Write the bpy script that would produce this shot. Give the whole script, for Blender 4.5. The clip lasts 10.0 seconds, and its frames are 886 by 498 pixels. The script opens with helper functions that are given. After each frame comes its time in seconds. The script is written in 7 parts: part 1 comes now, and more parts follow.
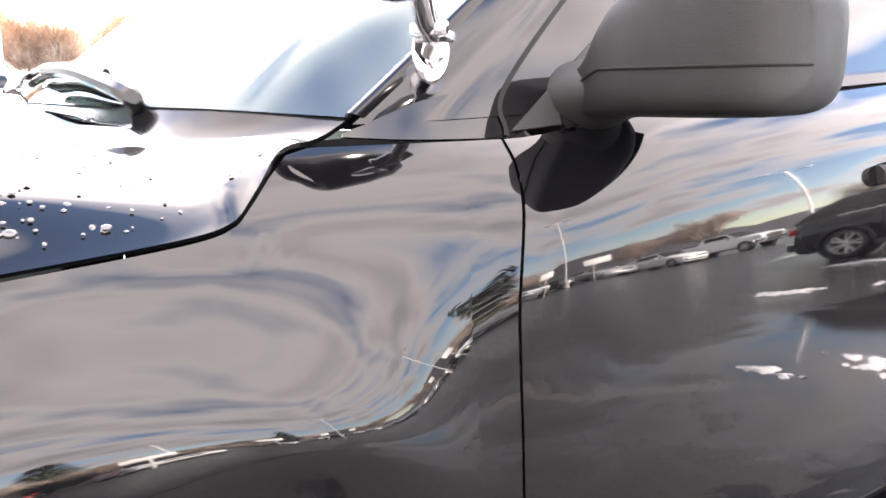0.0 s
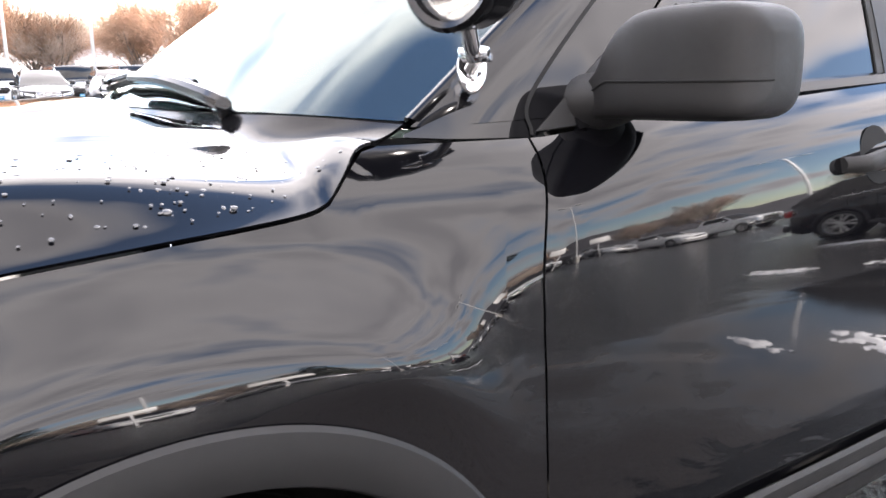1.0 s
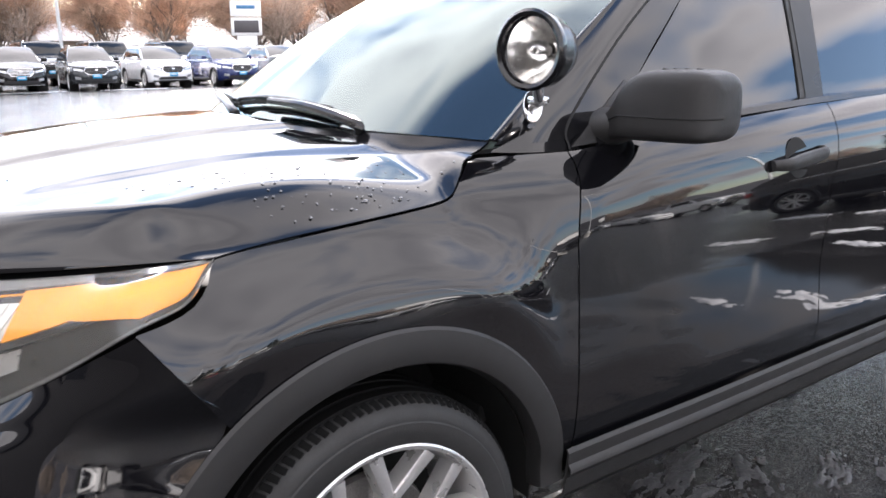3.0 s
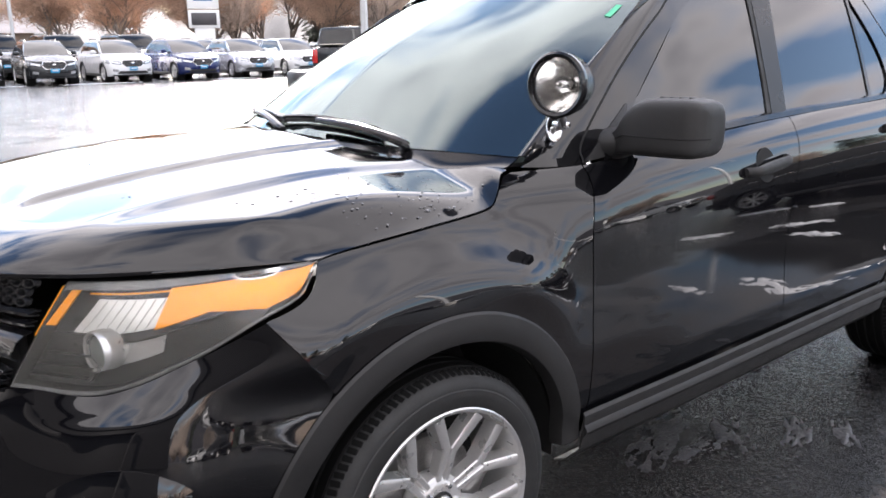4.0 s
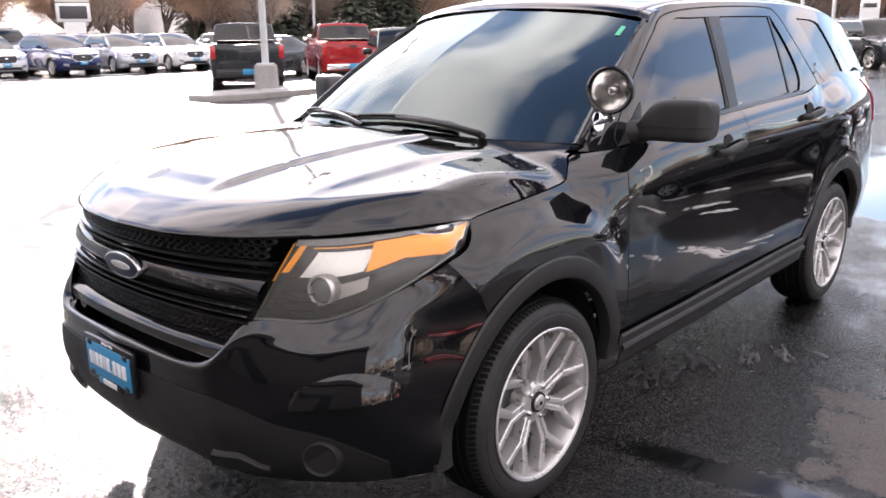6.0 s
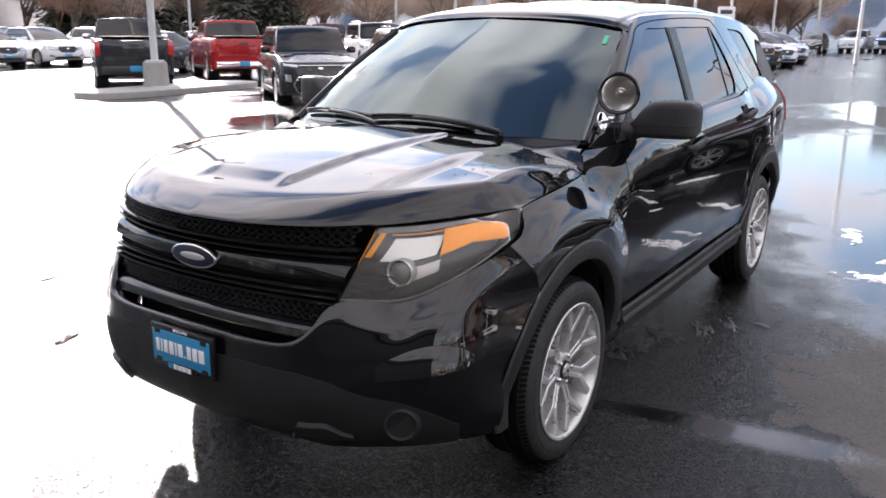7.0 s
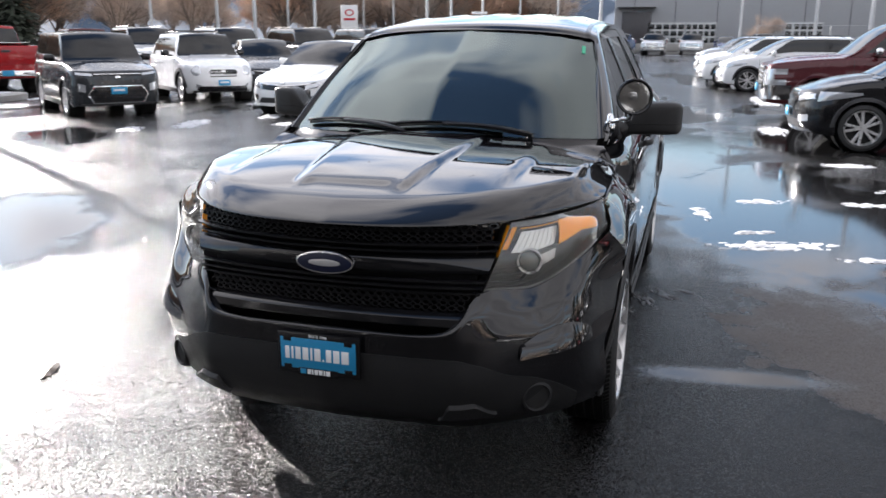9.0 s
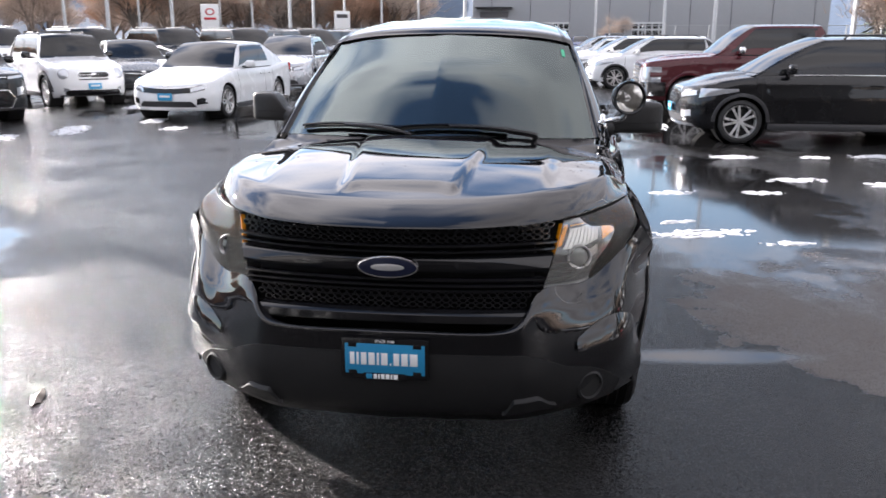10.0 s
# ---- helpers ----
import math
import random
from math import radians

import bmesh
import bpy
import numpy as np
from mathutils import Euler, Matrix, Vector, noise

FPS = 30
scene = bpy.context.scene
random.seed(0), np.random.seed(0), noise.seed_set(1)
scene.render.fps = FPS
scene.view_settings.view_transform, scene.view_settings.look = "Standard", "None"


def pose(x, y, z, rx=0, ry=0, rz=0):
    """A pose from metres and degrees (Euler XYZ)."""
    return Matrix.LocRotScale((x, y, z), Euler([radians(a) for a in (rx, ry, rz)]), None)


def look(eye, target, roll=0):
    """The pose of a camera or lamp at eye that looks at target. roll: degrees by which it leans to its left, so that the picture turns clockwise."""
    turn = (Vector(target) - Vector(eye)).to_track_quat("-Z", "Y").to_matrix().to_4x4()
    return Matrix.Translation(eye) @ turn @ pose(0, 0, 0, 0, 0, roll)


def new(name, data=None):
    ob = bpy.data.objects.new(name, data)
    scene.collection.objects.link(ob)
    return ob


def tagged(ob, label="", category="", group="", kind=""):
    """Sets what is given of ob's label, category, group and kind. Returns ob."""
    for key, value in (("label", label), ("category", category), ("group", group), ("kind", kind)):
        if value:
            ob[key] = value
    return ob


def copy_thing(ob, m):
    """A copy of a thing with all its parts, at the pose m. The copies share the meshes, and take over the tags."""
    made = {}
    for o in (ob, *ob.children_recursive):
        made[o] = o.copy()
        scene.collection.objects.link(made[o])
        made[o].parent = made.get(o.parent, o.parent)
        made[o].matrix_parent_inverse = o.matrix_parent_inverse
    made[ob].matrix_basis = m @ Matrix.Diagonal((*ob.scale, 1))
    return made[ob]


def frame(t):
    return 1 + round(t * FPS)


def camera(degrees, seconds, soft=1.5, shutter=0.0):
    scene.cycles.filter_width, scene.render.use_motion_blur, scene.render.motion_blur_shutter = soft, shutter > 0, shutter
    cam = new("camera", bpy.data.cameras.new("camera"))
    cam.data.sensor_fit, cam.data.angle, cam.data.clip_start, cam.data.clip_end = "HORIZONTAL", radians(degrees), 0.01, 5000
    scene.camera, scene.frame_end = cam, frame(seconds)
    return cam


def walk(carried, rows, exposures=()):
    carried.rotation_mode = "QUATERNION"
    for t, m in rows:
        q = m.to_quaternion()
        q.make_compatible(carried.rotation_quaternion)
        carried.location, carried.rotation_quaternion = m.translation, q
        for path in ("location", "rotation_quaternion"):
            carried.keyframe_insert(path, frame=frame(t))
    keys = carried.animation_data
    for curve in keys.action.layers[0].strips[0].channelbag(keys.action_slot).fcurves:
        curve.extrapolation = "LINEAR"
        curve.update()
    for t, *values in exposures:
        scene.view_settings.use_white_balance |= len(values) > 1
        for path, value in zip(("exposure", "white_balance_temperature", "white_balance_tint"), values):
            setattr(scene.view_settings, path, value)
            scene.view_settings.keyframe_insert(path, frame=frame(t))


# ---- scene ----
cam = camera(56.8, 10.0, soft=1.6, shutter=0.3)
PATH = [
    (0, (-0.041, -1.634, 1.212), (1.057, -0.01, 0.816), -0.8),
    (0.5, (-0.128, -1.708, 1.225), (0.973, -0.088, 0.818), -1.0),
    (1, (-0.218, -1.801, 1.241), (0.872, -0.177, 0.823), -1.0),
    (1.5, (-0.33, -1.892, 1.268), (0.766, -0.28, 0.82), -1.0),
    (2, (-0.44, -1.999, 1.289), (0.648, -0.385, 0.83), -1.0),
    (2.5, (-0.595, -2.104, 1.32), (0.519, -0.508, 0.858), -0.7),
    (4, (-1.142, -2.355, 1.483), (0.081, -0.851, 0.989), -0.6),
    (4.5, (-1.352, -2.409, 1.509), (-0.081, -0.946, 1.016), -0.6),
    (5, (-1.59, -2.455, 1.546), (-0.273, -1.035, 1.047), -0.7),
    (5.5, (-1.836, -2.457, 1.559), (-0.468, -1.087, 1.056), -0.8),
    (5.7, (-1.93, -2.45, 1.559), (-0.542, -1.101, 1.055), -0.8),
    (6.8, (-2.576, -2.206, 1.613), (-0.999, -1.093, 1.09), 0.4),
    (7, (-2.676, -2.145, 1.603), (-1.065, -1.078, 1.088), 0.4),
    (7.5, (-2.913, -1.973, 1.612), (-1.236, -1.011, 1.102), 0.2),
    (8, (-3.115, -1.743, 1.622), (-1.381, -0.887, 1.114), 0.2),
    (8.5, (-3.295, -1.478, 1.632), (-1.499, -0.758, 1.126), 0.2),
    (9, (-3.448, -1.182, 1.637), (-1.595, -0.625, 1.133), 0.2),
    (9.5, (-3.576, -0.867, 1.648), (-1.679, -0.481, 1.147), 0.0),
    (10, (-3.659, -0.529, 1.66), (-1.738, -0.293, 1.155), 0.1),
]
walk(cam, [(t, look(eye, target, roll)) for t, eye, target, roll in PATH],
     [(0.0, 4.04, 7100, 20), (0.5, 3.66, 6950, 19), (1.0, 3.18, 6700, 17), (1.5, 2.98, 6450, 15), (2.5, 2.92, 6500, 16), (4.0, 2.50, 6550, 17), (5.0, 2.50, 6800, 22), (5.5, 2.46, 6950, 23), (7.0, 1.88, 6550, 20), (8.0, 1.58, 6350, 15), (9.0, 1.58, 6350, 14), (9.5, 1.68, 6350, 15), (10.0, 1.86, 6400, 17)])

# ---- light ----
SUN_AZ, SUN_EL = 56.0, 20.0          # degrees, from +x towards +y, and above the horizon
sun_way = Vector((math.cos(radians(SUN_EL)) * math.cos(radians(SUN_AZ)),
                  math.cos(radians(SUN_EL)) * math.sin(radians(SUN_AZ)), math.sin(radians(SUN_EL))))
sun = new("sun", bpy.data.lights.new("sun", "SUN"))
sun.data.energy, sun.data.angle, sun.data.color = 5.0, radians(0.6), (1.0, 0.95, 0.88)
sun.matrix_world = Matrix.Translation((30, 40, 30)) @ (-sun_way).to_track_quat("-Z", "Y").to_matrix().to_4x4()


def node(nt, kind, **kw):
    n = nt.nodes.new(kind)
    for key, value in kw.items():
        if key in n.inputs:
            n.inputs[key].default_value = value
    return n


def maths(nt, op, a, b):
    n = nt.nodes.new("ShaderNodeMath")
    n.operation = op
    for k, v in enumerate((a, b)):
        if isinstance(v, (int, float)):
            n.inputs[k].default_value = v
        else:
            nt.links.new(v, n.inputs[k])
    return n.outputs[0]


def sky_world():
    world = bpy.data.worlds.new("sky")
    scene.world = world
    world.use_nodes = True
    nt = world.node_tree
    nt.nodes.clear()
    out = nt.nodes.new("ShaderNodeOutputWorld")
    bg = nt.nodes.new("ShaderNodeBackground")
    bg.inputs["Strength"].default_value = 0.072
    sky = nt.nodes.new("ShaderNodeTexSky")
    sky.sky_type, sky.sun_disc = "NISHITA", False
    sky.sun_elevation, sky.sun_rotation = radians(SUN_EL), radians(90 - SUN_AZ)
    sky.air_density, sky.dust_density, sky.ozone_density = 1.0, 0.2, 1.6
    co = nt.nodes.new("ShaderNodeTexCoord")
    sep = nt.nodes.new("ShaderNodeSeparateXYZ")
    nt.links.new(co.outputs["Generated"], sep.inputs[0])
    lift = node(nt, "ShaderNodeMath")
    lift.operation = "ADD"
    nt.links.new(sep.outputs["Z"], lift.inputs[0])
    lift.inputs[1].default_value = 0.18
    flat = []
    for axis in ("X", "Y"):
        div = node(nt, "ShaderNodeMath")
        div.operation = "DIVIDE"
        nt.links.new(sep.outputs[axis], div.inputs[0])
        nt.links.new(lift.outputs[0], div.inputs[1])
        flat.append(div)
    com = nt.nodes.new("ShaderNodeCombineXYZ")
    nt.links.new(flat[0].outputs[0], com.inputs[0])
    nt.links.new(flat[1].outputs[0], com.inputs[1])
    ns = node(nt, "ShaderNodeTexNoise", Scale=1.9, Detail=3.2, Roughness=0.50, Distortion=0.0)
    nt.links.new(com.outputs[0], ns.inputs["Vector"])
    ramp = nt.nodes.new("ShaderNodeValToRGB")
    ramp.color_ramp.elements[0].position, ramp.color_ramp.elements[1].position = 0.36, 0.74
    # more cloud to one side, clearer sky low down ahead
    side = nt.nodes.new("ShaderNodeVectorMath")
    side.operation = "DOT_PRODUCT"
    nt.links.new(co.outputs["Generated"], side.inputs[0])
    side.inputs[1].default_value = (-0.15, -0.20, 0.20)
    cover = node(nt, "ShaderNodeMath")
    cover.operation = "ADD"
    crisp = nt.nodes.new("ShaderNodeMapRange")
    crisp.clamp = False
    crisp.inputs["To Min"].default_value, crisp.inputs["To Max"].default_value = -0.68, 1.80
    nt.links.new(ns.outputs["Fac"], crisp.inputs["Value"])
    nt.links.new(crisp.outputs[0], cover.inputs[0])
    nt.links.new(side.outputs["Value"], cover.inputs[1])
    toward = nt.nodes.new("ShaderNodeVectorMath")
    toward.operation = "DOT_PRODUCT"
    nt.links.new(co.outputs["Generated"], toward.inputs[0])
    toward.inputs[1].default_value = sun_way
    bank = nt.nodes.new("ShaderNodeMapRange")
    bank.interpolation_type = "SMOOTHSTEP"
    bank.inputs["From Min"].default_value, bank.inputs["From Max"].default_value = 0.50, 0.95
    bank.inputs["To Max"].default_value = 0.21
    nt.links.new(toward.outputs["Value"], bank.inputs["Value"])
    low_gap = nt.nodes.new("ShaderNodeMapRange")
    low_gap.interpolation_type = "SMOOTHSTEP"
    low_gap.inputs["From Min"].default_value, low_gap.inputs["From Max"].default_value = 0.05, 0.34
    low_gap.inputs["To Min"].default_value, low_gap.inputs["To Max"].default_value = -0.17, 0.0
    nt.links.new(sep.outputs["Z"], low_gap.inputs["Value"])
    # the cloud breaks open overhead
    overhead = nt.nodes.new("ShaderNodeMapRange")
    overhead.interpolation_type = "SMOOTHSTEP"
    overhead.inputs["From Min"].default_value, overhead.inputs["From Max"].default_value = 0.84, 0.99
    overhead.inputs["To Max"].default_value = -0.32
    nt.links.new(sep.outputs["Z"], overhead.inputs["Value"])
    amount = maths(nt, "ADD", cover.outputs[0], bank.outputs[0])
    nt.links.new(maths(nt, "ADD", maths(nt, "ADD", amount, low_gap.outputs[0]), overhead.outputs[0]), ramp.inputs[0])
    shade = nt.nodes.new("ShaderNodeValToRGB")
    shade.color_ramp.elements[0].position, shade.color_ramp.elements[1].position = 0.33, 0.66
    shade.color_ramp.elements[0].color, shade.color_ramp.elements[1].color = (9.4, 9.3, 9.2, 1), (4.6, 4.6, 4.8, 1)
    nt.links.new(ns.outputs["Fac"], shade.inputs[0])
    # cloud is brighter towards the sun
    glow = nt.nodes.new("ShaderNodeMapRange")
    glow.interpolation_type = "SMOOTHSTEP"
    glow.inputs["From Min"].default_value, glow.inputs["From Max"].default_value = 0.25, 1.0
    glow.inputs["To Min"].default_value, glow.inputs["To Max"].default_value = 0.85, 1.75
    nt.links.new(toward.outputs["Value"], glow.inputs["Value"])
    lit = nt.nodes.new("ShaderNodeVectorMath")
    lit.operation = "SCALE"
    nt.links.new(shade.outputs["Color"], lit.inputs[0])
    nt.links.new(glow.outputs[0], lit.inputs["Scale"])
    mix = nt.nodes.new("ShaderNodeMix")
    mix.data_type = "RGBA"
    nt.links.new(ramp.outputs["Color"], mix.inputs[0])
    clear = nt.nodes.new("ShaderNodeVectorMath")
    clear.operation = "SCALE"
    clear.inputs["Scale"].default_value = 1.25
    nt.links.new(sky.outputs["Color"], clear.inputs[0])
    nt.links.new(clear.outputs[0], mix.inputs[6])
    nt.links.new(lit.outputs[0], mix.inputs[7])
    nt.links.new(mix.outputs[2], bg.inputs["Color"])
    nt.links.new(bg.outputs[0], out.inputs["Surface"])


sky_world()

# ---- materials ----


def material(name, base, rough=0.5, metal=0.0, coat=0.0, vary=0.0, scale=8.0, bump=0.0, bump_scale=60.0, spec=0.5,
             rough_vary=0.0, emit=None, per_object=0.0):
    """A principled material with variation of colour and roughness at two scales, and fine relief."""
    m = bpy.data.materials.new(name)
    m.use_nodes = True
    nt = m.node_tree
    b = nt.nodes["Principled BSDF"]
    b.inputs["Base Color"].default_value = (*base, 1)
    b.inputs["Roughness"].default_value = rough
    b.inputs["Metallic"].default_value = metal
    b.inputs["Coat Weight"].default_value = coat
    b.inputs["Coat Roughness"].default_value = 0.02
    b.inputs["Specular IOR Level"].default_value = spec
    co = nt.nodes.new("ShaderNodeTexCoord")
    if vary or per_object:
        big = node(nt, "ShaderNodeTexNoise", Scale=scale, Detail=5.0, Roughness=0.6)
        fine = node(nt, "ShaderNodeTexNoise", Scale=scale * 14, Detail=3.0)
        for n in (big, fine):
            nt.links.new(co.outputs["Object"], n.inputs["Vector"])
        add = node(nt, "ShaderNodeMath")
        add.operation = "ADD"
        nt.links.new(big.outputs["Fac"], add.inputs[0])
        nt.links.new(fine.outputs["Fac"], add.inputs[1])
        rng = nt.nodes.new("ShaderNodeMapRange")
        rng.inputs["From Min"].default_value, rng.inputs["From Max"].default_value = 0.6, 1.4
        rng.inputs["To Min"].default_value, rng.inputs["To Max"].default_value = 1 - vary, 1 + vary
        nt.links.new(add.outputs[0], rng.inputs["Value"])
        last = rng.outputs[0]
        if per_object:
            info = nt.nodes.new("ShaderNodeObjectInfo")
            r2 = nt.nodes.new("ShaderNodeMapRange")
            r2.inputs["To Min"].default_value, r2.inputs["To Max"].default_value = 1 - per_object, 1 + per_object
            nt.links.new(info.outputs["Random"], r2.inputs["Value"])
            mul = node(nt, "ShaderNodeMath")
            mul.operation = "MULTIPLY"
            nt.links.new(last, mul.inputs[0])
            nt.links.new(r2.outputs[0], mul.inputs[1])
            last = mul.outputs[0]
        sc = nt.nodes.new("ShaderNodeVectorMath")
        sc.operation = "SCALE"
        sc.inputs[0].default_value = base
        nt.links.new(last, sc.inputs["Scale"])
        nt.links.new(sc.outputs[0], b.inputs["Base Color"])
    if rough_vary:
        rn = node(nt, "ShaderNodeTexNoise", Scale=scale * 2, Detail=4.0)
        nt.links.new(co.outputs["Object"], rn.inputs["Vector"])
        rr = nt.nodes.new("ShaderNodeMapRange")
        rr.inputs["From Min"].default_value, rr.inputs["From Max"].default_value = 0.3, 0.7
        rr.inputs["To Min"].default_value, rr.inputs["To Max"].default_value = max(0.0, rough - rough_vary), rough + rough_vary
        nt.links.new(rn.outputs["Fac"], rr.inputs["Value"])
        nt.links.new(rr.outputs[0], b.inputs["Roughness"])
    if bump:
        bn = node(nt, "ShaderNodeTexNoise", Scale=bump_scale, Detail=3.0)
        nt.links.new(co.outputs["Object"], bn.inputs["Vector"])
        bp = node(nt, "ShaderNodeBump", Strength=bump, Distance=0.002)
        nt.links.new(bn.outputs["Fac"], bp.inputs["Height"])
        nt.links.new(bp.outputs[0], b.inputs["Normal"])
    if emit:
        b.inputs["Emission Color"].default_value = (*emit[:3], 1)
        b.inputs["Emission Strength"].default_value = emit[3]
    return m


def glass(name, tint, gloss=(1.0, 1.0, 1.0), rough=0.0, ior=1.55, haze=0.0):
    """A thin pane: tinted and clear, with the gloss of glass by its angle."""
    m = bpy.data.materials.new(name)
    m.use_nodes = True
    nt = m.node_tree
    nt.nodes.clear()
    out = nt.nodes.new("ShaderNodeOutputMaterial")
    tr = nt.nodes.new("ShaderNodeBsdfTransparent")
    tr.inputs["Color"].default_value = (*tint, 1)
    gl = nt.nodes.new("ShaderNodeBsdfGlossy")
    gl.inputs["Color"].default_value = (*gloss, 1)
    gl.inputs["Roughness"].default_value = rough
    fr = node(nt, "ShaderNodeFresnel", IOR=ior)
    mx = nt.nodes.new("ShaderNodeMixShader")
    nt.links.new(fr.outputs[0], mx.inputs[0])
    clear = tr.outputs[0]
    if haze:                         # aged plastic scatters a little of the light
        both_ways = nt.nodes.new("ShaderNodeAddShader")
        for k, kind in enumerate(("ShaderNodeBsdfDiffuse", "ShaderNodeBsdfTranslucent")):
            n = nt.nodes.new(kind)
            n.inputs["Color"].default_value = (0.80, 0.79, 0.72, 1)
            nt.links.new(n.outputs[0], both_ways.inputs[k])
        hz = nt.nodes.new("ShaderNodeMixShader")
        hz.inputs[0].default_value = haze
        nt.links.new(clear, hz.inputs[1])
        nt.links.new(both_ways.outputs[0], hz.inputs[2])
        clear = hz.outputs[0]
    nt.links.new(clear, mx.inputs[1])
    nt.links.new(gl.outputs[0], mx.inputs[2])
    nt.links.new(mx.outputs[0], out.inputs["Surface"])
    return m


PAINT = material("black_paint", (0.0035, 0.0035, 0.0045), 0.030, coat=0.7, bump=0.012, bump_scale=30, rough_vary=0.02, scale=3, spec=0.3)
PLASTIC = material("textured_plastic", (0.018, 0.0175, 0.0175), 0.5, vary=0.15, scale=6, bump=0.35, bump_scale=900, rough_vary=0.08)
GLOSS_PLASTIC = material("gloss_plastic", (0.007, 0.007, 0.008), 0.16, vary=0.1, scale=9, rough_vary=0.05)
VALANCE = material("bumper_plastic", (0.015, 0.015, 0.0155), 0.5, vary=0.15, scale=6, bump=0.3, bump_scale=900, spec=0.3, rough_vary=0.06)
PILLAR_BLACK = material("pillar_black", (0.006, 0.006, 0.0062), 0.30, vary=0.1, scale=6, spec=0.3, rough_vary=0.05)
GRILLE_BLACK = material("grille_black", (0.006, 0.006, 0.007), 0.075, vary=0.1, scale=9, rough_vary=0.02)
FRIT = material("black_frit", (0.006, 0.006, 0.006), 0.7, vary=0.1, spec=0.06)
# near-black for dark parts, and for hollows with their shade in the colour
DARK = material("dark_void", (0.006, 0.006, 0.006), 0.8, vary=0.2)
RUBBER = material("rubber", (0.018, 0.018, 0.018), 0.62, vary=0.25, scale=12, bump=0.3, bump_scale=300, rough_vary=0.1)
TREAD = material("tread_rubber", (0.006, 0.006, 0.006), 0.75, vary=0.25, scale=12, bump=0.3, bump_scale=300, spec=0.1)
ALLOY = material("silver_alloy", (0.66, 0.65, 0.64), 0.32, metal=0.7, vary=0.08, scale=10, rough_vary=0.08)
CHROME = material("chrome", (0.85, 0.85, 0.86), 0.06, metal=1.0, rough_vary=0.03)
STEEL = material("brake_steel", (0.35, 0.34, 0.33), 0.4, metal=1.0, vary=0.3, scale=20)
AMBER = material("amber_lens", (1.0, 0.36, 0.002), 0.55, vary=0.12, scale=60, bump=0.4, bump_scale=160)
LAMP_EDGE = material("lamp_edge", (0.16, 0.16, 0.165), 0.35, vary=0.1, scale=14)
LAMP_GREY = material("lamp_bezel", (0.032, 0.032, 0.032), 0.35, vary=0.15, scale=14, rough_vary=0.08)
REFLECTOR = material("lamp_reflector", (0.78, 0.78, 0.76), 0.3, metal=0.45, bump=0.5, bump_scale=90)
BOWL = material("mirrored_bowl", (0.90, 0.89, 0.87), 0.14, metal=1.0, vary=0.06, scale=30, bump=0.5, bump_scale=38)
RED_LENS = material("red_lens", (0.45, 0.012, 0.012), 0.12, coat=0.8, vary=0.15, scale=30)
WHITE_PAINT = material("white_print", (0.80, 0.80, 0.80), 0.4, vary=0.04)
BLUE_PLATE = material("blue_plate", (0.015, 0.22, 0.42), 0.4, vary=0.06, scale=20)
NAVY = material("navy_enamel", (0.006, 0.009, 0.028), 0.3, vary=0.1)
CLOTH = material("seat_cloth", (0.035, 0.035, 0.037), 0.9, vary=0.25, scale=20, bump=0.4, bump_scale=400)
TRIM_GREY = material("dash_grey", (0.05, 0.05, 0.054), 0.75, vary=0.15, scale=10, bump=0.06, bump_scale=500)
GREEN = material("green_tag", (0.05, 0.45, 0.25), 0.5, vary=0.05)
CLEAR = glass("clear_lens", (0.96, 0.96, 0.95), ior=1.32)
HAZY = glass("hazy_lens", (0.96, 0.96, 0.95), ior=1.32, haze=0.03)
SHIELD = glass("windshield_glass", (0.46, 0.54, 0.51), ior=1.95, gloss=(0.86, 0.98, 0.96))
TINT = glass("tinted_glass", (0.05, 0.055, 0.06), ior=1.85)

# ---- mesh tools ----


def spline(pts, n):
    """n points on a Catmull-Rom curve through pts, evenly in its parameter."""
    p = np.asarray(pts, float)
    if len(p) == 2:
        s = np.linspace(0, 1, n)[:, None]
        return p[0] * (1 - s) + p[1] * s
    p = np.vstack([2 * p[0] - p[1], p, 2 * p[-1] - p[-2]])
    s = np.linspace(0, len(p) - 3, n)
    i = np.minimum(s.astype(int), len(p) - 4)
    f = (s - i)[:, None]
    a, b, c, d = p[i], p[i + 1], p[i + 2], p[i + 3]
    return 0.5 * (2 * b + (c - a) * f + (2 * a - 5 * b + 4 * c - d) * f ** 2 + (3 * b - a - 3 * c + d) * f ** 3)


def curve_at(knots, values, x):
    """A smooth function through knots (cubic with limited slopes), at x."""
    k, v, x = np.asarray(knots, float), np.asarray(values, float), np.asarray(x, float)
    h, s = np.diff(k), np.diff(v) / np.diff(k)
    m = np.concatenate([[s[0]], np.where(s[:-1] * s[1:] > 0, 2 * s[:-1] * s[1:] / np.where(s[:-1] + s[1:] == 0, 1, s[:-1] + s[1:]), 0), [s[-1]]])
    i = np.clip(np.searchsorted(k, x) - 1, 0, len(k) - 2)
    t = np.clip((x - k[i]) / h[i], -0.2, 1.2)
    return ((2 * t ** 3 - 3 * t ** 2 + 1) * v[i] + (t ** 3 - 2 * t ** 2 + t) * h[i] * m[i]
            + (-2 * t ** 3 + 3 * t ** 2) * v[i + 1] + (t ** 3 - t ** 2) * h[i] * m[i + 1])


def step(a, b, x):
    t = np.clip((np.asarray(x, float) - a) / (b - a), 0, 1)
    return t * t * (3 - 2 * t)


def surface(rails, nu, nv):
    """A smooth grid (nv x nu x 3) through rails that have the same number of points."""
    rows = np.array([spline(r, nu) for r in rails])
    return np.stack([spline(rows[:, i], nv) for i in range(nu)], axis=1)


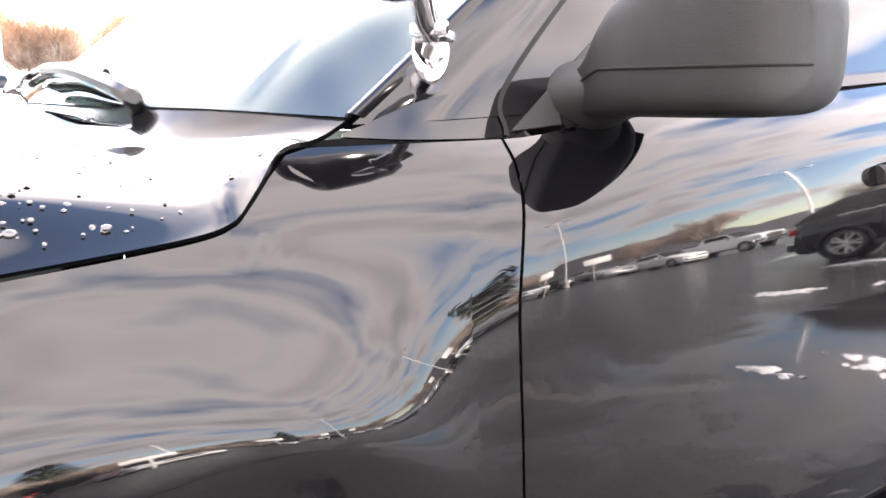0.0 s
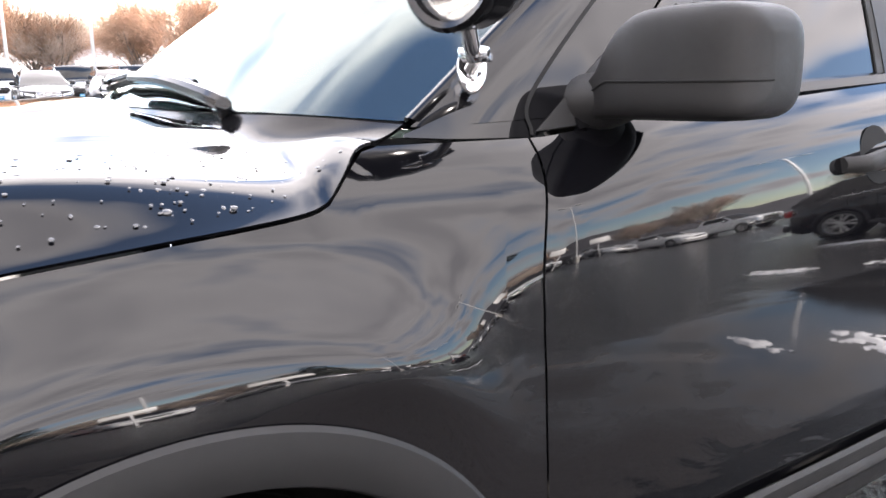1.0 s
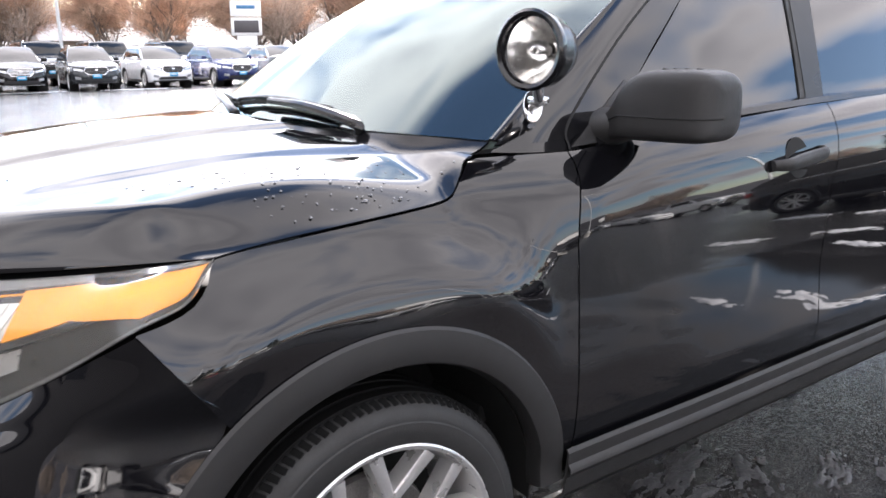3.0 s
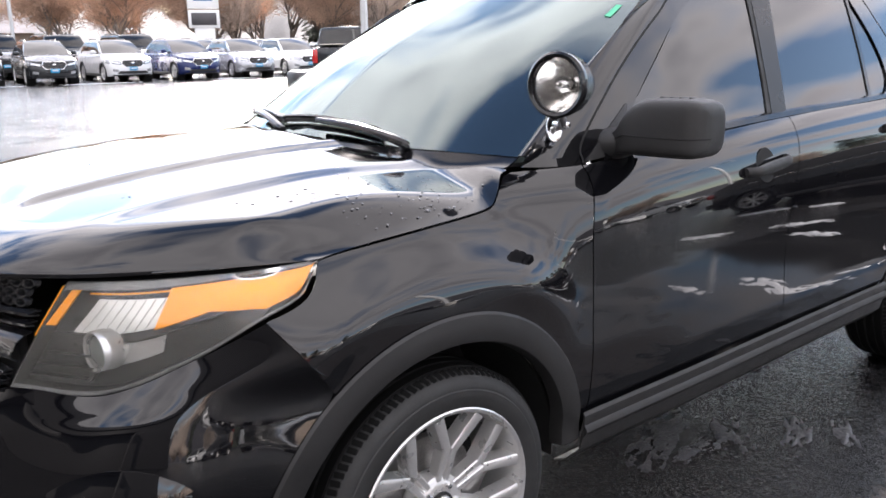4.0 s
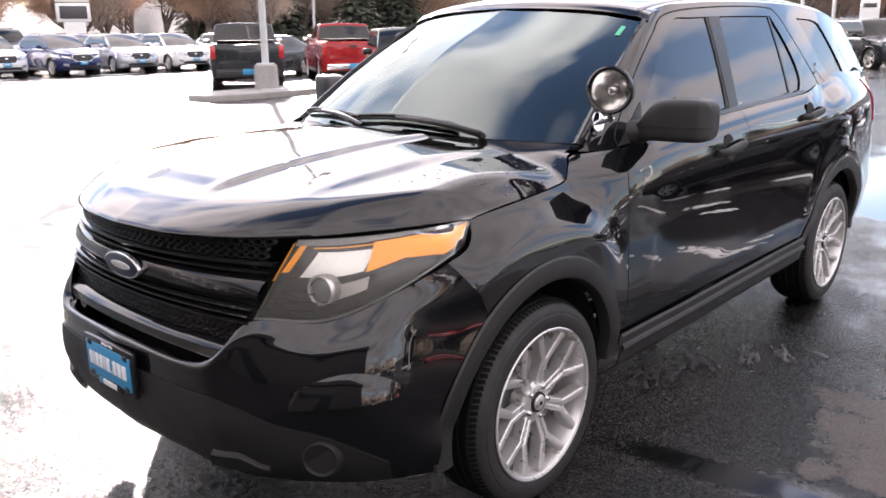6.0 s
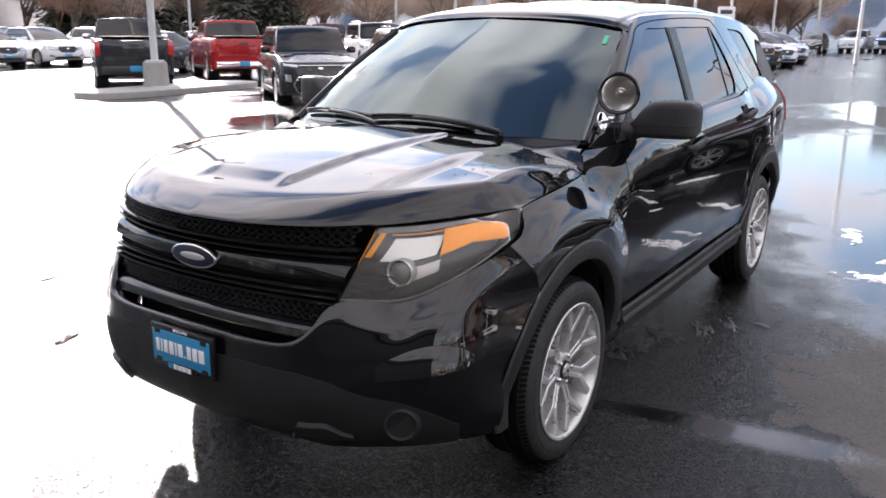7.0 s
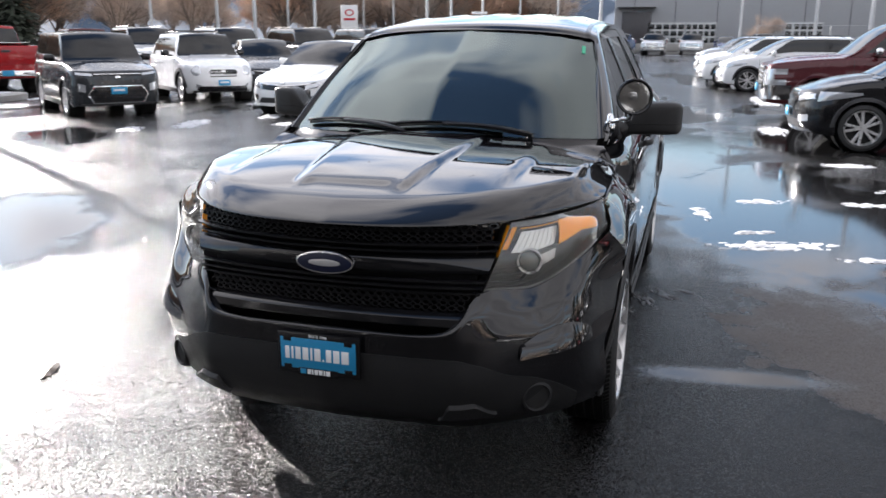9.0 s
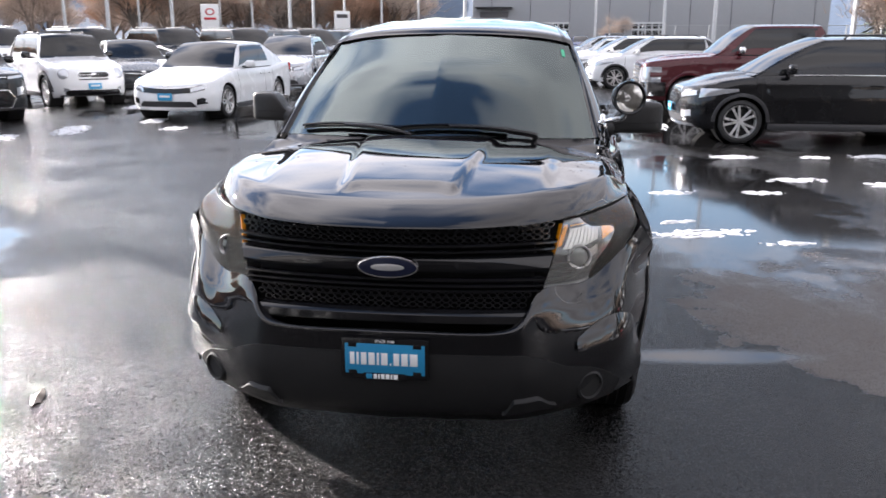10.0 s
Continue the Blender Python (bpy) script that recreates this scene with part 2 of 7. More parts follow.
def normals(P, core=(1.4, 0.0, 0.7)):
    """The grid's normals, turned away from the core."""
    n = np.cross(np.gradient(P, axis=1), np.gradient(P, axis=0))
    n = n / np.maximum(np.linalg.norm(n, axis=2, keepdims=True), 1e-9)
    return n if (n * (P - np.array(core))).sum() > 0 else -n


def mirror(P):
    """The same grid on the car's other side, with its faces still outward."""
    return (P * np.array([1.0, -1.0, 1.0]))[:, ::-1]


def grid_faces(bm, P, wrap=False):
    n, m = P.shape[:2]
    vs = [[bm.verts.new(P[i, j]) for j in range(m)] for i in range(n)]
    for i in range(n - 1):
        for j in range(m if wrap else m - 1):
            q = [vs[i][j], vs[i + 1][j], vs[i + 1][(j + 1) % m], vs[i][(j + 1) % m]]
            if len({v.co.to_tuple(7) for v in q}) >= 3:
                bm.faces.new(q)
    return vs


def sheet(P, thick=0.004, bm=None):
    """A solid sheet: the grid P, its copy set inward by thick, and the rim between them."""
    bm = bm or bmesh.new()
    a = grid_faces(bm, P)
    Q = P - normals(P) * thick
    b = grid_faces(bm, Q[:, ::-1])
    b = [r[::-1] for r in b]
    n, m = P.shape[:2]
    rim = [(i, 0) for i in range(n)] + [(n - 1, j) for j in range(1, m)] + [(i, m - 1) for i in range(n - 2, -1, -1)] + [(0, j) for j in range(m - 2, 0, -1)]
    for (i, j), (k, l) in zip(rim, rim[1:] + rim[:1]):
        try:
            bm.faces.new([a[i][j], b[i][j], b[k][l], a[k][l]])
        except ValueError:
            pass
    bmesh.ops.remove_doubles(bm, verts=bm.verts, dist=0.00005)
    bmesh.ops.recalc_face_normals(bm, faces=bm.faces)
    return bm


def box(size, at=(0, 0, 0), bevel=0.0, bm=None, turn=None, taper=1.0, seg=2):
    """A bevelled box, its top scaled by taper."""
    b = bmesh.new()
    bmesh.ops.create_cube(b, size=1)
    for v in b.verts:
        k = taper if v.co.z > 0 else 1.0
        v.co = Vector((v.co.x * size[0] * k, v.co.y * size[1] * k, v.co.z * size[2]))
    if bevel:
        bmesh.ops.bevel(b, geom=list(b.edges), offset=bevel, segments=seg, profile=0.5, affect="EDGES")
    m = Matrix.Translation(at) @ (turn if turn is not None else Matrix())
    b.transform(m)
    return merge(bm, b)


def merge(bm, b):
    if bm is None:
        return b
    me = bpy.data.meshes.new("tmp")
    b.to_mesh(me)
    b.free()
    bm.from_mesh(me)
    bpy.data.meshes.remove(me)
    return bm


def lathe(profile, seg=48, axis="y", bm=None, at=(0, 0, 0), closed=False):
    """A surface turned round the axis; profile: (radius, place along the axis)."""
    b = bmesh.new()
    pr = np.asarray(profile, float)
    a = np.linspace(0, 2 * np.pi, seg, endpoint=False)
    P = np.zeros((len(pr), seg, 3))
    c, s = np.cos(a)[None] * pr[:, :1], np.sin(a)[None] * pr[:, :1]
    l = np.repeat(pr[:, 1:], seg, 1)
    P = np.stack({"y": (c, l, s), "z": (c, s, l), "x": (l, c, s)}[axis], -1)
    if closed:
        P = np.concatenate([P, P[:1]])
    grid_faces(b, P, wrap=True)
    bmesh.ops.remove_doubles(b, verts=b.verts, dist=0.00005)
    bmesh.ops.recalc_face_normals(b, faces=b.faces)
    b.transform(Matrix.Translation(at))
    return merge(bm, b)


def tube(points, radius, seg=10, bm=None, smooth=0):
    """A tube along points, with closed ends; radius: one, or one a point."""
    p = np.asarray(points, float)
    if smooth:
        if np.ndim(radius):
            radius = np.interp(np.linspace(0, 1, smooth), np.linspace(0, 1, len(radius)), radius)
        p = spline(p, smooth)
    r = np.full(len(p), radius) if np.ndim(radius) == 0 else np.asarray(radius, float)
    b = bmesh.new()
    d = np.gradient(p, axis=0)
    rings = []
    for i in range(len(p)):
        t = Vector(d[i]).normalized()
        u = t.cross(Vector((0.31, 0.22, 0.93))).normalized()
        w = t.cross(u)
        rings.append([b.verts.new(Vector(p[i]) + (u * math.cos(k * 2 * math.pi / seg) + w * math.sin(k * 2 * math.pi / seg)) * r[i]) for k in range(seg)])
    for q, s in zip(rings, rings[1:]):
        for k in range(seg):
            b.faces.new([q[k], q[(k + 1) % seg], s[(k + 1) % seg], s[k]])
    b.faces.new(rings[0][::-1])
    b.faces.new(rings[-1])
    bmesh.ops.recalc_face_normals(b, faces=b.faces)
    return merge(bm, b)


def prism(outline, depth, bm=None, m=None, bevel=0.0):
    """A flat plate: outline in x and y, depth along z (its top at 0), bevelled above."""
    b = bmesh.new()
    top = [b.verts.new((x, y, 0)) for x, y in outline]
    f = b.faces.new(top)
    r = bmesh.ops.extrude_face_region(b, geom=[f])
    for v in r["geom"]:
        if isinstance(v, bmesh.types.BMVert):
            v.co.z -= depth
    bmesh.ops.recalc_face_normals(b, faces=b.faces)
    if bevel:
        es = [e for e in b.edges if all(abs(v.co.z) < 1e-6 for v in e.verts)]
        bmesh.ops.bevel(b, geom=es, offset=bevel, segments=2, profile=0.5, affect="EDGES")
    if m is not None:
        b.transform(m)
    return merge(bm, b)


def mesh_of(name, bm, mat, sharp=32):
    for e in bm.edges:
        e.smooth = not (len(e.link_faces) == 2 and e.calc_face_angle(0) > radians(sharp))
    for f in bm.faces:
        f.smooth = True
    me = bpy.data.meshes.new(name)
    bm.to_mesh(me)
    bm.free()
    me.materials.append(mat)
    return me


def part(name, bm, mat, parent, label="", sharp=32):
    ob = new(name, mesh_of(name, bm, mat, sharp))
    ob.parent = parent
    if label:
        tagged(ob, label)
    return ob


def thing(name, label, category, at=None, group="", kind=""):
    ob = new(name)
    if at is not None:
        ob.matrix_basis = at
    return tagged(ob, label, category, group, kind)


def thing_mesh(name, bm, mat, label, category, at=None, group="", kind="", sharp=32):
    ob = new(name, mesh_of(name, bm, mat, sharp))
    if at is not None:
        ob.matrix_basis = at
    return tagged(ob, label, category, group, kind)

# ---- the black utility vehicle: x from the front axle backwards, y to its right, z up ----
suv = thing("sport_utility_vehicle", "glossy black police-type sport utility vehicle with silver wheels on wet asphalt", "car")
AXLE_Z, TYRE_R, REAR_X, ARCH = 0.362, 0.357, 2.860, 0.495
BELT_X, BELT_Z = (0.3, 0.56, 0.8, 1.5, 2.5, 2.85, 3.2, 3.9), (1.150, 1.150, 1.178, 1.212, 1.243, 1.29, 1.32, 1.32)


def belt(x):
    return curve_at(BELT_X, BELT_Z, x)


def glass_y(x, z):
    """Half the width of the upper side, above the belt line."""
    x, z = np.asarray(x, float), np.asarray(z, float)
    base = curve_at((0.3, 0.5, 0.8, 1.2, 2.5, 3.2, 3.8), (0.792, 0.822, 0.850, 0.862, 0.862, 0.845, 0.79), x)
    return base - 0.40 * (z - 1.2) - 0.16 * np.maximum(z - 1.2, 0) ** 2


def side_y(x, z):
    """Half the body's width at the length x and the height z, up to the belt line."""
    x, z = np.asarray(x, float), np.asarray(z, float)
    plan = curve_at((-0.5, -0.4, -0.2, 0.0, 0.25, 0.5, 1.0, 2.0, 2.45, 2.86, 3.2, 3.6, 3.95),
                    (0.950, 0.962, 0.978, 0.984, 0.976, 0.966, 0.970, 0.974, 0.980, 0.992, 0.975, 0.93, 0.80), x)
    top = belt(np.maximum(x, 0.56))
    zz = z - (top - 1.15) * np.clip((z - 0.8) / (top - 0.8), 0, 1.2)
    off = curve_at((0.25, 0.40, 0.52, 0.66, 0.80, 0.90, 1.00, 1.07, 1.12, 1.16, 1.30),
                   (-0.075, -0.040, -0.012, 0.0, -0.003, -0.010, -0.024, -0.044, -0.075, -0.118, -0.24), zz)
    nose = -0.066 * step(0.86, 1.05, z) * (1 - step(0.20, 0.62, x))
    hollow = -0.011 * np.exp(-((x - 0.48) / 0.19) ** 2) * step(0.45, 0.75, z) * (1 - step(0.85, 1.0, z))
    crease = 0.006 * np.exp(-((z - 0.52 - 0.03 * x) / 0.05) ** 2) * step(0.7, 1.0, x)
    r = np.hypot(x, z - 0.362)
    flare = 0.020 * np.exp(-((r - 0.60) / 0.065) ** 2) * (1 - step(0.22, 0.54, x)) * step(0.45, 0.70, z)
    r2 = np.hypot(x - 2.86, z - 0.362)
    flare = flare + 0.010 * np.exp(-((r2 - 0.545) / 0.05) ** 2) * step(0.45, 0.70, z)
    y = plan + off + nose + hollow + crease + flare
    w = step(1.02, 1.15, zz) * step(2.40, 2.80, x)
    return y * (1 - w) + (glass_y(x, z) + 0.004) * w


def side_grid(xs, low, high, nz, ease=1.0):
    xs = np.asarray(xs, float)
    lo, hi = np.array([low(x) for x in xs]), np.array([high(x) for x in xs])
    v = np.linspace(0, 1, nz)[:, None] ** ease
    Z = lo + (hi - lo) * v
    X = np.repeat(xs[None], nz, 0)
    X = X + (0.010 - 0.042 * (1 - step(0.93, 1.16, Z))) * np.exp(-((X - 0.56) / 0.20) ** 2)
    X = X + curve_at((0.40, 0.60, 0.74, 0.86, 0.98, 1.06, 1.15, 1.24), (-0.005, -0.030, -0.045, -0.027, 0.005, 0.044, 0.066, 0.088), Z) * np.exp(-((X - 1.56) / 0.25) ** 2)
    return np.stack([X, -side_y(X, Z), Z], -1)


def arch_low(cx, floor, r=ARCH):
    def low(x):
        d = abs(x - cx)
        return max(floor, AXLE_Z + math.sqrt(r * r - d * d)) if d < r else floor
    return low


def both(name, P, mat, parent=None, thick=0.004, label="", sharp=32):
    """The sheet and its mirror image, as two parts."""
    made = []
    for Q in (P, mirror(P)):
        made.append(part(name, sheet(Q, thick), mat, parent or suv, label, sharp))
    return made


def xs_dense(*stops, n=26):
    """Stations along the body, close together towards each stop."""
    out = []
    for a, b in zip(stops, stops[1:]):
        out += list(a + (b - a) * (0.5 - 0.5 * np.cos(np.linspace(0, math.pi, n))))[:-1]
    return out + [stops[-1]]


GAP = 0.0022
# fender: from the bumper's seam and the lamp's tip to the door
fender_top = lambda x: float(curve_at((-0.435, -0.378, -0.336, -0.303, -0.284, -0.15, 0.0, 0.165, 0.21, 0.235, 0.262, 0.307, 0.33, 0.56), (0.940, 0.952, 0.968, 0.998, 1.032, 1.046, 1.057, 1.067, 1.072, 1.080, 1.104, 1.143, 1.149, 1.149), x))
fender_arch = arch_low(0.0, 0.385)


def fender_low(x):
    seam = 0.936 - (x + 0.435) * 1.42
    return max(seam, fender_arch(x)) if x < -0.2 else fender_arch(x)


both("fender", side_grid([-0.435, -0.42, -0.40, -0.378, -0.357, -0.336, -0.318, -0.303, -0.293] + xs_dense(-0.284, -0.15, 0.20, 0.4945, n=18) + [0.4955, 0.53, 0.56 - GAP], fender_low, lambda x: fender_top(x) - 0.003, 30), PAINT)
# front and rear doors
door_top = lambda x: float(belt(x)) - 0.004
doors = both("door", side_grid(np.linspace(0.56 + GAP, 1.56 - GAP, 40), lambda x: 0.455, door_top, 34), PAINT, label="glossy black front door")
rear_doors = both("door", side_grid(xs_dense(1.56 + GAP, 2.366, n=30) + list(np.linspace(2.368, 2.52 - GAP, 12)), arch_low(REAR_X, 0.455), door_top, 34), PAINT, label="glossy black rear door")
# quarter panel
quarter_top = lambda x: float(belt(x)) - 0.002
both("quarter_panel", side_grid(xs_dense(2.52 + GAP, 2.86, 3.3545, n=20) + list(np.linspace(3.356, 3.93, 12)), arch_low(REAR_X, 0.40), quarter_top, 30), PAINT)

# sill cladding under the doors
sx = np.linspace(0.50, 2.37, 30)
both("sill_cladding", np.stack([np.stack([sx, -(side_y(sx, 0.5) + d), np.full_like(sx, z) + 0.012 * (sx - 0.5)], -1)
                                for z, d in ((0.27, -0.10), (0.29, -0.055), (0.34, -0.004), (0.385, 0.006), (0.43, 0.010), (0.452, 0.012), (0.462, 0.006))]), PLASTIC, thick=0.006,
     label="textured black sill cladding")
both("sill_step", np.stack([np.stack([sx, -(side_y(sx, 0.5) + d), np.full_like(sx, z) + 0.012 * (sx - 0.5)], -1)
                            for z, d in ((0.388, 0.006), (0.394, 0.015), (0.404, 0.020), (0.414, 0.019), (0.424, 0.012))]), PLASTIC, thick=0.004)


def arch_ring(cx, a0, a1):
    a = np.radians(np.linspace(a0, a1, 60))
    rows = []
    for r, d in ((0.425, -0.035), (0.428, -0.006), (0.434, 0.006), (0.450, 0.011), (0.480, 0.012), (0.500, 0.010), (0.506, 0.003)):
        X, Z = cx + r * np.cos(a), AXLE_Z + r * np.sin(a)
        Zs = np.maximum(Z, 0.30)
        rows.append(np.stack([X, -(side_y(X, np.maximum(Zs, 0.42)) + d), Zs], -1))
    return np.array(rows)


both("wheel_arch_trim", arch_ring(0.0, 188, 2), PLASTIC, thick=0.006, label="matte black plastic wheel arch trim")
both("wheel_arch_trim", arch_ring(REAR_X, 170, 0), PLASTIC, thick=0.006, label="matte black plastic wheel arch trim")


def wheel_well(cx):
    a = np.radians(np.linspace(-4, 184, 30))
    P = np.stack([np.stack([cx + r * np.cos(a), np.full_like(a, y), AXLE_Z + r * np.sin(a)], -1) for r, y in ((0.432, -0.90), (0.44, -0.80), (0.44, -0.55), (0.02, -0.54))])
    return P


for cx in (0.0, REAR_X):
    both("wheel_well_liner", wheel_well(cx), DARK, thick=0.003)

# ---- front end ----
lower_rails = (
    ((-0.86, 0, 0.265), (-0.832, -0.39, 0.265), (-0.80, -0.52, 0.27), (-0.70, -0.70, 0.28), (-0.59, -0.83, 0.29), (-0.49, -0.915, 0.30)),
    ((-0.955, 0, 0.345), (-0.927, -0.39, 0.345), (-0.885, -0.53, 0.35), (-0.765, -0.71, 0.36), (-0.62, -0.85, 0.37), (-0.497, -0.945, 0.385)),
    ((-0.998, 0, 0.47), (-0.968, -0.39, 0.47), (-0.930, -0.53, 0.475), (-0.788, -0.715, 0.48), (-0.650, -0.862, 0.49), (-0.478, -0.960, 0.50)),
    ((-1.000, 0, 0.59), (-0.970, -0.39, 0.59), (-0.922, -0.53, 0.595), (-0.788, -0.714, 0.605), (-0.655, -0.862, 0.615), (-0.425, -0.966, 0.63)),
)
upper_rails = (
    ((-0.999, 0, 0.641), (-0.969, -0.41, 0.643), (-0.902, -0.531, 0.690), (-0.758, -0.708, 0.695), (-0.624, -0.848, 0.735), (-0.318, -0.968, 0.768)),
    ((-0.990, 0, 0.656), (-0.960, -0.41, 0.659), (-0.882, -0.535, 0.738), (-0.730, -0.703, 0.743), (-0.592, -0.836, 0.802), (-0.372, -0.925, 0.845)),
    ((-0.962, 0, 0.655), (-0.934, -0.41, 0.658), (-0.852, -0.540, 0.784), (-0.706, -0.698, 0.780), (-0.564, -0.825, 0.854), (-0.437, -0.900, 0.934)),
)
fascia_rails = lower_rails + upper_rails
fascia_rails = [list(r[:-1]) + [(r[-1][0], -float(side_y(r[-1][0], r[-1][2])) if r[-1][2] > 0.4 else r[-1][1], r[-1][2])] for r in fascia_rails]
FASCIA = surface(fascia_rails, 61, 61)
whole = np.concatenate([mirror(FASCIA), FASCIA[:, 1:]], axis=1)
part("bumper_cover", sheet(whole, 0.004), PAINT, suv, "glossy black front bumper cover")


def fascia_at(u, v, out=0.0):
    """A grid on the bumper's skin, moved outward; u from the middle to the wheel, v from below upwards."""
    n = normals(FASCIA, (0.3, 0.0, 0.6))
    u, v = np.broadcast_arrays(np.asarray(u, float), np.asarray(v, float))
    fu, fv = np.clip(u, 0, 1) * 60, np.clip(v, 0, 1) * 60
    i, j = np.minimum(fv.astype(int), 59), np.minimum(fu.astype(int), 59)
    a, b = (fv - i)[..., None], (fu - j)[..., None]
    pick = lambda A: (A[i, j] * (1 - a) * (1 - b) + A[i + 1, j] * a * (1 - b) + A[i, j + 1] * (1 - a) * b + A[i + 1, j + 1] * a * b)
    out = np.asarray(out, float)
    return pick(FASCIA) + pick(n) * (out[..., None] if out.ndim else out)


# lower valance: textured plastic, its upper edge falling towards the corners
uu = np.linspace(0, 0.80, 50)
vtop = curve_at((0, 0.30, 0.42, 0.52, 0.62, 0.70, 0.80), (0.475, 0.465, 0.43, 0.36, 0.315, 0.26, 0.16), uu)
V = np.stack([fascia_at(uu, 0.004 + (vtop - 0.004) * k, 0.005) for k in np.linspace(0, 1, 14)])
part("lower_valance", sheet(np.concatenate([mirror(V), V[:, 1:]], 1), 0.008), VALANCE, suv, "matte textured black plastic lower valance")
# raised brows and round openings in the valance
for s in (1, -1):
    u2 = np.linspace(0.215, 0.475, 28)
    rise = 0.085 * step(0, 0.05, u2 - 0.215) * (1 - 0.75 * step(0.395, 0.475, u2))
    B = np.stack([fascia_at(u2, 0.155 + rise * k, 0.004 + 0.016 * e) for k, e in ((0.0, 0), (0.06, 0.6), (0.14, 1.0), (0.9, 1.0), (0.97, 0.7), (1.03, 0))])
    part("air_dam", sheet(B if s > 0 else mirror(B), 0.005), VALANCE, suv)
    c = fascia_at(0.615, 0.215, 0.0)
    n = Vector((-0.83, -0.55, 0.0)).normalized()
    ring = lathe(((0.046, -0.03), (0.045, 0.012), (0.050, 0.018), (0.057, 0.014), (0.066, -0.010)), 36, "z")
    rot = n.to_track_quat("Z", "Y").to_matrix().to_4x4()
    flip = Matrix.Diagonal((1, s, 1, 1))
    ring.transform(flip @ Matrix.Translation(Vector(c)) @ rot)
    bmesh.ops.recalc_face_normals(ring, faces=ring.faces)
    hook = part("tow_hook_opening", ring, VALANCE, suv)
    plug = lathe(((0.0, 0.0075), (0.046, 0.0075), (0.046, 0.001)), 30, "z")
    plug.transform(flip @ Matrix.Translation(Vector(c)) @ rot)
    bmesh.ops.recalc_face_normals(plug, faces=plug.faces)
    part("hole", plug, DARK, hook)
    # the fog lamp's blank panel: a facet that leans to the sky
    u3 = np.linspace(0.55, 0.85, 24)
    w = np.sin(np.linspace(0.25, math.pi - 0.12, 24)) ** 0.55
    F = np.stack([fascia_at(u3, 0.425 + 0.10 * (u3 - 0.55) + 0.125 * w * k, 0.003 + 0.021 * (1 - k) * w) for k in (0, 0.03, 0.35, 0.7, 1.0)])
    part("fog_lamp_panel", sheet(F if s > 0 else mirror(F), 0.004), PAINT, suv, "gloss black fog lamp blank")

# hood
LIP_Y, LIP_X = (0.0, 0.20, 0.42, 0.617, 0.75, 0.86), (-0.952, -0.935, -0.870, -0.725, -0.530, -0.295)


def hood_grid():
    us = np.sin(np.linspace(-1, 1, 161) * math.pi / 2)
    vs = np.linspace(0, 1, 111) ** 1.7
    P = np.zeros((111, 161, 3))
    for j, u in enumerate(us):
        a = abs(u)
        x0 = float(curve_at(LIP_Y, LIP_X, a * 0.86))
        x1 = float(curve_at((0, 0.3, 0.55, 0.72, 0.86), (0.105, 0.135, 0.205, 0.278, 0.330), a * 0.86))
        x = x0 + (x1 - x0) * vs
        edge_z = np.array([fender_top(q) for q in np.clip(x, -0.284, 0.33)]) + 0.003
        edge_y = side_y(np.clip(x, -0.284, 0.33), edge_z)
        y = u * edge_y
        lip = 1.014 + 0.019 * a ** 3
        top = curve_at((-0.96, -0.7, -0.4, 0.0, 0.33), (1.046, 1.106, 1.143, 1.178, 1.192), x)
        roll = step(-0.10, 0.17, x - x0)
        rear = step(-0.20, 0.33, x)
        crease = 0.875 + 0.05 * rear
        fall = step(crease, 1.03, a) / step(crease, 1.03, 1.0)
        top = top - (top - edge_z) * (roll * ((0.20 + 0.56 * rear) * a ** 2 + 0.16 * a ** 5 + (0.64 - 0.56 * rear) * fall) + (1 - roll) * (0.22 * a ** 2 + 0.78 * a ** 3.3))
        q = np.clip((x - x0) / 0.165, 0, 1)
        z = lip + (top - lip) * (0.85 * (1 - (1 - q) ** 2.8) ** 0.62 + 0.15 * step(0, 1.6, q * 1.6))
        dome = 0.210 + 0.115 * (x + 0.68)
        z = z + 0.014 * (1 - step(-0.016, 0.022, abs(y) - dome)) * step(-0.735, -0.630, x + 0.5 * np.maximum(abs(y) - dome + 0.06, 0))
        ridge = 0.54 + 0.05 * (x + 0.3)
        z = z + 0.012 * (1 - step(-0.012, 0.06, abs(y) - ridge)) * step(-0.75, -0.35, x)
        P[:, j] = np.stack([x, y, z], -1)
    return P


HOOD = hood_grid()
part("hood", sheet(HOOD, 0.005), PAINT, suv, "glossy black hood with raised centre and water beads")

# cowl between hood and windshield
SHIELD_BASE = ((0.175, 0, 1.190), (0.205, -0.30, 1.188), (0.285, -0.58, 1.186), (0.408, -0.770, 1.175))
SHIELD_TOP = ((0.985, 0, 1.667), (1.005, -0.25, 1.660), (1.041, -0.48, 1.640), (1.093, -0.665, 1.608))
base = spline(SHIELD_BASE, 30)
rear_edge = HOOD[-1][np.argsort(HOOD[-1][:, 1])][:51][::-1]
re = np.stack([np.interp(-base[:, 1], -rear_edge[:, 1], rear_edge[:, k]) for k in range(3)], -1)
C = np.stack([re + (base - re) * k + np.array([0, 0, -0.012 * math.sin(k * math.pi) - 0.004]) for k in np.linspace(-0.05, 1.03, 9)])
part("cowl_panel", sheet(np.concatenate([mirror(C), C[:, 1:]], 1), 0.006), GLOSS_PLASTIC, suv, "smooth black plastic cowl panel")

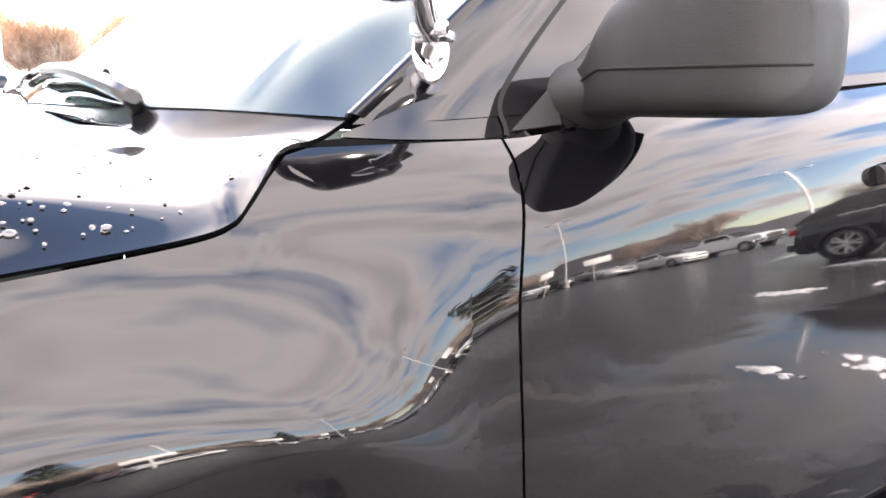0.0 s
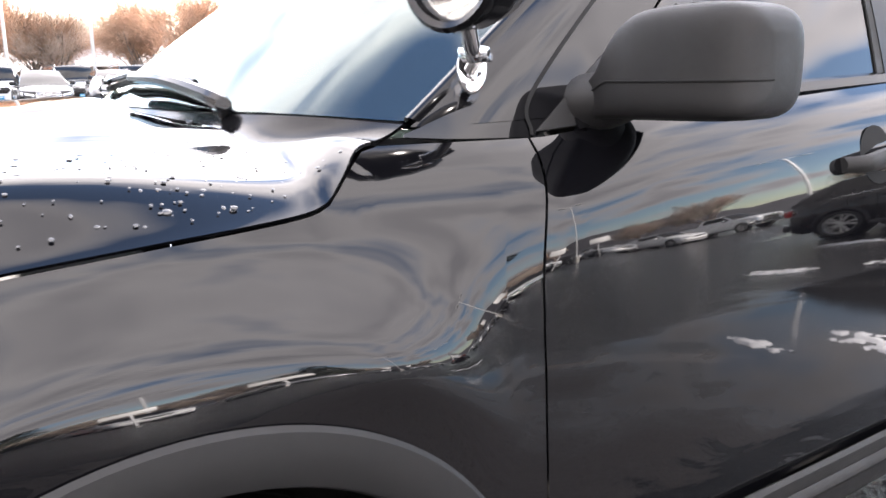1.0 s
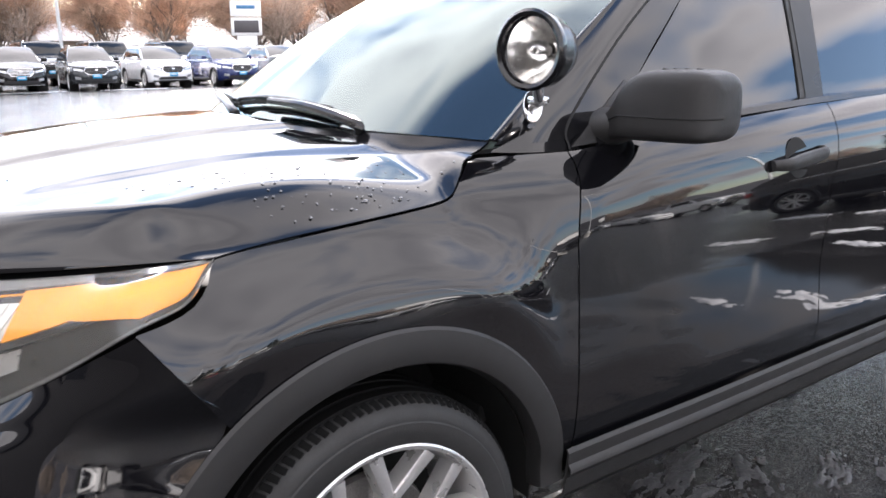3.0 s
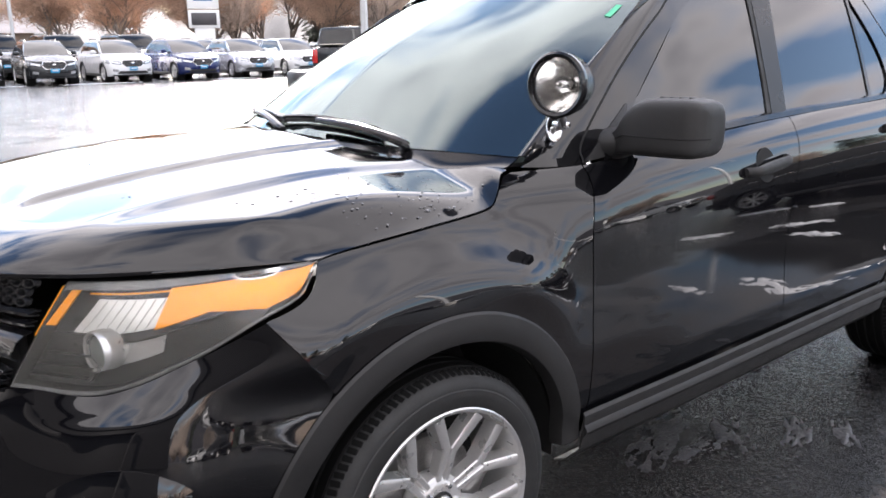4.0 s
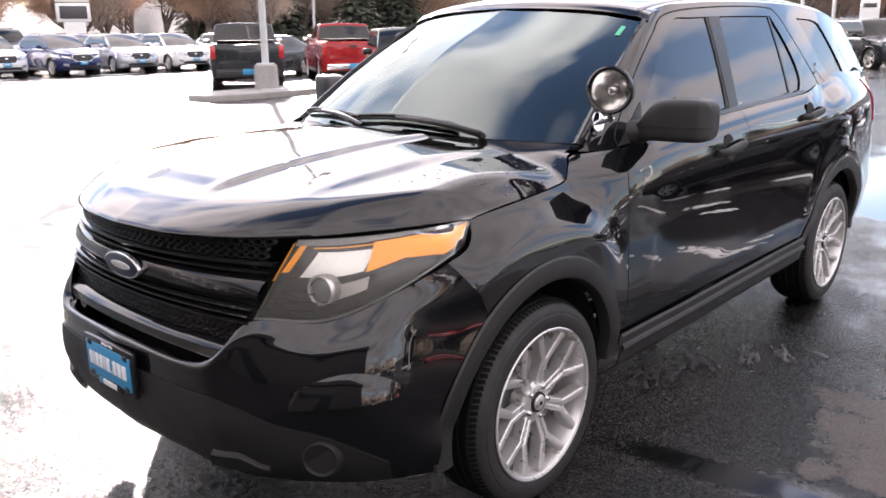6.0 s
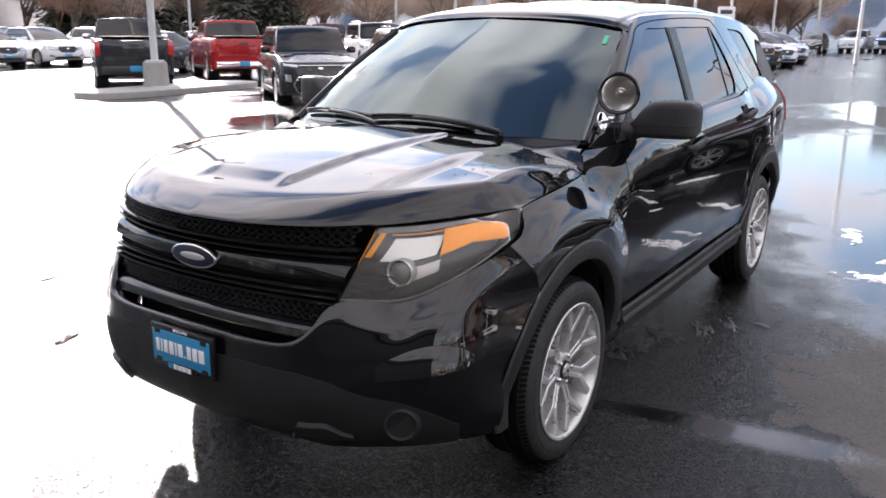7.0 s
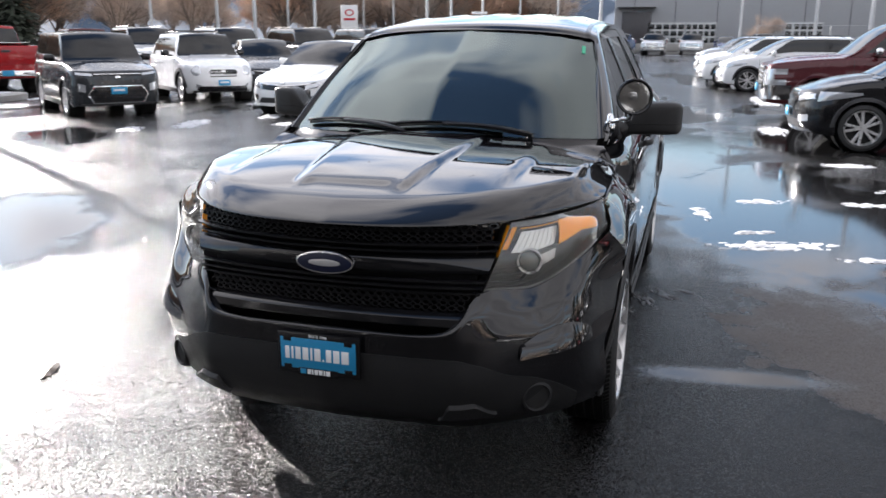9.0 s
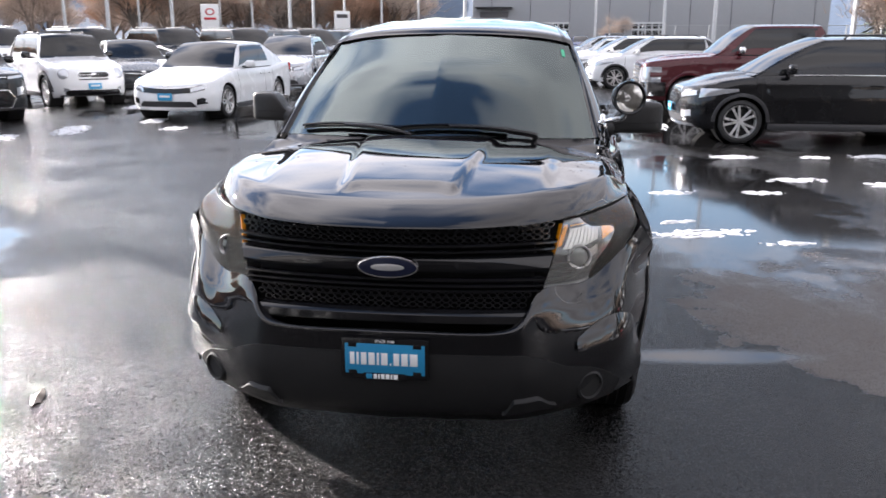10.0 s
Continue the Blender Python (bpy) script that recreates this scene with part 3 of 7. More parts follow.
# windshield
midrail = [tuple((np.array(a) + np.array(b)) / 2 + np.array([-0.035, 0, 0.030 - 0.01 * k])) for k, (a, b) in enumerate(zip(SHIELD_BASE, SHIELD_TOP))]
W = surface((SHIELD_BASE, midrail, SHIELD_TOP), 31, 25)
full_w = np.concatenate([mirror(W), W[:, 1:]], 1)
shield = part("windshield", sheet(full_w, 0.004), SHIELD, suv, "curved laminated windshield reflecting clouds")
shield.visible_shadow = False
W2 = W - normals(W) * 0.0060
frit = np.concatenate([mirror(W2[:2]), W2[:2, 1:]], 1)
part("ceramic_band", sheet(frit, 0.002), FRIT, shield)
part("service_sticker", sheet(W[20:23, -5:-3] + normals(W)[20:23, -5:-3] * 0.003, 0.0006), GREEN, shield, "small green inspection sticker")

# upper side: pillars and panes


def upper(x, z, out=0.0):
    return np.stack([x, -(glass_y(x, z) + out), z], -1)


def strip(a, b, out, n=40, across=7):
    """A grid on the upper side between two lines given in x and z."""
    A, B = spline(np.array(a), n), spline(np.array(b), n)
    rows = [A + (B - A) * k for k in np.linspace(0, 1, across)]
    return np.stack([upper(r[:, 0], r[:, 1], out(r[:, 0], k) if callable(out) else out) for r, k in zip(rows, np.linspace(0, 1, across))])


RAIL_OUT = ((0.400, 1.168), (0.75, 1.410), (1.15, 1.640), (1.55, 1.688), (2.30, 1.705), (3.00, 1.692), (3.45, 1.650), (3.74, 1.590))
RAIL_IN = ((0.70, 1.176), (0.96, 1.395), (1.27, 1.598), (1.55, 1.624), (2.38, 1.636), (2.85, 1.626), (3.14, 1.605), (3.32, 1.50))
both("roof_rail", strip(RAIL_OUT, RAIL_IN, lambda x, k: 0.006 - 0.024 * max(0, 1 - k / 0.35) ** 2 * (1 - step(1.0, 1.3, x)), 90, 17), PAINT, thick=0.006, label="glossy black windscreen pillar and roof side rail")
# the moulding between the glass and the pillar
edge_in = W[:, -1]
rail_x, rail_z = spline(np.array(RAIL_OUT), 90)[:40].T
mould_x = np.interp(edge_in[:, 2], rail_z, rail_x) + 0.004
edge_out = upper(mould_x, edge_in[:, 2], -0.016)
both("windshield_moulding", np.stack([edge_in + (edge_out - edge_in) * k + np.array([-0.010, -0.004, 0.006]) * math.sin(k * math.pi) for k in np.linspace(-0.04, 1.05, 8)]), GRILLE_BLACK, thick=0.004)
both("door_pillar", strip(((1.545, 1.205), (1.602, 1.42), (1.672, 1.634)), ((1.640, 1.21), (1.712, 1.43), (1.798, 1.640)), 0.005, 20), PILLAR_BLACK, thick=0.005)
both("rear_pillar", strip(((2.43, 1.235), (2.512, 1.32), (2.500, 1.46), (2.42, 1.640)), ((3.02, 1.28), (2.960, 1.335), (2.87, 1.50), (2.80, 1.640)), 0.006, 24, 9), PAINT, thick=0.006)
both("tail_pillar", strip(((3.27, 1.27), (3.30, 1.32), (3.225, 1.50), (3.14, 1.640)), ((3.86, 1.28), (3.85, 1.34), (3.80, 1.46), (3.745, 1.59)), 0.006, 20, 9), PAINT, thick=0.006)
both("belt_moulding", np.stack([upper(np.linspace(0.66, 2.50, 40), belt(np.linspace(0.66, 2.50, 40)) + dz, o) for dz, o in ((-0.006, 0.004), (-0.004, 0.014), (0.012, 0.012), (0.016, 0.0))]), GLOSS_PLASTIC, thick=0.004)
panes = (
    ("front_side_glass", ((0.68, 1.170), (1.10, 1.190), (1.56, 1.212)), ((1.25, 1.602), (1.45, 1.626), (1.690, 1.636))),
    ("rear_side_glass", ((1.63, 1.212), (1.98, 1.225), (2.315, 1.240)), ((1.785, 1.634), (2.10, 1.642), (2.415, 1.644))),
    ("vent_glass", ((2.31, 1.238), (2.42, 1.24), (2.53, 1.245)), ((2.40, 1.644), (2.45, 1.644), (2.51, 1.644))),
    ("quarter_glass", ((2.94, 1.29), (3.10, 1.29), (3.31, 1.29)), ((2.79, 1.640), (2.95, 1.636), (3.16, 1.622))),
)
for name, lo, hi in panes:
    for ob in both(name, strip(lo, hi, -0.002, 20, 14), TINT, thick=0.004):
        ob.visible_shadow = False
both("window_bar", strip(((2.300, 1.235), (2.400, 1.642)), ((2.325, 1.237), (2.422, 1.643)), 0.003, 10, 4), GLOSS_PLASTIC, thick=0.004)
both("rear_run_channel", strip(((1.520, 1.212), (1.645, 1.632)), ((1.546, 1.212), (1.672, 1.634)), 0.003, 10, 4), RUBBER, thick=0.004)
sail_a, sail_b = ((0.585, 1.155), (0.70, 1.235), (0.80, 1.30)), ((0.72, 1.165), (0.765, 1.22), (0.805, 1.296))
frame_line = spline(((0.578, 1.150), (0.600, 1.215), (0.816, 1.392), (1.076, 1.553), (1.272, 1.638), (1.794, 1.674), (2.40, 1.680), (2.535, 1.640), (2.600, 1.540), (2.70, 1.38), (2.77, 1.26)), 80)
d = np.gradient(frame_line, axis=0)
off = np.stack([-d[:, 1], d[:, 0]], -1) / np.linalg.norm(d, axis=1)[:, None]
both("door_frame_gap", np.stack([upper((frame_line + off * w)[:, 0], (frame_line + off * w)[:, 1], 0.0072) for w in (-0.003, 0.003)]), DARK, thick=0.0015)
both("mirror_sail", strip(sail_a, sail_b, 0.009, 12, 6), PLASTIC, thick=0.008)
both("pillar_base", strip(((0.375, 1.156), (0.46, 1.15), (0.585, 1.147)), ((0.376, 1.160), (0.52, 1.20), (0.72, 1.19)), 0.004, 12, 5), PAINT, thick=0.005)

# roof
st = ((1.093, 0.982, 0.665, 1.607, 1.670), (1.155, 1.065, 0.655, 1.642, 1.706), (1.40, 1.36, 0.652, 1.676, 1.742), (1.70, 1.68, 0.650, 1.692, 1.762), (2.30, 2.30, 0.640, 1.705, 1.778),
      (3.00, 3.02, 0.630, 1.692, 1.768), (3.45, 3.50, 0.615, 1.650, 1.738), (3.74, 3.82, 0.595, 1.590, 1.700))
us = np.sin(np.linspace(-1, 1, 61) * math.pi / 2)
rails = []
for xe, xc, ye, ze, zc in st:
    ye = float(glass_y(xe, ze)) + 0.006
    rails.append(np.stack([xc + (xe - xc) * us ** 2, us * ye, zc - (zc - ze) * (0.55 * us ** 2 + 0.45 * np.abs(us) ** 7)], -1))
R = np.stack([spline(np.array(rails)[:, i], 90) for i in range(61)], 1)
for c in (0.0, 0.22, 0.44):          # pressed ribs along the roof
    R[:, :, 2] += 0.006 * np.exp(-((np.abs(R[:, :, 1]) - c) / 0.035) ** 2) * step(1.30, 1.42, R[:, :, 0])
part("roof", sheet(R, 0.005), PAINT, suv, "glossy black roof panel")
both("roof_ditch", np.stack([R[:, 8] + np.array([0, 0, 0.0015]), R[:, 7] + np.array([0, 0, 0.0035]), R[:, 6] + np.array([0, 0, 0.0015])])[:, ::-1], GLOSS_PLASTIC, thick=0.002)

# tail
tail = []
for z, x, k in ((0.30, 3.86, 0.82), (0.42, 4.02, 0.87), (0.62, 4.05, 0.90), (0.78, 3.99, 0.90), (1.05, 3.97, 0.87), (1.28, 3.93, 0.835), (1.45, 3.86, 0.76), (1.60, 3.80, 0.665), (1.66, 3.78, 0.60)):
    t = np.linspace(-1, 1, 41)
    yw = k * 0.90
    tail.append(np.stack([x - 0.16 * np.abs(t) ** 4, t * yw, np.full(41, z)], -1))
part("tailgate", sheet(np.stack([spline(np.array(tail)[:, i], 40) for i in range(41)], 1), 0.006), PAINT, suv)
for s in (1, -1):
    zz = np.linspace(1.00, 1.26, 10)
    xx = np.linspace(3.62, 3.92, 12)
    P = np.stack([np.stack([xx, -(side_y(xx, z) + 0.006), np.full_like(xx, z) + 0.02 * (xx - 3.6)], -1) for z in zz])
    part("tail_lamp", sheet(P if s > 0 else mirror(P), 0.01), RED_LENS, suv, "red tail lamp")
# underbody
part("underbody", box((4.3, 1.5, 0.16), (1.5, 0, 0.36), 0.03), DARK, suv)
# added box blocks the view inside; its near-black replaces the bay's shade
part("underbody", box((1.0, 1.06, 0.55), (-0.28, 0, 0.62), 0.05), DARK, suv, "near-black box added behind the grille for the unlit engine bay")

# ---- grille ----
# backing board whose near-black colour gives the shade between the slats
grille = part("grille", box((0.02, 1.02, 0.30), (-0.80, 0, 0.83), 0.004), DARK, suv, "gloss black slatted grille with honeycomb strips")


def grille_x(y, z):
    c = curve_at((0.66, 0.787, 1.01), (0.05, 0.075, 0.175), z)
    return curve_at((0.66, 0.75, 0.875, 1.01), (-0.915, -0.905, -0.905, -0.925), z) + c * (np.abs(y) / 0.6) ** 2.2


def grille_y(z):
    return float(curve_at((0.66, 0.787, 1.0), (0.492, 0.543, 0.607), z))


def grille_bar(z, h, out, name="slat", mat=None, y1=None):
    yy = np.linspace(-1, 1, 61)
    rows = []
    for dz, o in ((-0.5, -0.03), (-0.48, 0.0), (-0.36, 0.7), (-0.2, 1.0), (0.2, 1.0), (0.36, 0.75), (0.48, 0.1), (0.5, -0.03)):
        zz = z + dz * h
        y = yy * (y1 or grille_y(zz) - 0.004)
        rows.append(np.stack([grille_x(y, zz) - o * out, y, np.full(61, zz)], -1))
    return part(name, sheet(np.array(rows), 0.003), mat or GRILLE_BLACK, grille)


for z, h, out in ((0.948, 0.013, 0.024), (0.926, 0.013, 0.022), (0.824, 0.013, 0.022), (0.803, 0.013, 0.022), (0.784, 0.010, 0.020)):
    grille_bar(z, h, out)
grille_bar(0.876, 0.066, 0.022, "centre_bar")
grille_bar(0.687, 0.062, 0.034, "lower_panel")
grille_bar(1.022, 0.010, 0.006, "upper_frame", y1=0.56)


def honeycomb(z0, z1):
    bm = bmesh.new()
    rows, pitch = 3, 0.030
    dz = (z1 - z0) / rows
    for r in range(rows):
        zc = z0 + dz * (r + 0.5)
        n = int(2 * (grille_y(zc) - 0.03) / pitch)
        for k in range(n):
            yc = (k - (n - 1) / 2) * pitch + (pitch / 4 if r % 2 else -pitch / 4)
            rings = []
            for f, o in ((1.16, 0.000), (1.02, 0.010), (0.74, 0.010), (0.62, -0.008)):
                ring = []
                for q in range(8):
                    a = (q + 0.5) * math.pi / 4
                    y, z = yc + f * 0.5 * pitch * math.cos(a) * 1.02, zc + f * 0.5 * dz * math.sin(a) * 1.02
                    ring.append(bm.verts.new((float(grille_x(y, z)) - o, y, z)))
                rings.append(ring)
            for p, q in zip(rings, rings[1:]):
                for i in range(8):
                    bm.faces.new([p[i], p[(i + 1) % 8], q[(i + 1) % 8], q[i]])
    bmesh.ops.recalc_face_normals(bm, faces=bm.faces)
    return bm


part("honeycomb_strip", honeycomb(0.957, 1.017), GLOSS_PLASTIC, grille)
part("honeycomb_strip", honeycomb(0.722, 0.778), GLOSS_PLASTIC, grille)
# emblem: a plain oval in its colours


def oval(ry, rz, x0, depth, n=48, bevel=0.003):
    b = prism([(ry * math.cos(a), rz * math.sin(a)) for a in np.linspace(0, 2 * math.pi, n, endpoint=False)], depth, bevel=bevel)
    b.transform(Matrix.Translation((x0, 0, 0.874)) @ Matrix(((0, 0, -1, 0), (1, 0, 0, 0), (0, 1, 0, 0), (0, 0, 0, 1))))
    bmesh.ops.recalc_face_normals(b, faces=b.faces)
    return b


emblem = part("emblem", oval(0.110, 0.0415, -0.946, 0.02, bevel=0.006), CHROME, suv, "chrome-rimmed oval badge")
part("enamel", oval(0.103, 0.0350, -0.9475, 0.006), NAVY, emblem, "dark blue enamel field")
part("script_bar", oval(0.060, 0.0125, -0.9490, 0.003, bevel=0.001), ALLOY, emblem, "plain pale bar")

# dealer plate
plate = part("plate_holder", box((0.018, 0.312, 0.150), (-1.012, 0, 0.560), 0.006), GLOSS_PLASTIC, suv, "black plate frame")
part("plate", box((0.003, 0.284, 0.112), (-1.0225, 0, 0.560), 0.001), BLUE_PLATE, plate, "blue dealer plate with plain white bars")
for y in (-0.115, 0.115):
    for z in (0.611, 0.509):
        part("screw_tab", box((0.003, 0.030, 0.016), (-1.0235, y, z), 0.001), GLOSS_PLASTIC, plate)
widths = (0.016, 0.008, 0.020, 0.022, 0.008, 0.023, 0.006, 0.020, 0.023, 0.027)
y = 0.124
for k, w in enumerate(widths):
    h = 0.008 if k == 6 else 0.046
    part("letter_bar", box((0.0016, w, h), (-1.0245, y - w / 2, 0.561 - (0.019 if k == 6 else 0)), 0.0005), WHITE_PAINT, plate)
    y -= w + 0.0075
part("name_strip", box((0.004, 0.15, 0.026), (-1.0235, 0, 0.495), 0.001), GLOSS_PLASTIC, plate)
part("mark", box((0.0016, 0.022, 0.018), (-1.026, 0.056, 0.496), 0.0005), BLUE_PLATE, plate)
y = 0.040
for w in (0.012, 0.006, 0.013, 0.014, 0.006, 0.015):
    part("letter_bar", box((0.0016, w, 0.018), (-1.026, y - w / 2, 0.496), 0.0005), WHITE_PAINT, plate)
    y -= w + 0.004


def text_mesh(words, size, depth, m):
    cu = bpy.data.curves.new("words", "FONT")
    cu.body, cu.size, cu.extrude, cu.align_x, cu.align_y = words, size, depth, "CENTER", "CENTER"
    ob = bpy.data.objects.new("words", cu)
    scene.collection.objects.link(ob)
    bpy.context.view_layer.update()
    me = bpy.data.meshes.new_from_object(ob.evaluated_get(bpy.context.evaluated_depsgraph_get()))
    bpy.data.objects.remove(ob)
    b = bmesh.new()
    b.from_mesh(me)
    bpy.data.meshes.remove(me)
    b.transform(m)
    return b


FRONT = Matrix(((0, 0, -1, 0), (-1, 0, 0, 0), (0, 1, 0, 0), (0, 0, 0, 1)))
part("lettering", text_mesh("SINCE 1946", 0.014, 0.0008, Matrix.Translation((-1.0222, 0, 0.6255)) @ FRONT), WHITE_PAINT, plate, "small white words SINCE 1946", sharp=10)

# ---- headlamps ----
LAMP_LOW = spline(((-0.842, -0.545, 0.790), (-0.705, -0.700, 0.784), (-0.563, -0.827, 0.858), (-0.437, -0.902, 0.938), (-0.345, -0.899, 0.966), (-0.299, -0.882, 1.006)), 50)
LAMP_TOP = spline(((-0.722, -0.611, 1.008), (-0.620, -0.700, 1.010), (-0.510, -0.775, 1.016), (-0.420, -0.825, 1.022), (-0.340, -0.860, 1.028), (-0.283, -0.878, 1.031)), 50)
LAMP = np.stack([LAMP_LOW + (LAMP_TOP - LAMP_LOW) * k for k in np.linspace(0, 1, 24)])
swell = np.sin(np.linspace(0, math.pi, 24))[:, None] * np.sin(np.linspace(0.35, math.pi, 50))[None]
LAMP = LAMP + normals(LAMP, (0.3, 0, 0.6)) * (0.022 * swell)[..., None]


def lamp_patch(s0, s1, t0, t1, inward, n=24, m=12, slant=0.0, slant1=None):
    """A grid on the lamp's skin, set inward; s along it, t upwards."""
    N = normals(LAMP, (0.3, 0, 0.6))
    t = np.linspace(t0, t1, m)[:, None]
    k = np.linspace(0, 1, n)[None]
    lo = s0 + slant * (t - t0)
    hi = s1 + (slant if slant1 is None else slant1) * (t - t0)
    fs, ft = np.clip(lo + (hi - lo) * k, 0, 1) * 49, np.clip(t + 0 * k, 0, 1) * 23
    i, j = np.minimum(ft.astype(int), 22), np.minimum(fs.astype(int), 48)
    a, b = (ft - i)[..., None], (fs - j)[..., None]
    pick = lambda A: A[i, j] * (1 - a) * (1 - b) + A[i + 1, j] * a * (1 - b) + A[i, j + 1] * (1 - a) * b + A[i + 1, j + 1] * a * b
    return pick(LAMP) - pick(N) * inward


for s in (1, -1):
    side = (lambda P: P) if s > 0 else mirror
    flip = Matrix.Diagonal((1, s, 1, 1))
    lens = part("headlamp", sheet(side(LAMP), 0.002), HAZY, suv, "clear headlamp with amber turn signal and projector")
    lens.visible_shadow = False
    part("housing", sheet(side(lamp_patch(0, 1, 0, 1, 0.055, 40, 20)), 0.004), LAMP_GREY, lens, "dark grey lamp housing")
    # rim between lens and housing
    for a, b in ((lamp_patch(0, 1, 0, 0.001, 0.002, 40, 2)[:1], lamp_patch(0, 1, 0, 0.001, 0.056, 40, 2)[:1]),
                 (lamp_patch(0, 1, 0.999, 1, 0.002, 40, 2)[1:], lamp_patch(0, 1, 0.999, 1, 0.056, 40, 2)[1:])):
        part("rim", sheet(side(np.concatenate([a, b])), 0.002), LAMP_GREY, lens)
    filler = np.stack([LAMP_TOP + np.array([0.006, 0.005, -0.004]), LAMP_TOP + np.array([0.02, 0.014, 0.004]), LAMP_TOP + np.array([0.06, 0.04, 0.022])])
    part("gap_filler", sheet(side(filler), 0.002), FRIT, lens)
    ends = np.stack([lamp_patch(0, 0.01, 0, 1, q, 2, 20)[:, 0] for q in (0.002, 0.056)])
    part("rim", sheet(side(ends), 0.002), LAMP_GREY, lens)
    for t0, t1 in ((0.0, 0.03), (0.93, 1.0)):
        part("edge_band", sheet(side(lamp_patch(0, 1, t0, t1, 0.004, 40, 4)), 0.002), LAMP_EDGE, lens)
    part("turn_signal", sheet(side(lamp_patch(0.30, 0.968, 0.50, 0.92, 0.009, 40, 12, slant=0.05, slant1=0.02)), 0.006), AMBER, lens, "amber turn signal")
    part("turn_signal", sheet(side(lamp_patch(0.63, 0.965, 0.12, 0.515, 0.0094, 30, 10, slant=-0.46, slant1=0.0)), 0.006), AMBER, lens, "amber lower lobe of the turn signal")
    part("side_marker", sheet(side(lamp_patch(0.004, 0.030, 0.60, 0.93, 0.007, 8, 8, slant=0.06)), 0.006), AMBER, lens, "amber inner marker")
    inner = np.stack([lamp_patch(0, 0.01, 0.50, 0.97, q, 2, 12)[:, 0] for q in (0.001, 0.018)]) + np.array([-0.003, 0.004, 0.0])
    part("side_marker", sheet(side(inner), 0.002), AMBER, lens, "amber inner edge of the marker")
    part("reflector", sheet(side(lamp_patch(0.07, 0.29, 0.54, 0.86, 0.030, 30, 10, slant=0.10)), 0.004), REFLECTOR, lens, "bright ribbed reflector")
    for k in range(7):
        part("rib", sheet(side(lamp_patch(0.09 + k * 0.028, 0.095 + k * 0.028, 0.545, 0.85, 0.026, 3, 6, slant=0.12)), 0.003), REFLECTOR, lens)
    part("trim_line", sheet(side(lamp_patch(0.08, 0.45, 0.895, 0.91, 0.014, 30, 3)), 0.003), AMBER, lens)
    part("shelf", sheet(side(lamp_patch(0.02, 0.70, 0.44, 0.53, 0.030, 30, 4)), 0.012), LAMP_GREY, lens)
    c = Vector((-0.690, -0.672, 0.868))
    aim = Vector((-0.97, -0.20, 0.02)).normalized().to_track_quat("Z", "Y").to_matrix().to_4x4()
    barrel = lathe(((0.028, -0.05), (0.043, -0.03), (0.045, 0.010), (0.043, 0.014), (0.038, 0.011), (0.036, -0.01)), 40, "z")
    barrel.transform(flip @ Matrix.Translation(c) @ aim)
    bmesh.ops.recalc_face_normals(barrel, faces=barrel.faces)
    proj = part("projector", barrel, ALLOY, lens, "silver projector ring")
    eye = lathe([(0.037 * math.sin(a), -0.004 + 0.020 * math.cos(a)) for a in np.linspace(0, math.pi / 2, 10)], 36, "z")
    eye.transform(flip @ Matrix.Translation(c) @ aim)
    bmesh.ops.recalc_face_normals(eye, faces=eye.faces)
    part("projector_lens", eye, material("projector_glass", (0.16, 0.17, 0.16), 0.03, coat=1.0, vary=0.1), proj)
    fin = lamp_patch(0.17, 0.315, 0.20, 0.42, 0.048, 14, 8)
    part("reflector_bowl", sheet(side(fin), 0.004), ALLOY, lens)
    for k in range(3):
        part("cell_wall", sheet(side(lamp_patch(0.015 + 0.01 * k, 0.16, 0.10 + 0.11 * k, 0.112 + 0.11 * k, 0.020, 8, 2, slant=0.1)), 0.02), LAMP_GREY, lens)
    part("cell_wall", sheet(side(lamp_patch(0.145, 0.155, 0.08, 0.44, 0.020, 3, 10, slant=0.15)), 0.02), LAMP_GREY, lens)

# ---- wheels ----


def bar3(p, q, w0, w1, d, bm, mdir=(0, 1, 0)):
    """A tapering bar from p to q in the wheel's plane; its face towards -y, rounded."""
    p, q = Vector(p), Vector(q)
    t = (q - p).normalized()
    n = t.cross(Vector(mdir)).normalized()
    b = bmesh.new()
    rings = []
    for o, w in ((p, w0), (p.lerp(q, 0.5), (w0 + w1) / 2), (q, w1)):
        rings.append([b.verts.new(o + n * (w * a) + Vector((0, c, 0))) for a, c in ((-0.5, d), (-0.46, 0.003), (-0.30, 0.0), (0.30, 0.0), (0.46, 0.003), (0.5, d))])
    for r, s2 in zip(rings, rings[1:]):
        for k in range(6):
            b.faces.new([r[k], r[(k + 1) % 6], s2[(k + 1) % 6], s2[k]])
    b.faces.new(rings[0])
    b.faces.new(rings[-1][::-1])
    bmesh.ops.recalc_face_normals(b, faces=b.faces)
    return merge(bm, b)


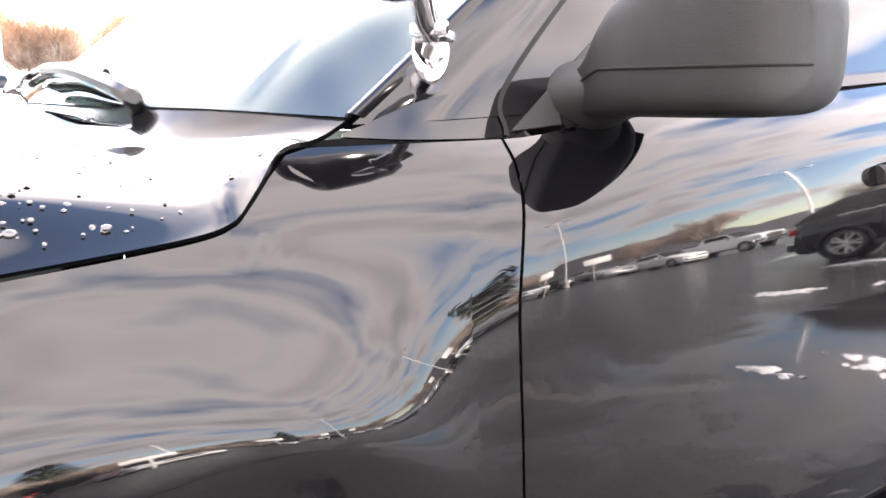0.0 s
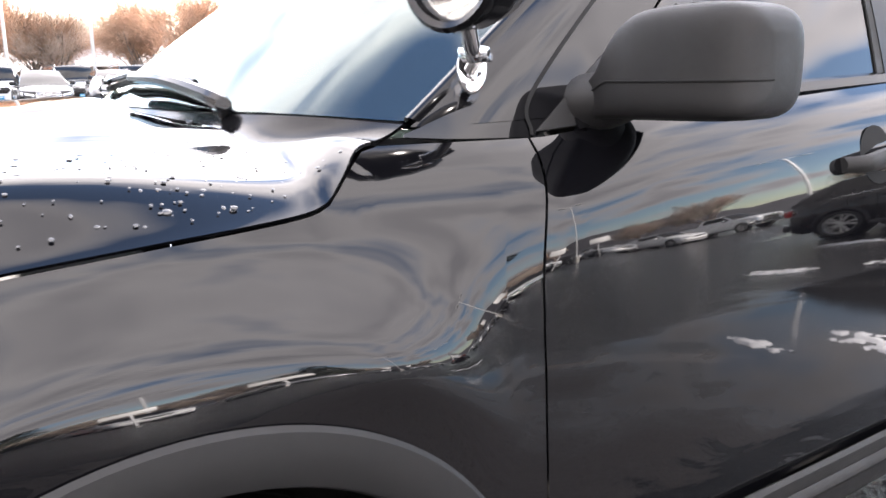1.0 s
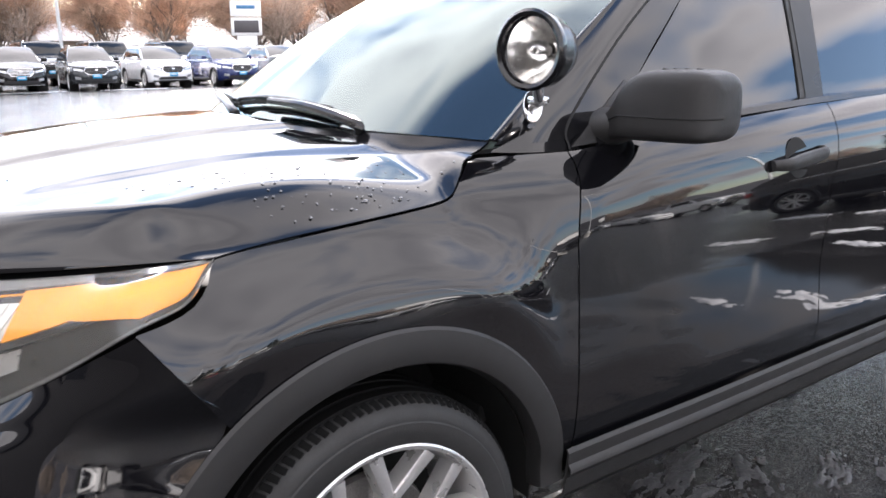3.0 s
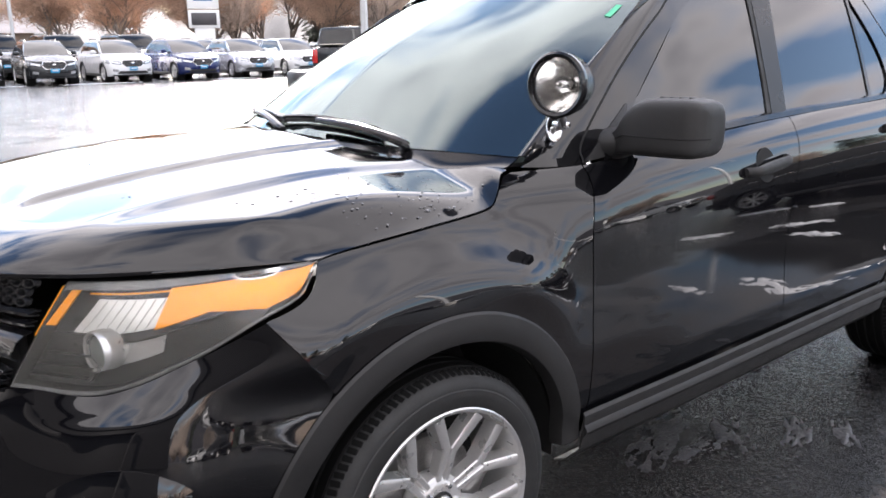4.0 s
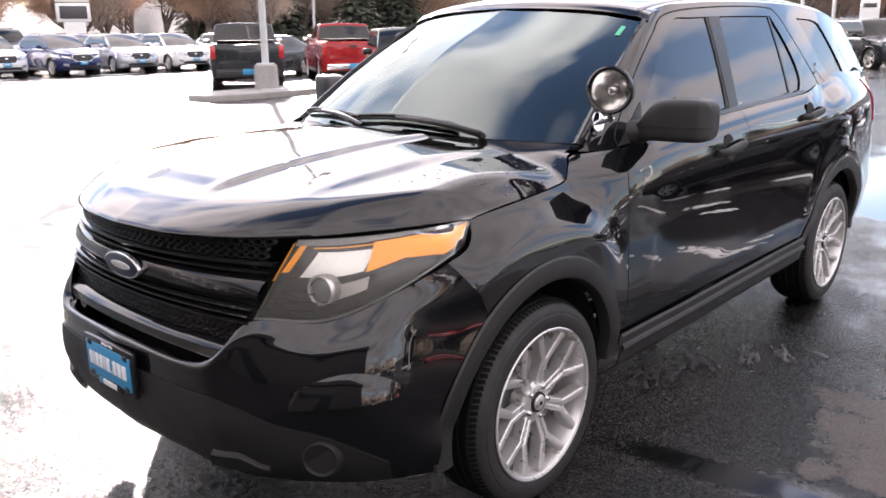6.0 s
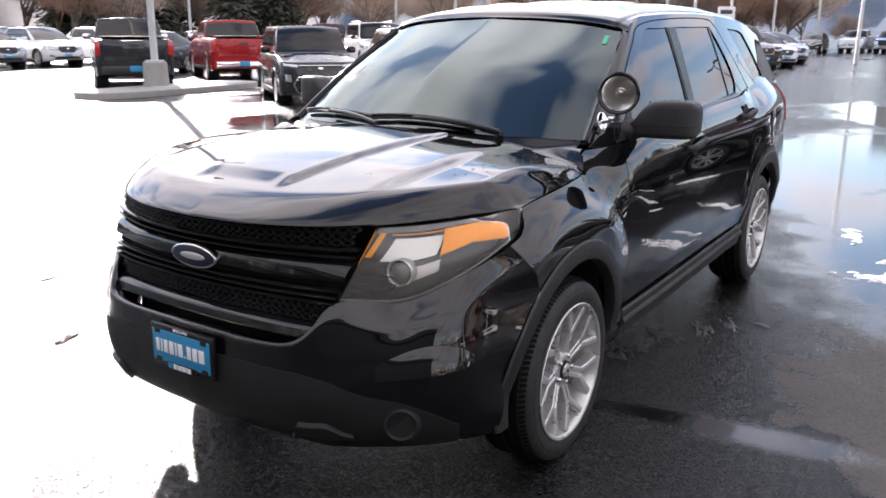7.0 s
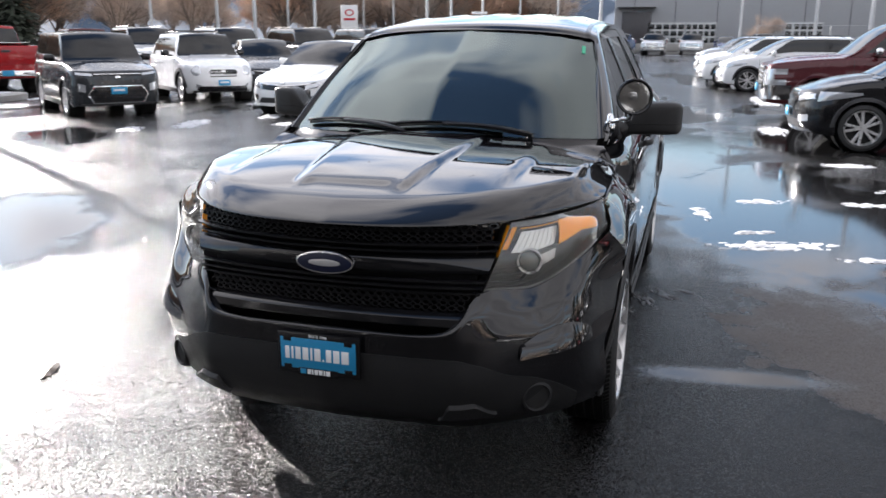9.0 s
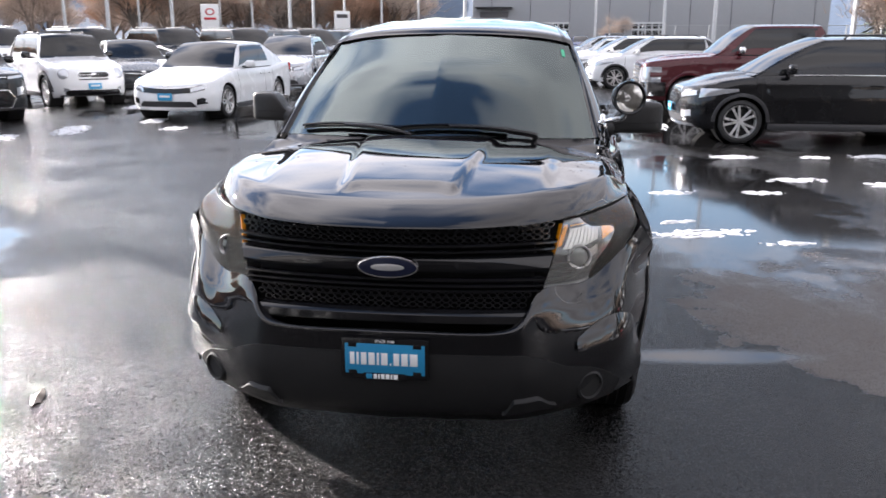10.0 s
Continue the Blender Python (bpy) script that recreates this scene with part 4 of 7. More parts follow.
def wheel(name="wheel"):
    """A wheel round the origin, its outer face towards -y."""
    w = new(name)
    w.parent = suv
    prof = [(0.250, 0.105), (0.262, 0.112), (0.290, 0.120), (0.320, 0.117), (0.340, 0.106), (0.350, 0.090), (0.355, 0.05), (0.356, 0.0),
            (0.355, -0.05), (0.350, -0.090), (0.340, -0.106), (0.320, -0.117), (0.312, -0.1172), (0.309, -0.1195), (0.300, -0.1200), (0.290, -0.120), (0.272, -0.116), (0.262, -0.112), (0.252, -0.100)]
    tyre = lathe(prof, 96)
    part("tyre", tyre, RUBBER, w, "black rubber tyre with a smooth sidewall")
    tyre = bmesh.new()
    for k in range(110):       # shoulder blocks
        a = k * 2 * math.pi / 110
        for sgn in (-1, 1):
            t = box((0.014, 0.026, 0.004), (0, 0, 0), 0.0012, seg=1)
            t.transform(Matrix.Rotation(-a, 4, "Y") @ Matrix.Translation((0, sgn * 0.090, 0.3488)) @ Matrix.Rotation(sgn * -0.50, 4, "X") @ Matrix.Rotation(0.25, 4, "Z"))
            merge(tyre, t)
    for yy in (-0.058, -0.02, 0.02, 0.058):
        lathe(((0.3545, yy - 0.016), (0.3585, yy - 0.014), (0.3585, yy + 0.014), (0.3545, yy + 0.016)), 96, bm=tyre)
    part("tread", tyre, TREAD, w, "dark ribbed tread blocks")
    rim = lathe(((0.262, -0.112), (0.266, -0.118), (0.262, -0.121), (0.254, -0.118), (0.249, -0.108), (0.243, -0.080), (0.232, -0.02), (0.226, 0.04), (0.240, 0.105)), 80)
    rim = part("rim", rim, ALLOY, w, "silver painted alloy rim with seven forked spokes")
    for k in range(7):
        a = k * 2 * math.pi / 7 + 0.2
        b = bmesh.new()
        d = lambda r, t, yy: (r * math.cos(a + t), yy, r * math.sin(a + t))
        for t in (-1, 1):
            bar3(d(0.055, t * 0.20, -0.080), d(0.155, t * 0.095, -0.096), 0.020, 0.019, 0.036, b)
            bar3(d(0.148, t * 0.070, -0.096), d(0.247, t * 0.270, -0.112), 0.027, 0.034, 0.045, b)
        bar3(d(0.05, 0, -0.072), d(0.150, 0, -0.088), 0.030, 0.022, 0.028, b)
        part("spoke", b, ALLOY, rim)
    hub = lathe(((0.0, -0.086), (0.040, -0.086), (0.062, -0.082), (0.076, -0.074), (0.080, -0.045), (0.07, -0.02)), 48)
    part("hub", hub, ALLOY, rim)
    cap = lathe(((0.0, -0.101), (0.022, -0.100), (0.028, -0.096), (0.030, -0.086)), 36)
    part("centre_cap", cap, ALLOY, rim)
    part("cap_ring", lathe(((0.0295, -0.085), (0.031, -0.094), (0.035, -0.0945), (0.037, -0.085)), 36), DARK, rim)
    part("cap_mark", box((0.015, 0.002, 0.013), (0, -0.1015, 0), 0.0008), DARK, rim)
    for k in range(5):
        a = k * 2 * math.pi / 5 + 0.5
        nut = lathe(((0.0, -0.098), (0.007, -0.097), (0.0095, -0.092), (0.0095, -0.078)), 6, at=(0.054 * math.cos(a), 0, 0.054 * math.sin(a)))
        part("lug_nut", nut, CHROME, rim, sharp=20)
    part("brake_disc", lathe(((0.07, -0.02), (0.16, -0.02), (0.165, -0.008), (0.16, 0.004), (0.07, 0.004)), 48), STEEL, w, "grey steel brake disc")
    part("brake_caliper", box((0.07, 0.09, 0.16), (0.135, 0.005, 0.05), 0.015), STEEL, w)
    part("barrel_back", lathe(((0.0, 0.06), (0.236, 0.06)), 40), DARK, w)
    return w


def wheel_copy(w, m):
    made = {}
    for o in (w, *w.children_recursive):
        c = o.copy()
        scene.collection.objects.link(c)
        c.parent = made.get(o.parent, suv)
        made[o] = c
    made[w].matrix_basis = m
    return made[w]


wheel_fl = wheel()
wheel_fl.matrix_basis = pose(0.0, -0.845, TYRE_R, 0, 35, 0)
for x, y, rz, turn in ((REAR_X, -0.845, 0, 10), (0.0, 0.845, 180, 60), (REAR_X, 0.845, 180, 20)):
    wheel_copy(wheel_fl, pose(x, y, TYRE_R, 0, 0, rz) @ pose(0, 0, 0, 0, turn, 0))

# ---- mirrors ----


def mirror_part(s):
    secs = ((-0.842, 0.722, 1.196, 0.066, 0.050), (-0.862, 0.728, 1.198, 0.092, 0.058), (-0.888, 0.734, 1.208, 0.122, 0.078), (-0.915, 0.737, 1.226, 0.145, 0.112), (-0.945, 0.740, 1.241, 0.156, 0.143), (-0.985, 0.742, 1.248, 0.160, 0.156),
            (-1.07, 0.752, 1.250, 0.154, 0.158), (-1.115, 0.762, 1.249, 0.136, 0.150), (-1.133, 0.772, 1.248, 0.100, 0.122), (-1.139, 0.777, 1.247, 0.05, 0.08))
    a = np.linspace(0, 2 * math.pi, 40, endpoint=False)
    rows = []
    for y, x, z, dx, dz in secs:
        cx, sz = np.cos(a), np.sin(a)
        e = 2 / 3.6
        rows.append(np.stack([x + dx / 2 * np.sign(cx) * np.abs(cx) ** e - 0.018 * np.abs(sz) ** 2 * (cx < 0), np.full(40, y), z + dz / 2 * np.sign(sz) * np.abs(sz) ** e], -1))
    P = np.stack([spline(np.array(rows)[:, i], 40) for i in range(40)], 1) * np.array([1, s, 1])
    b = bmesh.new()
    vs = grid_faces(b, P, wrap=True)
    b.faces.new(vs[0])
    b.faces.new(vs[-1])
    bmesh.ops.recalc_face_normals(b, faces=b.faces)
    shell = part("side_mirror", b, PLASTIC, suv, "matte black folding side mirror")
    arm = bmesh.new()
    tube([(0.705, -0.790 * s, 1.176), (0.715, -0.845 * s, 1.190), (0.738, -0.905 * s, 1.212)], [0.070, 0.060, 0.050], 20, arm, smooth=10)
    for v in arm.verts:
        v.co.z = 1.200 + (v.co.z - 1.200) * 0.80
    part("arm", arm, PLASTIC, shell)
    line = []                       # the joint between cap and foot runs along the lower third
    for k, r in enumerate(P):
        f = r[r[:, 0] <= r[:, 0].mean()]
        f = f[np.argsort(f[:, 2])]
        z = 1.196 + 0.030 * min(1.0, k / 14)
        if f[0, 2] + 0.004 < z < f[-1, 2] - 0.004:
            line.append((float(np.interp(z, f[:, 2], f[:, 0])) - 0.0004, r[0, 1], z))
    part("seam", tube(line, 0.0019, 6), DARK, shell)
    for k in range(4):
        part("rib", box((0.05, 0.004, 0.010), (0.740 + 0.003 * k, (-1.000 - 0.028 * k) * s, 1.3235), 0.0015, turn=Matrix.Rotation(0.15, 4, "Y")), PLASTIC, shell)
    part("mirror_glass", box((0.004, 0.20, 0.115), (0.823, -1.01 * s, 1.249), 0.0015), CHROME, shell)
    return shell


mirror_part(1)
far_mirror = mirror_part(-1)
far_mirror.matrix_basis = Matrix.Translation((0.77, 0.86, 1.283)) @ Matrix.Diagonal((1, 0.76, 0.97, 1)) @ Matrix.Translation((-0.74, -0.86, -1.25))

# ---- spotlight on the driver's pillar ----
SPOT = Vector((0.402, -0.925, 1.372))
aim = Vector((-0.97, -0.24, 0.02)).normalized().to_track_quat("Z", "Y").to_matrix().to_4x4()


def at_spot(b):
    b.transform(Matrix.Translation(SPOT) @ aim)
    bmesh.ops.recalc_face_normals(b, faces=b.faces)
    return b


spot = part("spotlight", at_spot(lathe(((0.0, -0.105), (0.035, -0.098), (0.062, -0.07), (0.076, -0.03), (0.079, 0.0), (0.082, 0.008), (0.082, 0.020), (0.076, 0.026), (0.068, 0.022), (0.067, 0.012)), 56, "z")), GLOSS_PLASTIC, suv, "round black pillar-mounted spotlight")
part("bowl", at_spot(lathe([(0.004 + 0.063 * q, -0.055 + 0.065 * q ** 2) for q in np.linspace(0, 1, 14)], 40, "z")), BOWL, spot, "mirrored reflector bowl")
part("bulb", at_spot(lathe(((0.0, 0.004), (0.008, 0.002), (0.011, -0.008), (0.009, -0.03), (0.012, -0.05)), 20, "z")), CHROME, spot)
glass_front = part("lens", at_spot(lathe([(0.068 * math.sin(q), 0.010 + 0.010 * math.cos(q)) for q in np.linspace(0, math.pi / 2, 8)], 40, "z")), CLEAR, spot)
glass_front.visible_shadow = False
b = box((0.045, 0.030, 0.014), (0.468, -0.872, 1.262), 0.004, turn=Matrix.Rotation(0.5, 4, "Z"))
box((0.020, 0.050, 0.016), (0.446, -0.893, 1.268), 0.004, bm=b)
tube([(0.420, -0.918, 1.30), (0.430, -0.910, 1.278), (0.448, -0.895, 1.264)], 0.012, 12, b)
part("bracket", b, CHROME, spot, "chrome mounting bracket")
part("base_plate", prism([(0.022 * math.cos(q), 0.038 * math.sin(q)) for q in np.linspace(0, 2 * math.pi, 24, endpoint=False)], 0.012, bevel=0.003,
                         m=Matrix.Translation((0.492, -0.826, 1.250)) @ Vector((-0.55, -0.8, 0.25)).to_track_quat("Z", "Y").to_matrix().to_4x4()), CHROME, spot)
part("shaft", tube([(0.465, -0.878, 1.262), (0.480, -0.85, 1.256), (0.505, -0.80, 1.24)], 0.011, 12), CHROME, spot)

# ---- door handles ----
for (x, z) in ((1.388, 1.072), (2.400, 1.142)):
    for s in (1, -1):
        y0 = float(side_y(x, z))
        h = np.linspace(-0.122, 0.122, 24)
        out = 0.036 * np.clip(1.12 - np.abs(h / 0.122) ** 6, 0, 1)
        rows = []
        for q in np.linspace(0, 2 * math.pi, 13)[:-1]:
            rows.append(np.stack([x + h, -(np.array(side_y(x + h, z + 0.04 * h)) + out + 0.013 * math.cos(q) - 0.002), z + 0.10 * h + 0.021 * (1 - 0.3 * (h / 0.122) ** 2) * math.sin(q)], -1))
        P = np.array(rows + rows[:1])
        b = bmesh.new()
        grid_faces(b, P * np.array([1, s, 1]))
        bmesh.ops.remove_doubles(b, verts=b.verts, dist=0.0001)
        bmesh.ops.holes_fill(b, edges=b.edges, sides=20)
        bmesh.ops.recalc_face_normals(b, faces=b.faces)
        part("door_handle", b, PLASTIC, (doors if x < 2 else rear_doors)[0 if s > 0 else 1], "matte black pull handle")
        cup = lathe([(0.058 * math.sin(q), 0.0025) for q in np.linspace(0, math.pi / 2, 6)], 30, "y")
        cup.transform(Matrix.Translation((x + 0.005, -(y0 + 0.002) * s, z)) @ Matrix.Rotation(-0.22 * s, 4, "X"))
        part("finger_cup", cup, DARK, (doors if x < 2 else rear_doors)[0 if s > 0 else 1])

# ---- wipers ----


def on_shield(u, v, up):
    """A point over the windshield: u from the middle to the driver's side (minus: the other side), v upwards."""
    i, j = v * 24, min(abs(u), 1) * 30
    N = normals(W)
    a, b = int(min(i, 23)), int(min(j, 29))
    f, g = i - a, j - b
    pick = lambda A: A[a, b] * (1 - f) * (1 - g) + A[a + 1, b] * f * (1 - g) + A[a, b + 1] * (1 - f) * g + A[a + 1, b + 1] * f * g
    p = pick(W) + pick(N) * up
    return (p[0], p[1] if u >= 0 else -p[1], p[2])


for u0, u1, pivot in ((-0.22, 0.40, (0.53, -0.01)), (-0.80, -0.16, (-0.12, -0.01))):
    us_w = np.linspace(u0, u1, 12)
    vv = [0.045 + 0.05 * math.sin((q - u0) / (u1 - u0) * math.pi) * 0.5 for q in us_w]
    blade = part("wiper", tube([on_shield(q, v, 0.012) for q, v in zip(us_w, vv)], 0.007, 6, smooth=24), RUBBER, suv, "black wiper with long blade")
    part("spine", tube([on_shield(q, v + 0.004, 0.026) for q, v in zip(us_w, vv)], 0.0065, 6, smooth=24), GLOSS_PLASTIC, blade)
    p0, pm = on_shield(pivot[0], 0.0, 0.022), on_shield((u0 + u1) / 2, 0.050, 0.034)
    b = tube([(p0[0] + 0.012, p0[1], p0[2] - 0.022), p0, ((p0[0] + pm[0]) / 2 - 0.006, (p0[1] + pm[1]) / 2, (p0[2] + pm[2]) / 2 + 0.012), pm], [0.013, 0.014, 0.012, 0.009], 8, smooth=16)
    part("arm", b, GLOSS_PLASTIC, blade)

# ---- cabin ----
dash = np.stack([np.stack([np.interp(k, (0, 0.5, 1), (0.30, 0.55, 0.80)) + 0.10 * (t / 0.72) ** 2 * (1 - k), t, np.full_like(t, np.interp(k, (0, 0.3, 0.7, 0.9, 1), (1.135, 1.135, 1.125, 1.09, 0.80)))], -1)
                 for k in (0, 0.3, 0.6, 0.85, 0.95, 1.0) for t in (np.linspace(-0.70, 0.70, 30),)])
part("dashboard", sheet(dash, 0.01), TRIM_GREY, suv, "grey dashboard")
b = bmesh.new()
ringp = [(0.185 * math.cos(q), 0.185 * math.sin(q), 0) for q in np.linspace(0, 2 * math.pi, 33)]
tube(ringp, 0.014, 8, b)
for q in (0.3, math.pi - 0.3, 1.5 * math.pi):
    tube([(0, 0, -0.02), (0.18 * math.cos(q), 0.18 * math.sin(q), 0)], 0.013, 8, b)
b.transform(Matrix.Translation((0.93, -0.37, 1.06)) @ Matrix.Rotation(radians(62), 4, "Y"))
part("steering_wheel", b, GLOSS_PLASTIC, suv)
for x, ys, hz in ((1.28, (-0.37, 0.37), 1.33), (2.22, (-0.42, 0.0, 0.42), 1.32)):
    for y in ys:
        b = box((0.50, 0.48 if x < 2 else 0.40, 0.16), (x, y, 0.70), 0.05, seg=4)
        seat = part("seat", b, CLOTH, suv, "dark cloth seat")
        part("backrest", box((0.14, 0.46 if x < 2 else 0.40, 0.66), (x + 0.30, y, 1.04), 0.06, turn=Matrix.Rotation(radians(14), 4, "Y"), taper=0.85, seg=4), CLOTH, seat)
        part("headrest", box((0.10, 0.26, 0.17), (x + 0.40, y, hz + 0.13), 0.045, turn=Matrix.Rotation(radians(8), 4, "Y"), seg=4), CLOTH, seat)
part("floor_pan", box((3.2, 1.5, 0.05), (2.0, 0, 0.50), 0.01), DARK, suv)
part("headliner", sheet(R - np.array([0, 0, 0.035]), 0.004), TRIM_GREY, suv)
part("rear_view_mirror", box((0.03, 0.24, 0.065), (0.98, -0.0, 1.575), 0.012), GLOSS_PLASTIC, suv)
part("bulkhead", box((0.02, 1.3, 0.7), (3.55, 0, 0.95), 0.005), DARK, suv)

# ---- parked vehicles ----
GREY_TRIM = material("grey_trim", (0.03, 0.03, 0.032), 0.45, vary=0.2, scale=8)
LAMP_CLEAR = material("lamp_clear", (0.55, 0.57, 0.60), 0.08, metal=0.6, vary=0.2, scale=25, coat=1.0)
PLATE_BLUE = material("dealer_plate_blue", (0.03, 0.30, 0.55), 0.35, vary=0.05)


def car_paint(name, rgb, metal=0.0):
    return material(name, rgb, 0.25, metal=metal, coat=0.7, vary=0.04, scale=3, rough_vary=0.05, spec=0.2)


PAINTS = {
    "white": car_paint("white_car_paint", (0.75, 0.76, 0.77)), "black": car_paint("black_car_paint", (0.003, 0.003, 0.004)),
    "silver": car_paint("silver_car_paint", (0.50, 0.51, 0.53), 0.5), "grey": car_paint("grey_car_paint", (0.030, 0.033, 0.037), 0.3),
    "navy": car_paint("navy_car_paint", (0.015, 0.025, 0.10), 0.2), "red": car_paint("red_car_paint", (0.33, 0.012, 0.015)),
    "maroon": car_paint("maroon_car_paint", (0.075, 0.012, 0.016), 0.2), "blue": car_paint("blue_car_paint", (0.02, 0.12, 0.35), 0.2),
}
#           long  wide  high  low  nose  cowl_x cowl_z roof_x roof_end rear_x belt deck axle1 axle2 radius
KINDS = {
    "crossover": (4.60, 1.86, 1.62, 0.22, 0.92, 1.12, 1.06, 2.20, 3.75, 4.42, 1.06, 1.00, 0.92, 3.62, 0.345),
    "sedan": (4.85, 1.86, 1.50, 0.17, 0.77, 1.40, 0.97, 2.22, 3.42, 4.48, 0.96, 1.06, 0.93, 3.74, 0.335),
    "pickup_truck": (5.70, 2.02, 1.87, 0.34, 1.16, 1.48, 1.27, 2.30, 3.55, 3.78, 1.27, 1.32, 0.98, 4.52, 0.41),
    "boxy_hatchback": (4.20, 1.80, 1.67, 0.20, 0.97, 0.98, 1.07, 1.62, 3.72, 4.08, 1.06, 0.98, 0.86, 3.46, 0.34),
    "small_crossover": (4.15, 1.82, 1.66, 0.20, 0.92, 1.18, 1.09, 1.70, 3.50, 4.02, 1.08, 1.02, 0.82, 3.45, 0.345),
    "large_suv": (5.15, 2.02, 1.90, 0.27, 1.08, 1.35, 1.22, 2.05, 4.55, 5.02, 1.22, 1.10, 0.95, 3.90, 0.40),
}
WORDS = {"crossover": "crossover", "sedan": "sedan", "pickup_truck": "pickup truck", "boxy_hatchback": "boxy hatchback", "small_crossover": "small crossover with roof bars", "large_suv": "large sport utility vehicle"}


def parked_wheel(parent, x, y, r, s, rim_mat):
    w = lathe(((r * 0.72, 0.10 * s), (r * 0.83, 0.115 * s), (r * 0.96, 0.10 * s), (r, 0.07 * s), (r, -0.07 * s), (r * 0.96, -0.10 * s), (r * 0.6, -0.10 * s)), 32)
    w.transform(Matrix.Translation((x, y, r)))
    bmesh.ops.recalc_face_normals(w, faces=w.faces)
    tyre = part("wheel", w, RUBBER, parent)
    back = lathe(((r * 0.69, 0.02 * s), (0.0, 0.02 * s)), 28)
    back.transform(Matrix.Translation((x, y, r)))
    part("brake", back, DARK, tyre)
    b = lathe(((r * 0.755, 0.103 * s), (r * 0.735, 0.112 * s), (r * 0.695, 0.090 * s), (r * 0.68, 0.02 * s)), 28)
    for k in range(10):
        a = k * math.pi / 5 + (0.10 if k % 2 else -0.10)
        q = box((0.032, 0.03, r * 0.64), (0, 0, r * 0.375), 0.005, seg=1, taper=1.25)
        q.transform(Matrix.Rotation(a, 4, "Y") @ Matrix.Translation((0, 0.082 * s, 0)))
        merge(b, q)
    lathe(((0.0, 0.105 * s), (r * 0.14, 0.10 * s), (r * 0.16, 0.06 * s)), 16, bm=b)
    b.transform(Matrix.Translation((x, y, r)))
    bmesh.ops.recalc_face_normals(b, faces=b.faces)
    part("rim", b, rim_mat, tyre)


def parked_car(kind, paint, x, y, nose, group="parked vehicles", label="", plate=True):
    """A parked vehicle whose middle stands at (x, y) and whose nose points to the azimuth nose, in degrees."""
    L, Wd, H, low, nz, cx, cz, rx, rex, rgx, bz, dz, a1, a2, wr = KINDS[kind]
    hw = Wd / 2
    mat = PAINTS[paint]
    label = label or f"{paint} {WORDS[kind]} parked on wet asphalt"
    car = thing(kind, label, "truck" if kind == "pickup_truck" else "car", Matrix.Translation((x, y, 0)) @ Matrix.Rotation(radians(nose), 4, "Z") @ Matrix.Rotation(math.pi, 4, "Z") @ Matrix.Translation((-L / 2, 0, 0)), group)
    pick, boxy = kind == "pickup_truck", kind in ("pickup_truck", "boxy_hatchback", "large_suv")
    n_f, xf = (6.0, 0.30) if pick else (4.2, 0.42) if boxy else (2.7, 0.62)
    n_r, xr = (6.0, 0.25) if boxy else (3.4, 0.42)
    R = wr + 0.055
    # stations along half the outline: round the nose, along the side, round the tail
    th = np.linspace(0, math.pi / 2, 13)
    front = xf * (1 - np.cos(th) ** (2 / n_f))
    rear = L - xr * (1 - np.cos(th[:10] / th[9] * math.pi / 2) ** (2 / n_r))[::-1]
    arch = []
    for ax in (a1, a2):
        arch += [ax - R - 0.003, ax + R + 0.003] + [ax + R * math.cos(q) for q in np.linspace(0.001, math.pi - 0.001, 13)]
    fill = [q for q in np.linspace(xf + 0.05, L - xr - 0.05, 22) if min(abs(q - a1), abs(q - a2)) > R + 0.03]
    xs = np.unique(np.round(np.concatenate([front, rear, [q for q in arch if xf * 0.6 < q < L - xr * 0.6], fill, [cx]]), 4))

    def half_width(q):
        q = np.asarray(q, float)
        a = np.clip(1 - q / xf, 0, 1)
        b = np.clip(1 - (L - q) / xr, 0, 1)
        w = (1 - a ** n_f) ** (1 / n_f) * (1 - b ** n_r) ** (1 / n_r)
        return hw * w * (1 - 0.035 * np.clip(1 - q / 1.3, 0, 1) ** 2 - 0.03 * np.clip(1 - (L - q) / 1.2, 0, 1) ** 2)

    def top_z(q):
        q = np.asarray(q, float)
        top = np.where(q < cx, curve_at((0.0, 0.25, 0.6 * cx, cx), (nz - 0.05, nz - 0.01, nz + 0.45 * (cz - nz), cz - 0.02), np.minimum(q, cx)), bz)
        if kind == "sedan":
            top = np.where(q > rex, curve_at((rex, rgx, L - 0.2, L), (bz, dz - 0.03, dz - 0.03, dz - 0.06), np.maximum(q, rex)), top)
        elif pick:
            top = np.where(q > rex, dz, top)
        else:
            top = np.where(q > L - 0.6, curve_at((L - 0.6, L - 0.2, L), (bz, bz - 0.01, dz + 0.02), np.maximum(q, L - 0.6)), top)
        return top

    def low_z(q):
        q = np.asarray(q, float)
        z = low + 0.05 * np.clip((0.5 - q) / 0.5, 0, 1) ** 2 + 0.10 * np.clip((q - L + 0.5) / 0.5, 0, 1) ** 2
        for ax in (a1, a2):
            d = np.abs(q - ax)
            z = np.where(d < R, np.maximum(z, wr + np.sqrt(np.maximum(R * R - d * d, 0))), z)
        return z

    G = (0.0, 0.06, 0.16, 0.32, 0.50, 0.64, 0.70, 0.80, 0.90, 0.97, 1.0)
    F = (0.950, 0.975, 0.985, 0.992, 1.0, 0.998, 0.984, 0.982, 0.970, 0.948, 0.915)
    D = (0.10, 0.05, 0.02, 0.0, 0.0, 0.02, 0.025, 0.035, 0.055, 0.085, 0.14)       # how far the nose stands back at each level
    if boxy:
        D = tuple(0.45 * q for q in D)

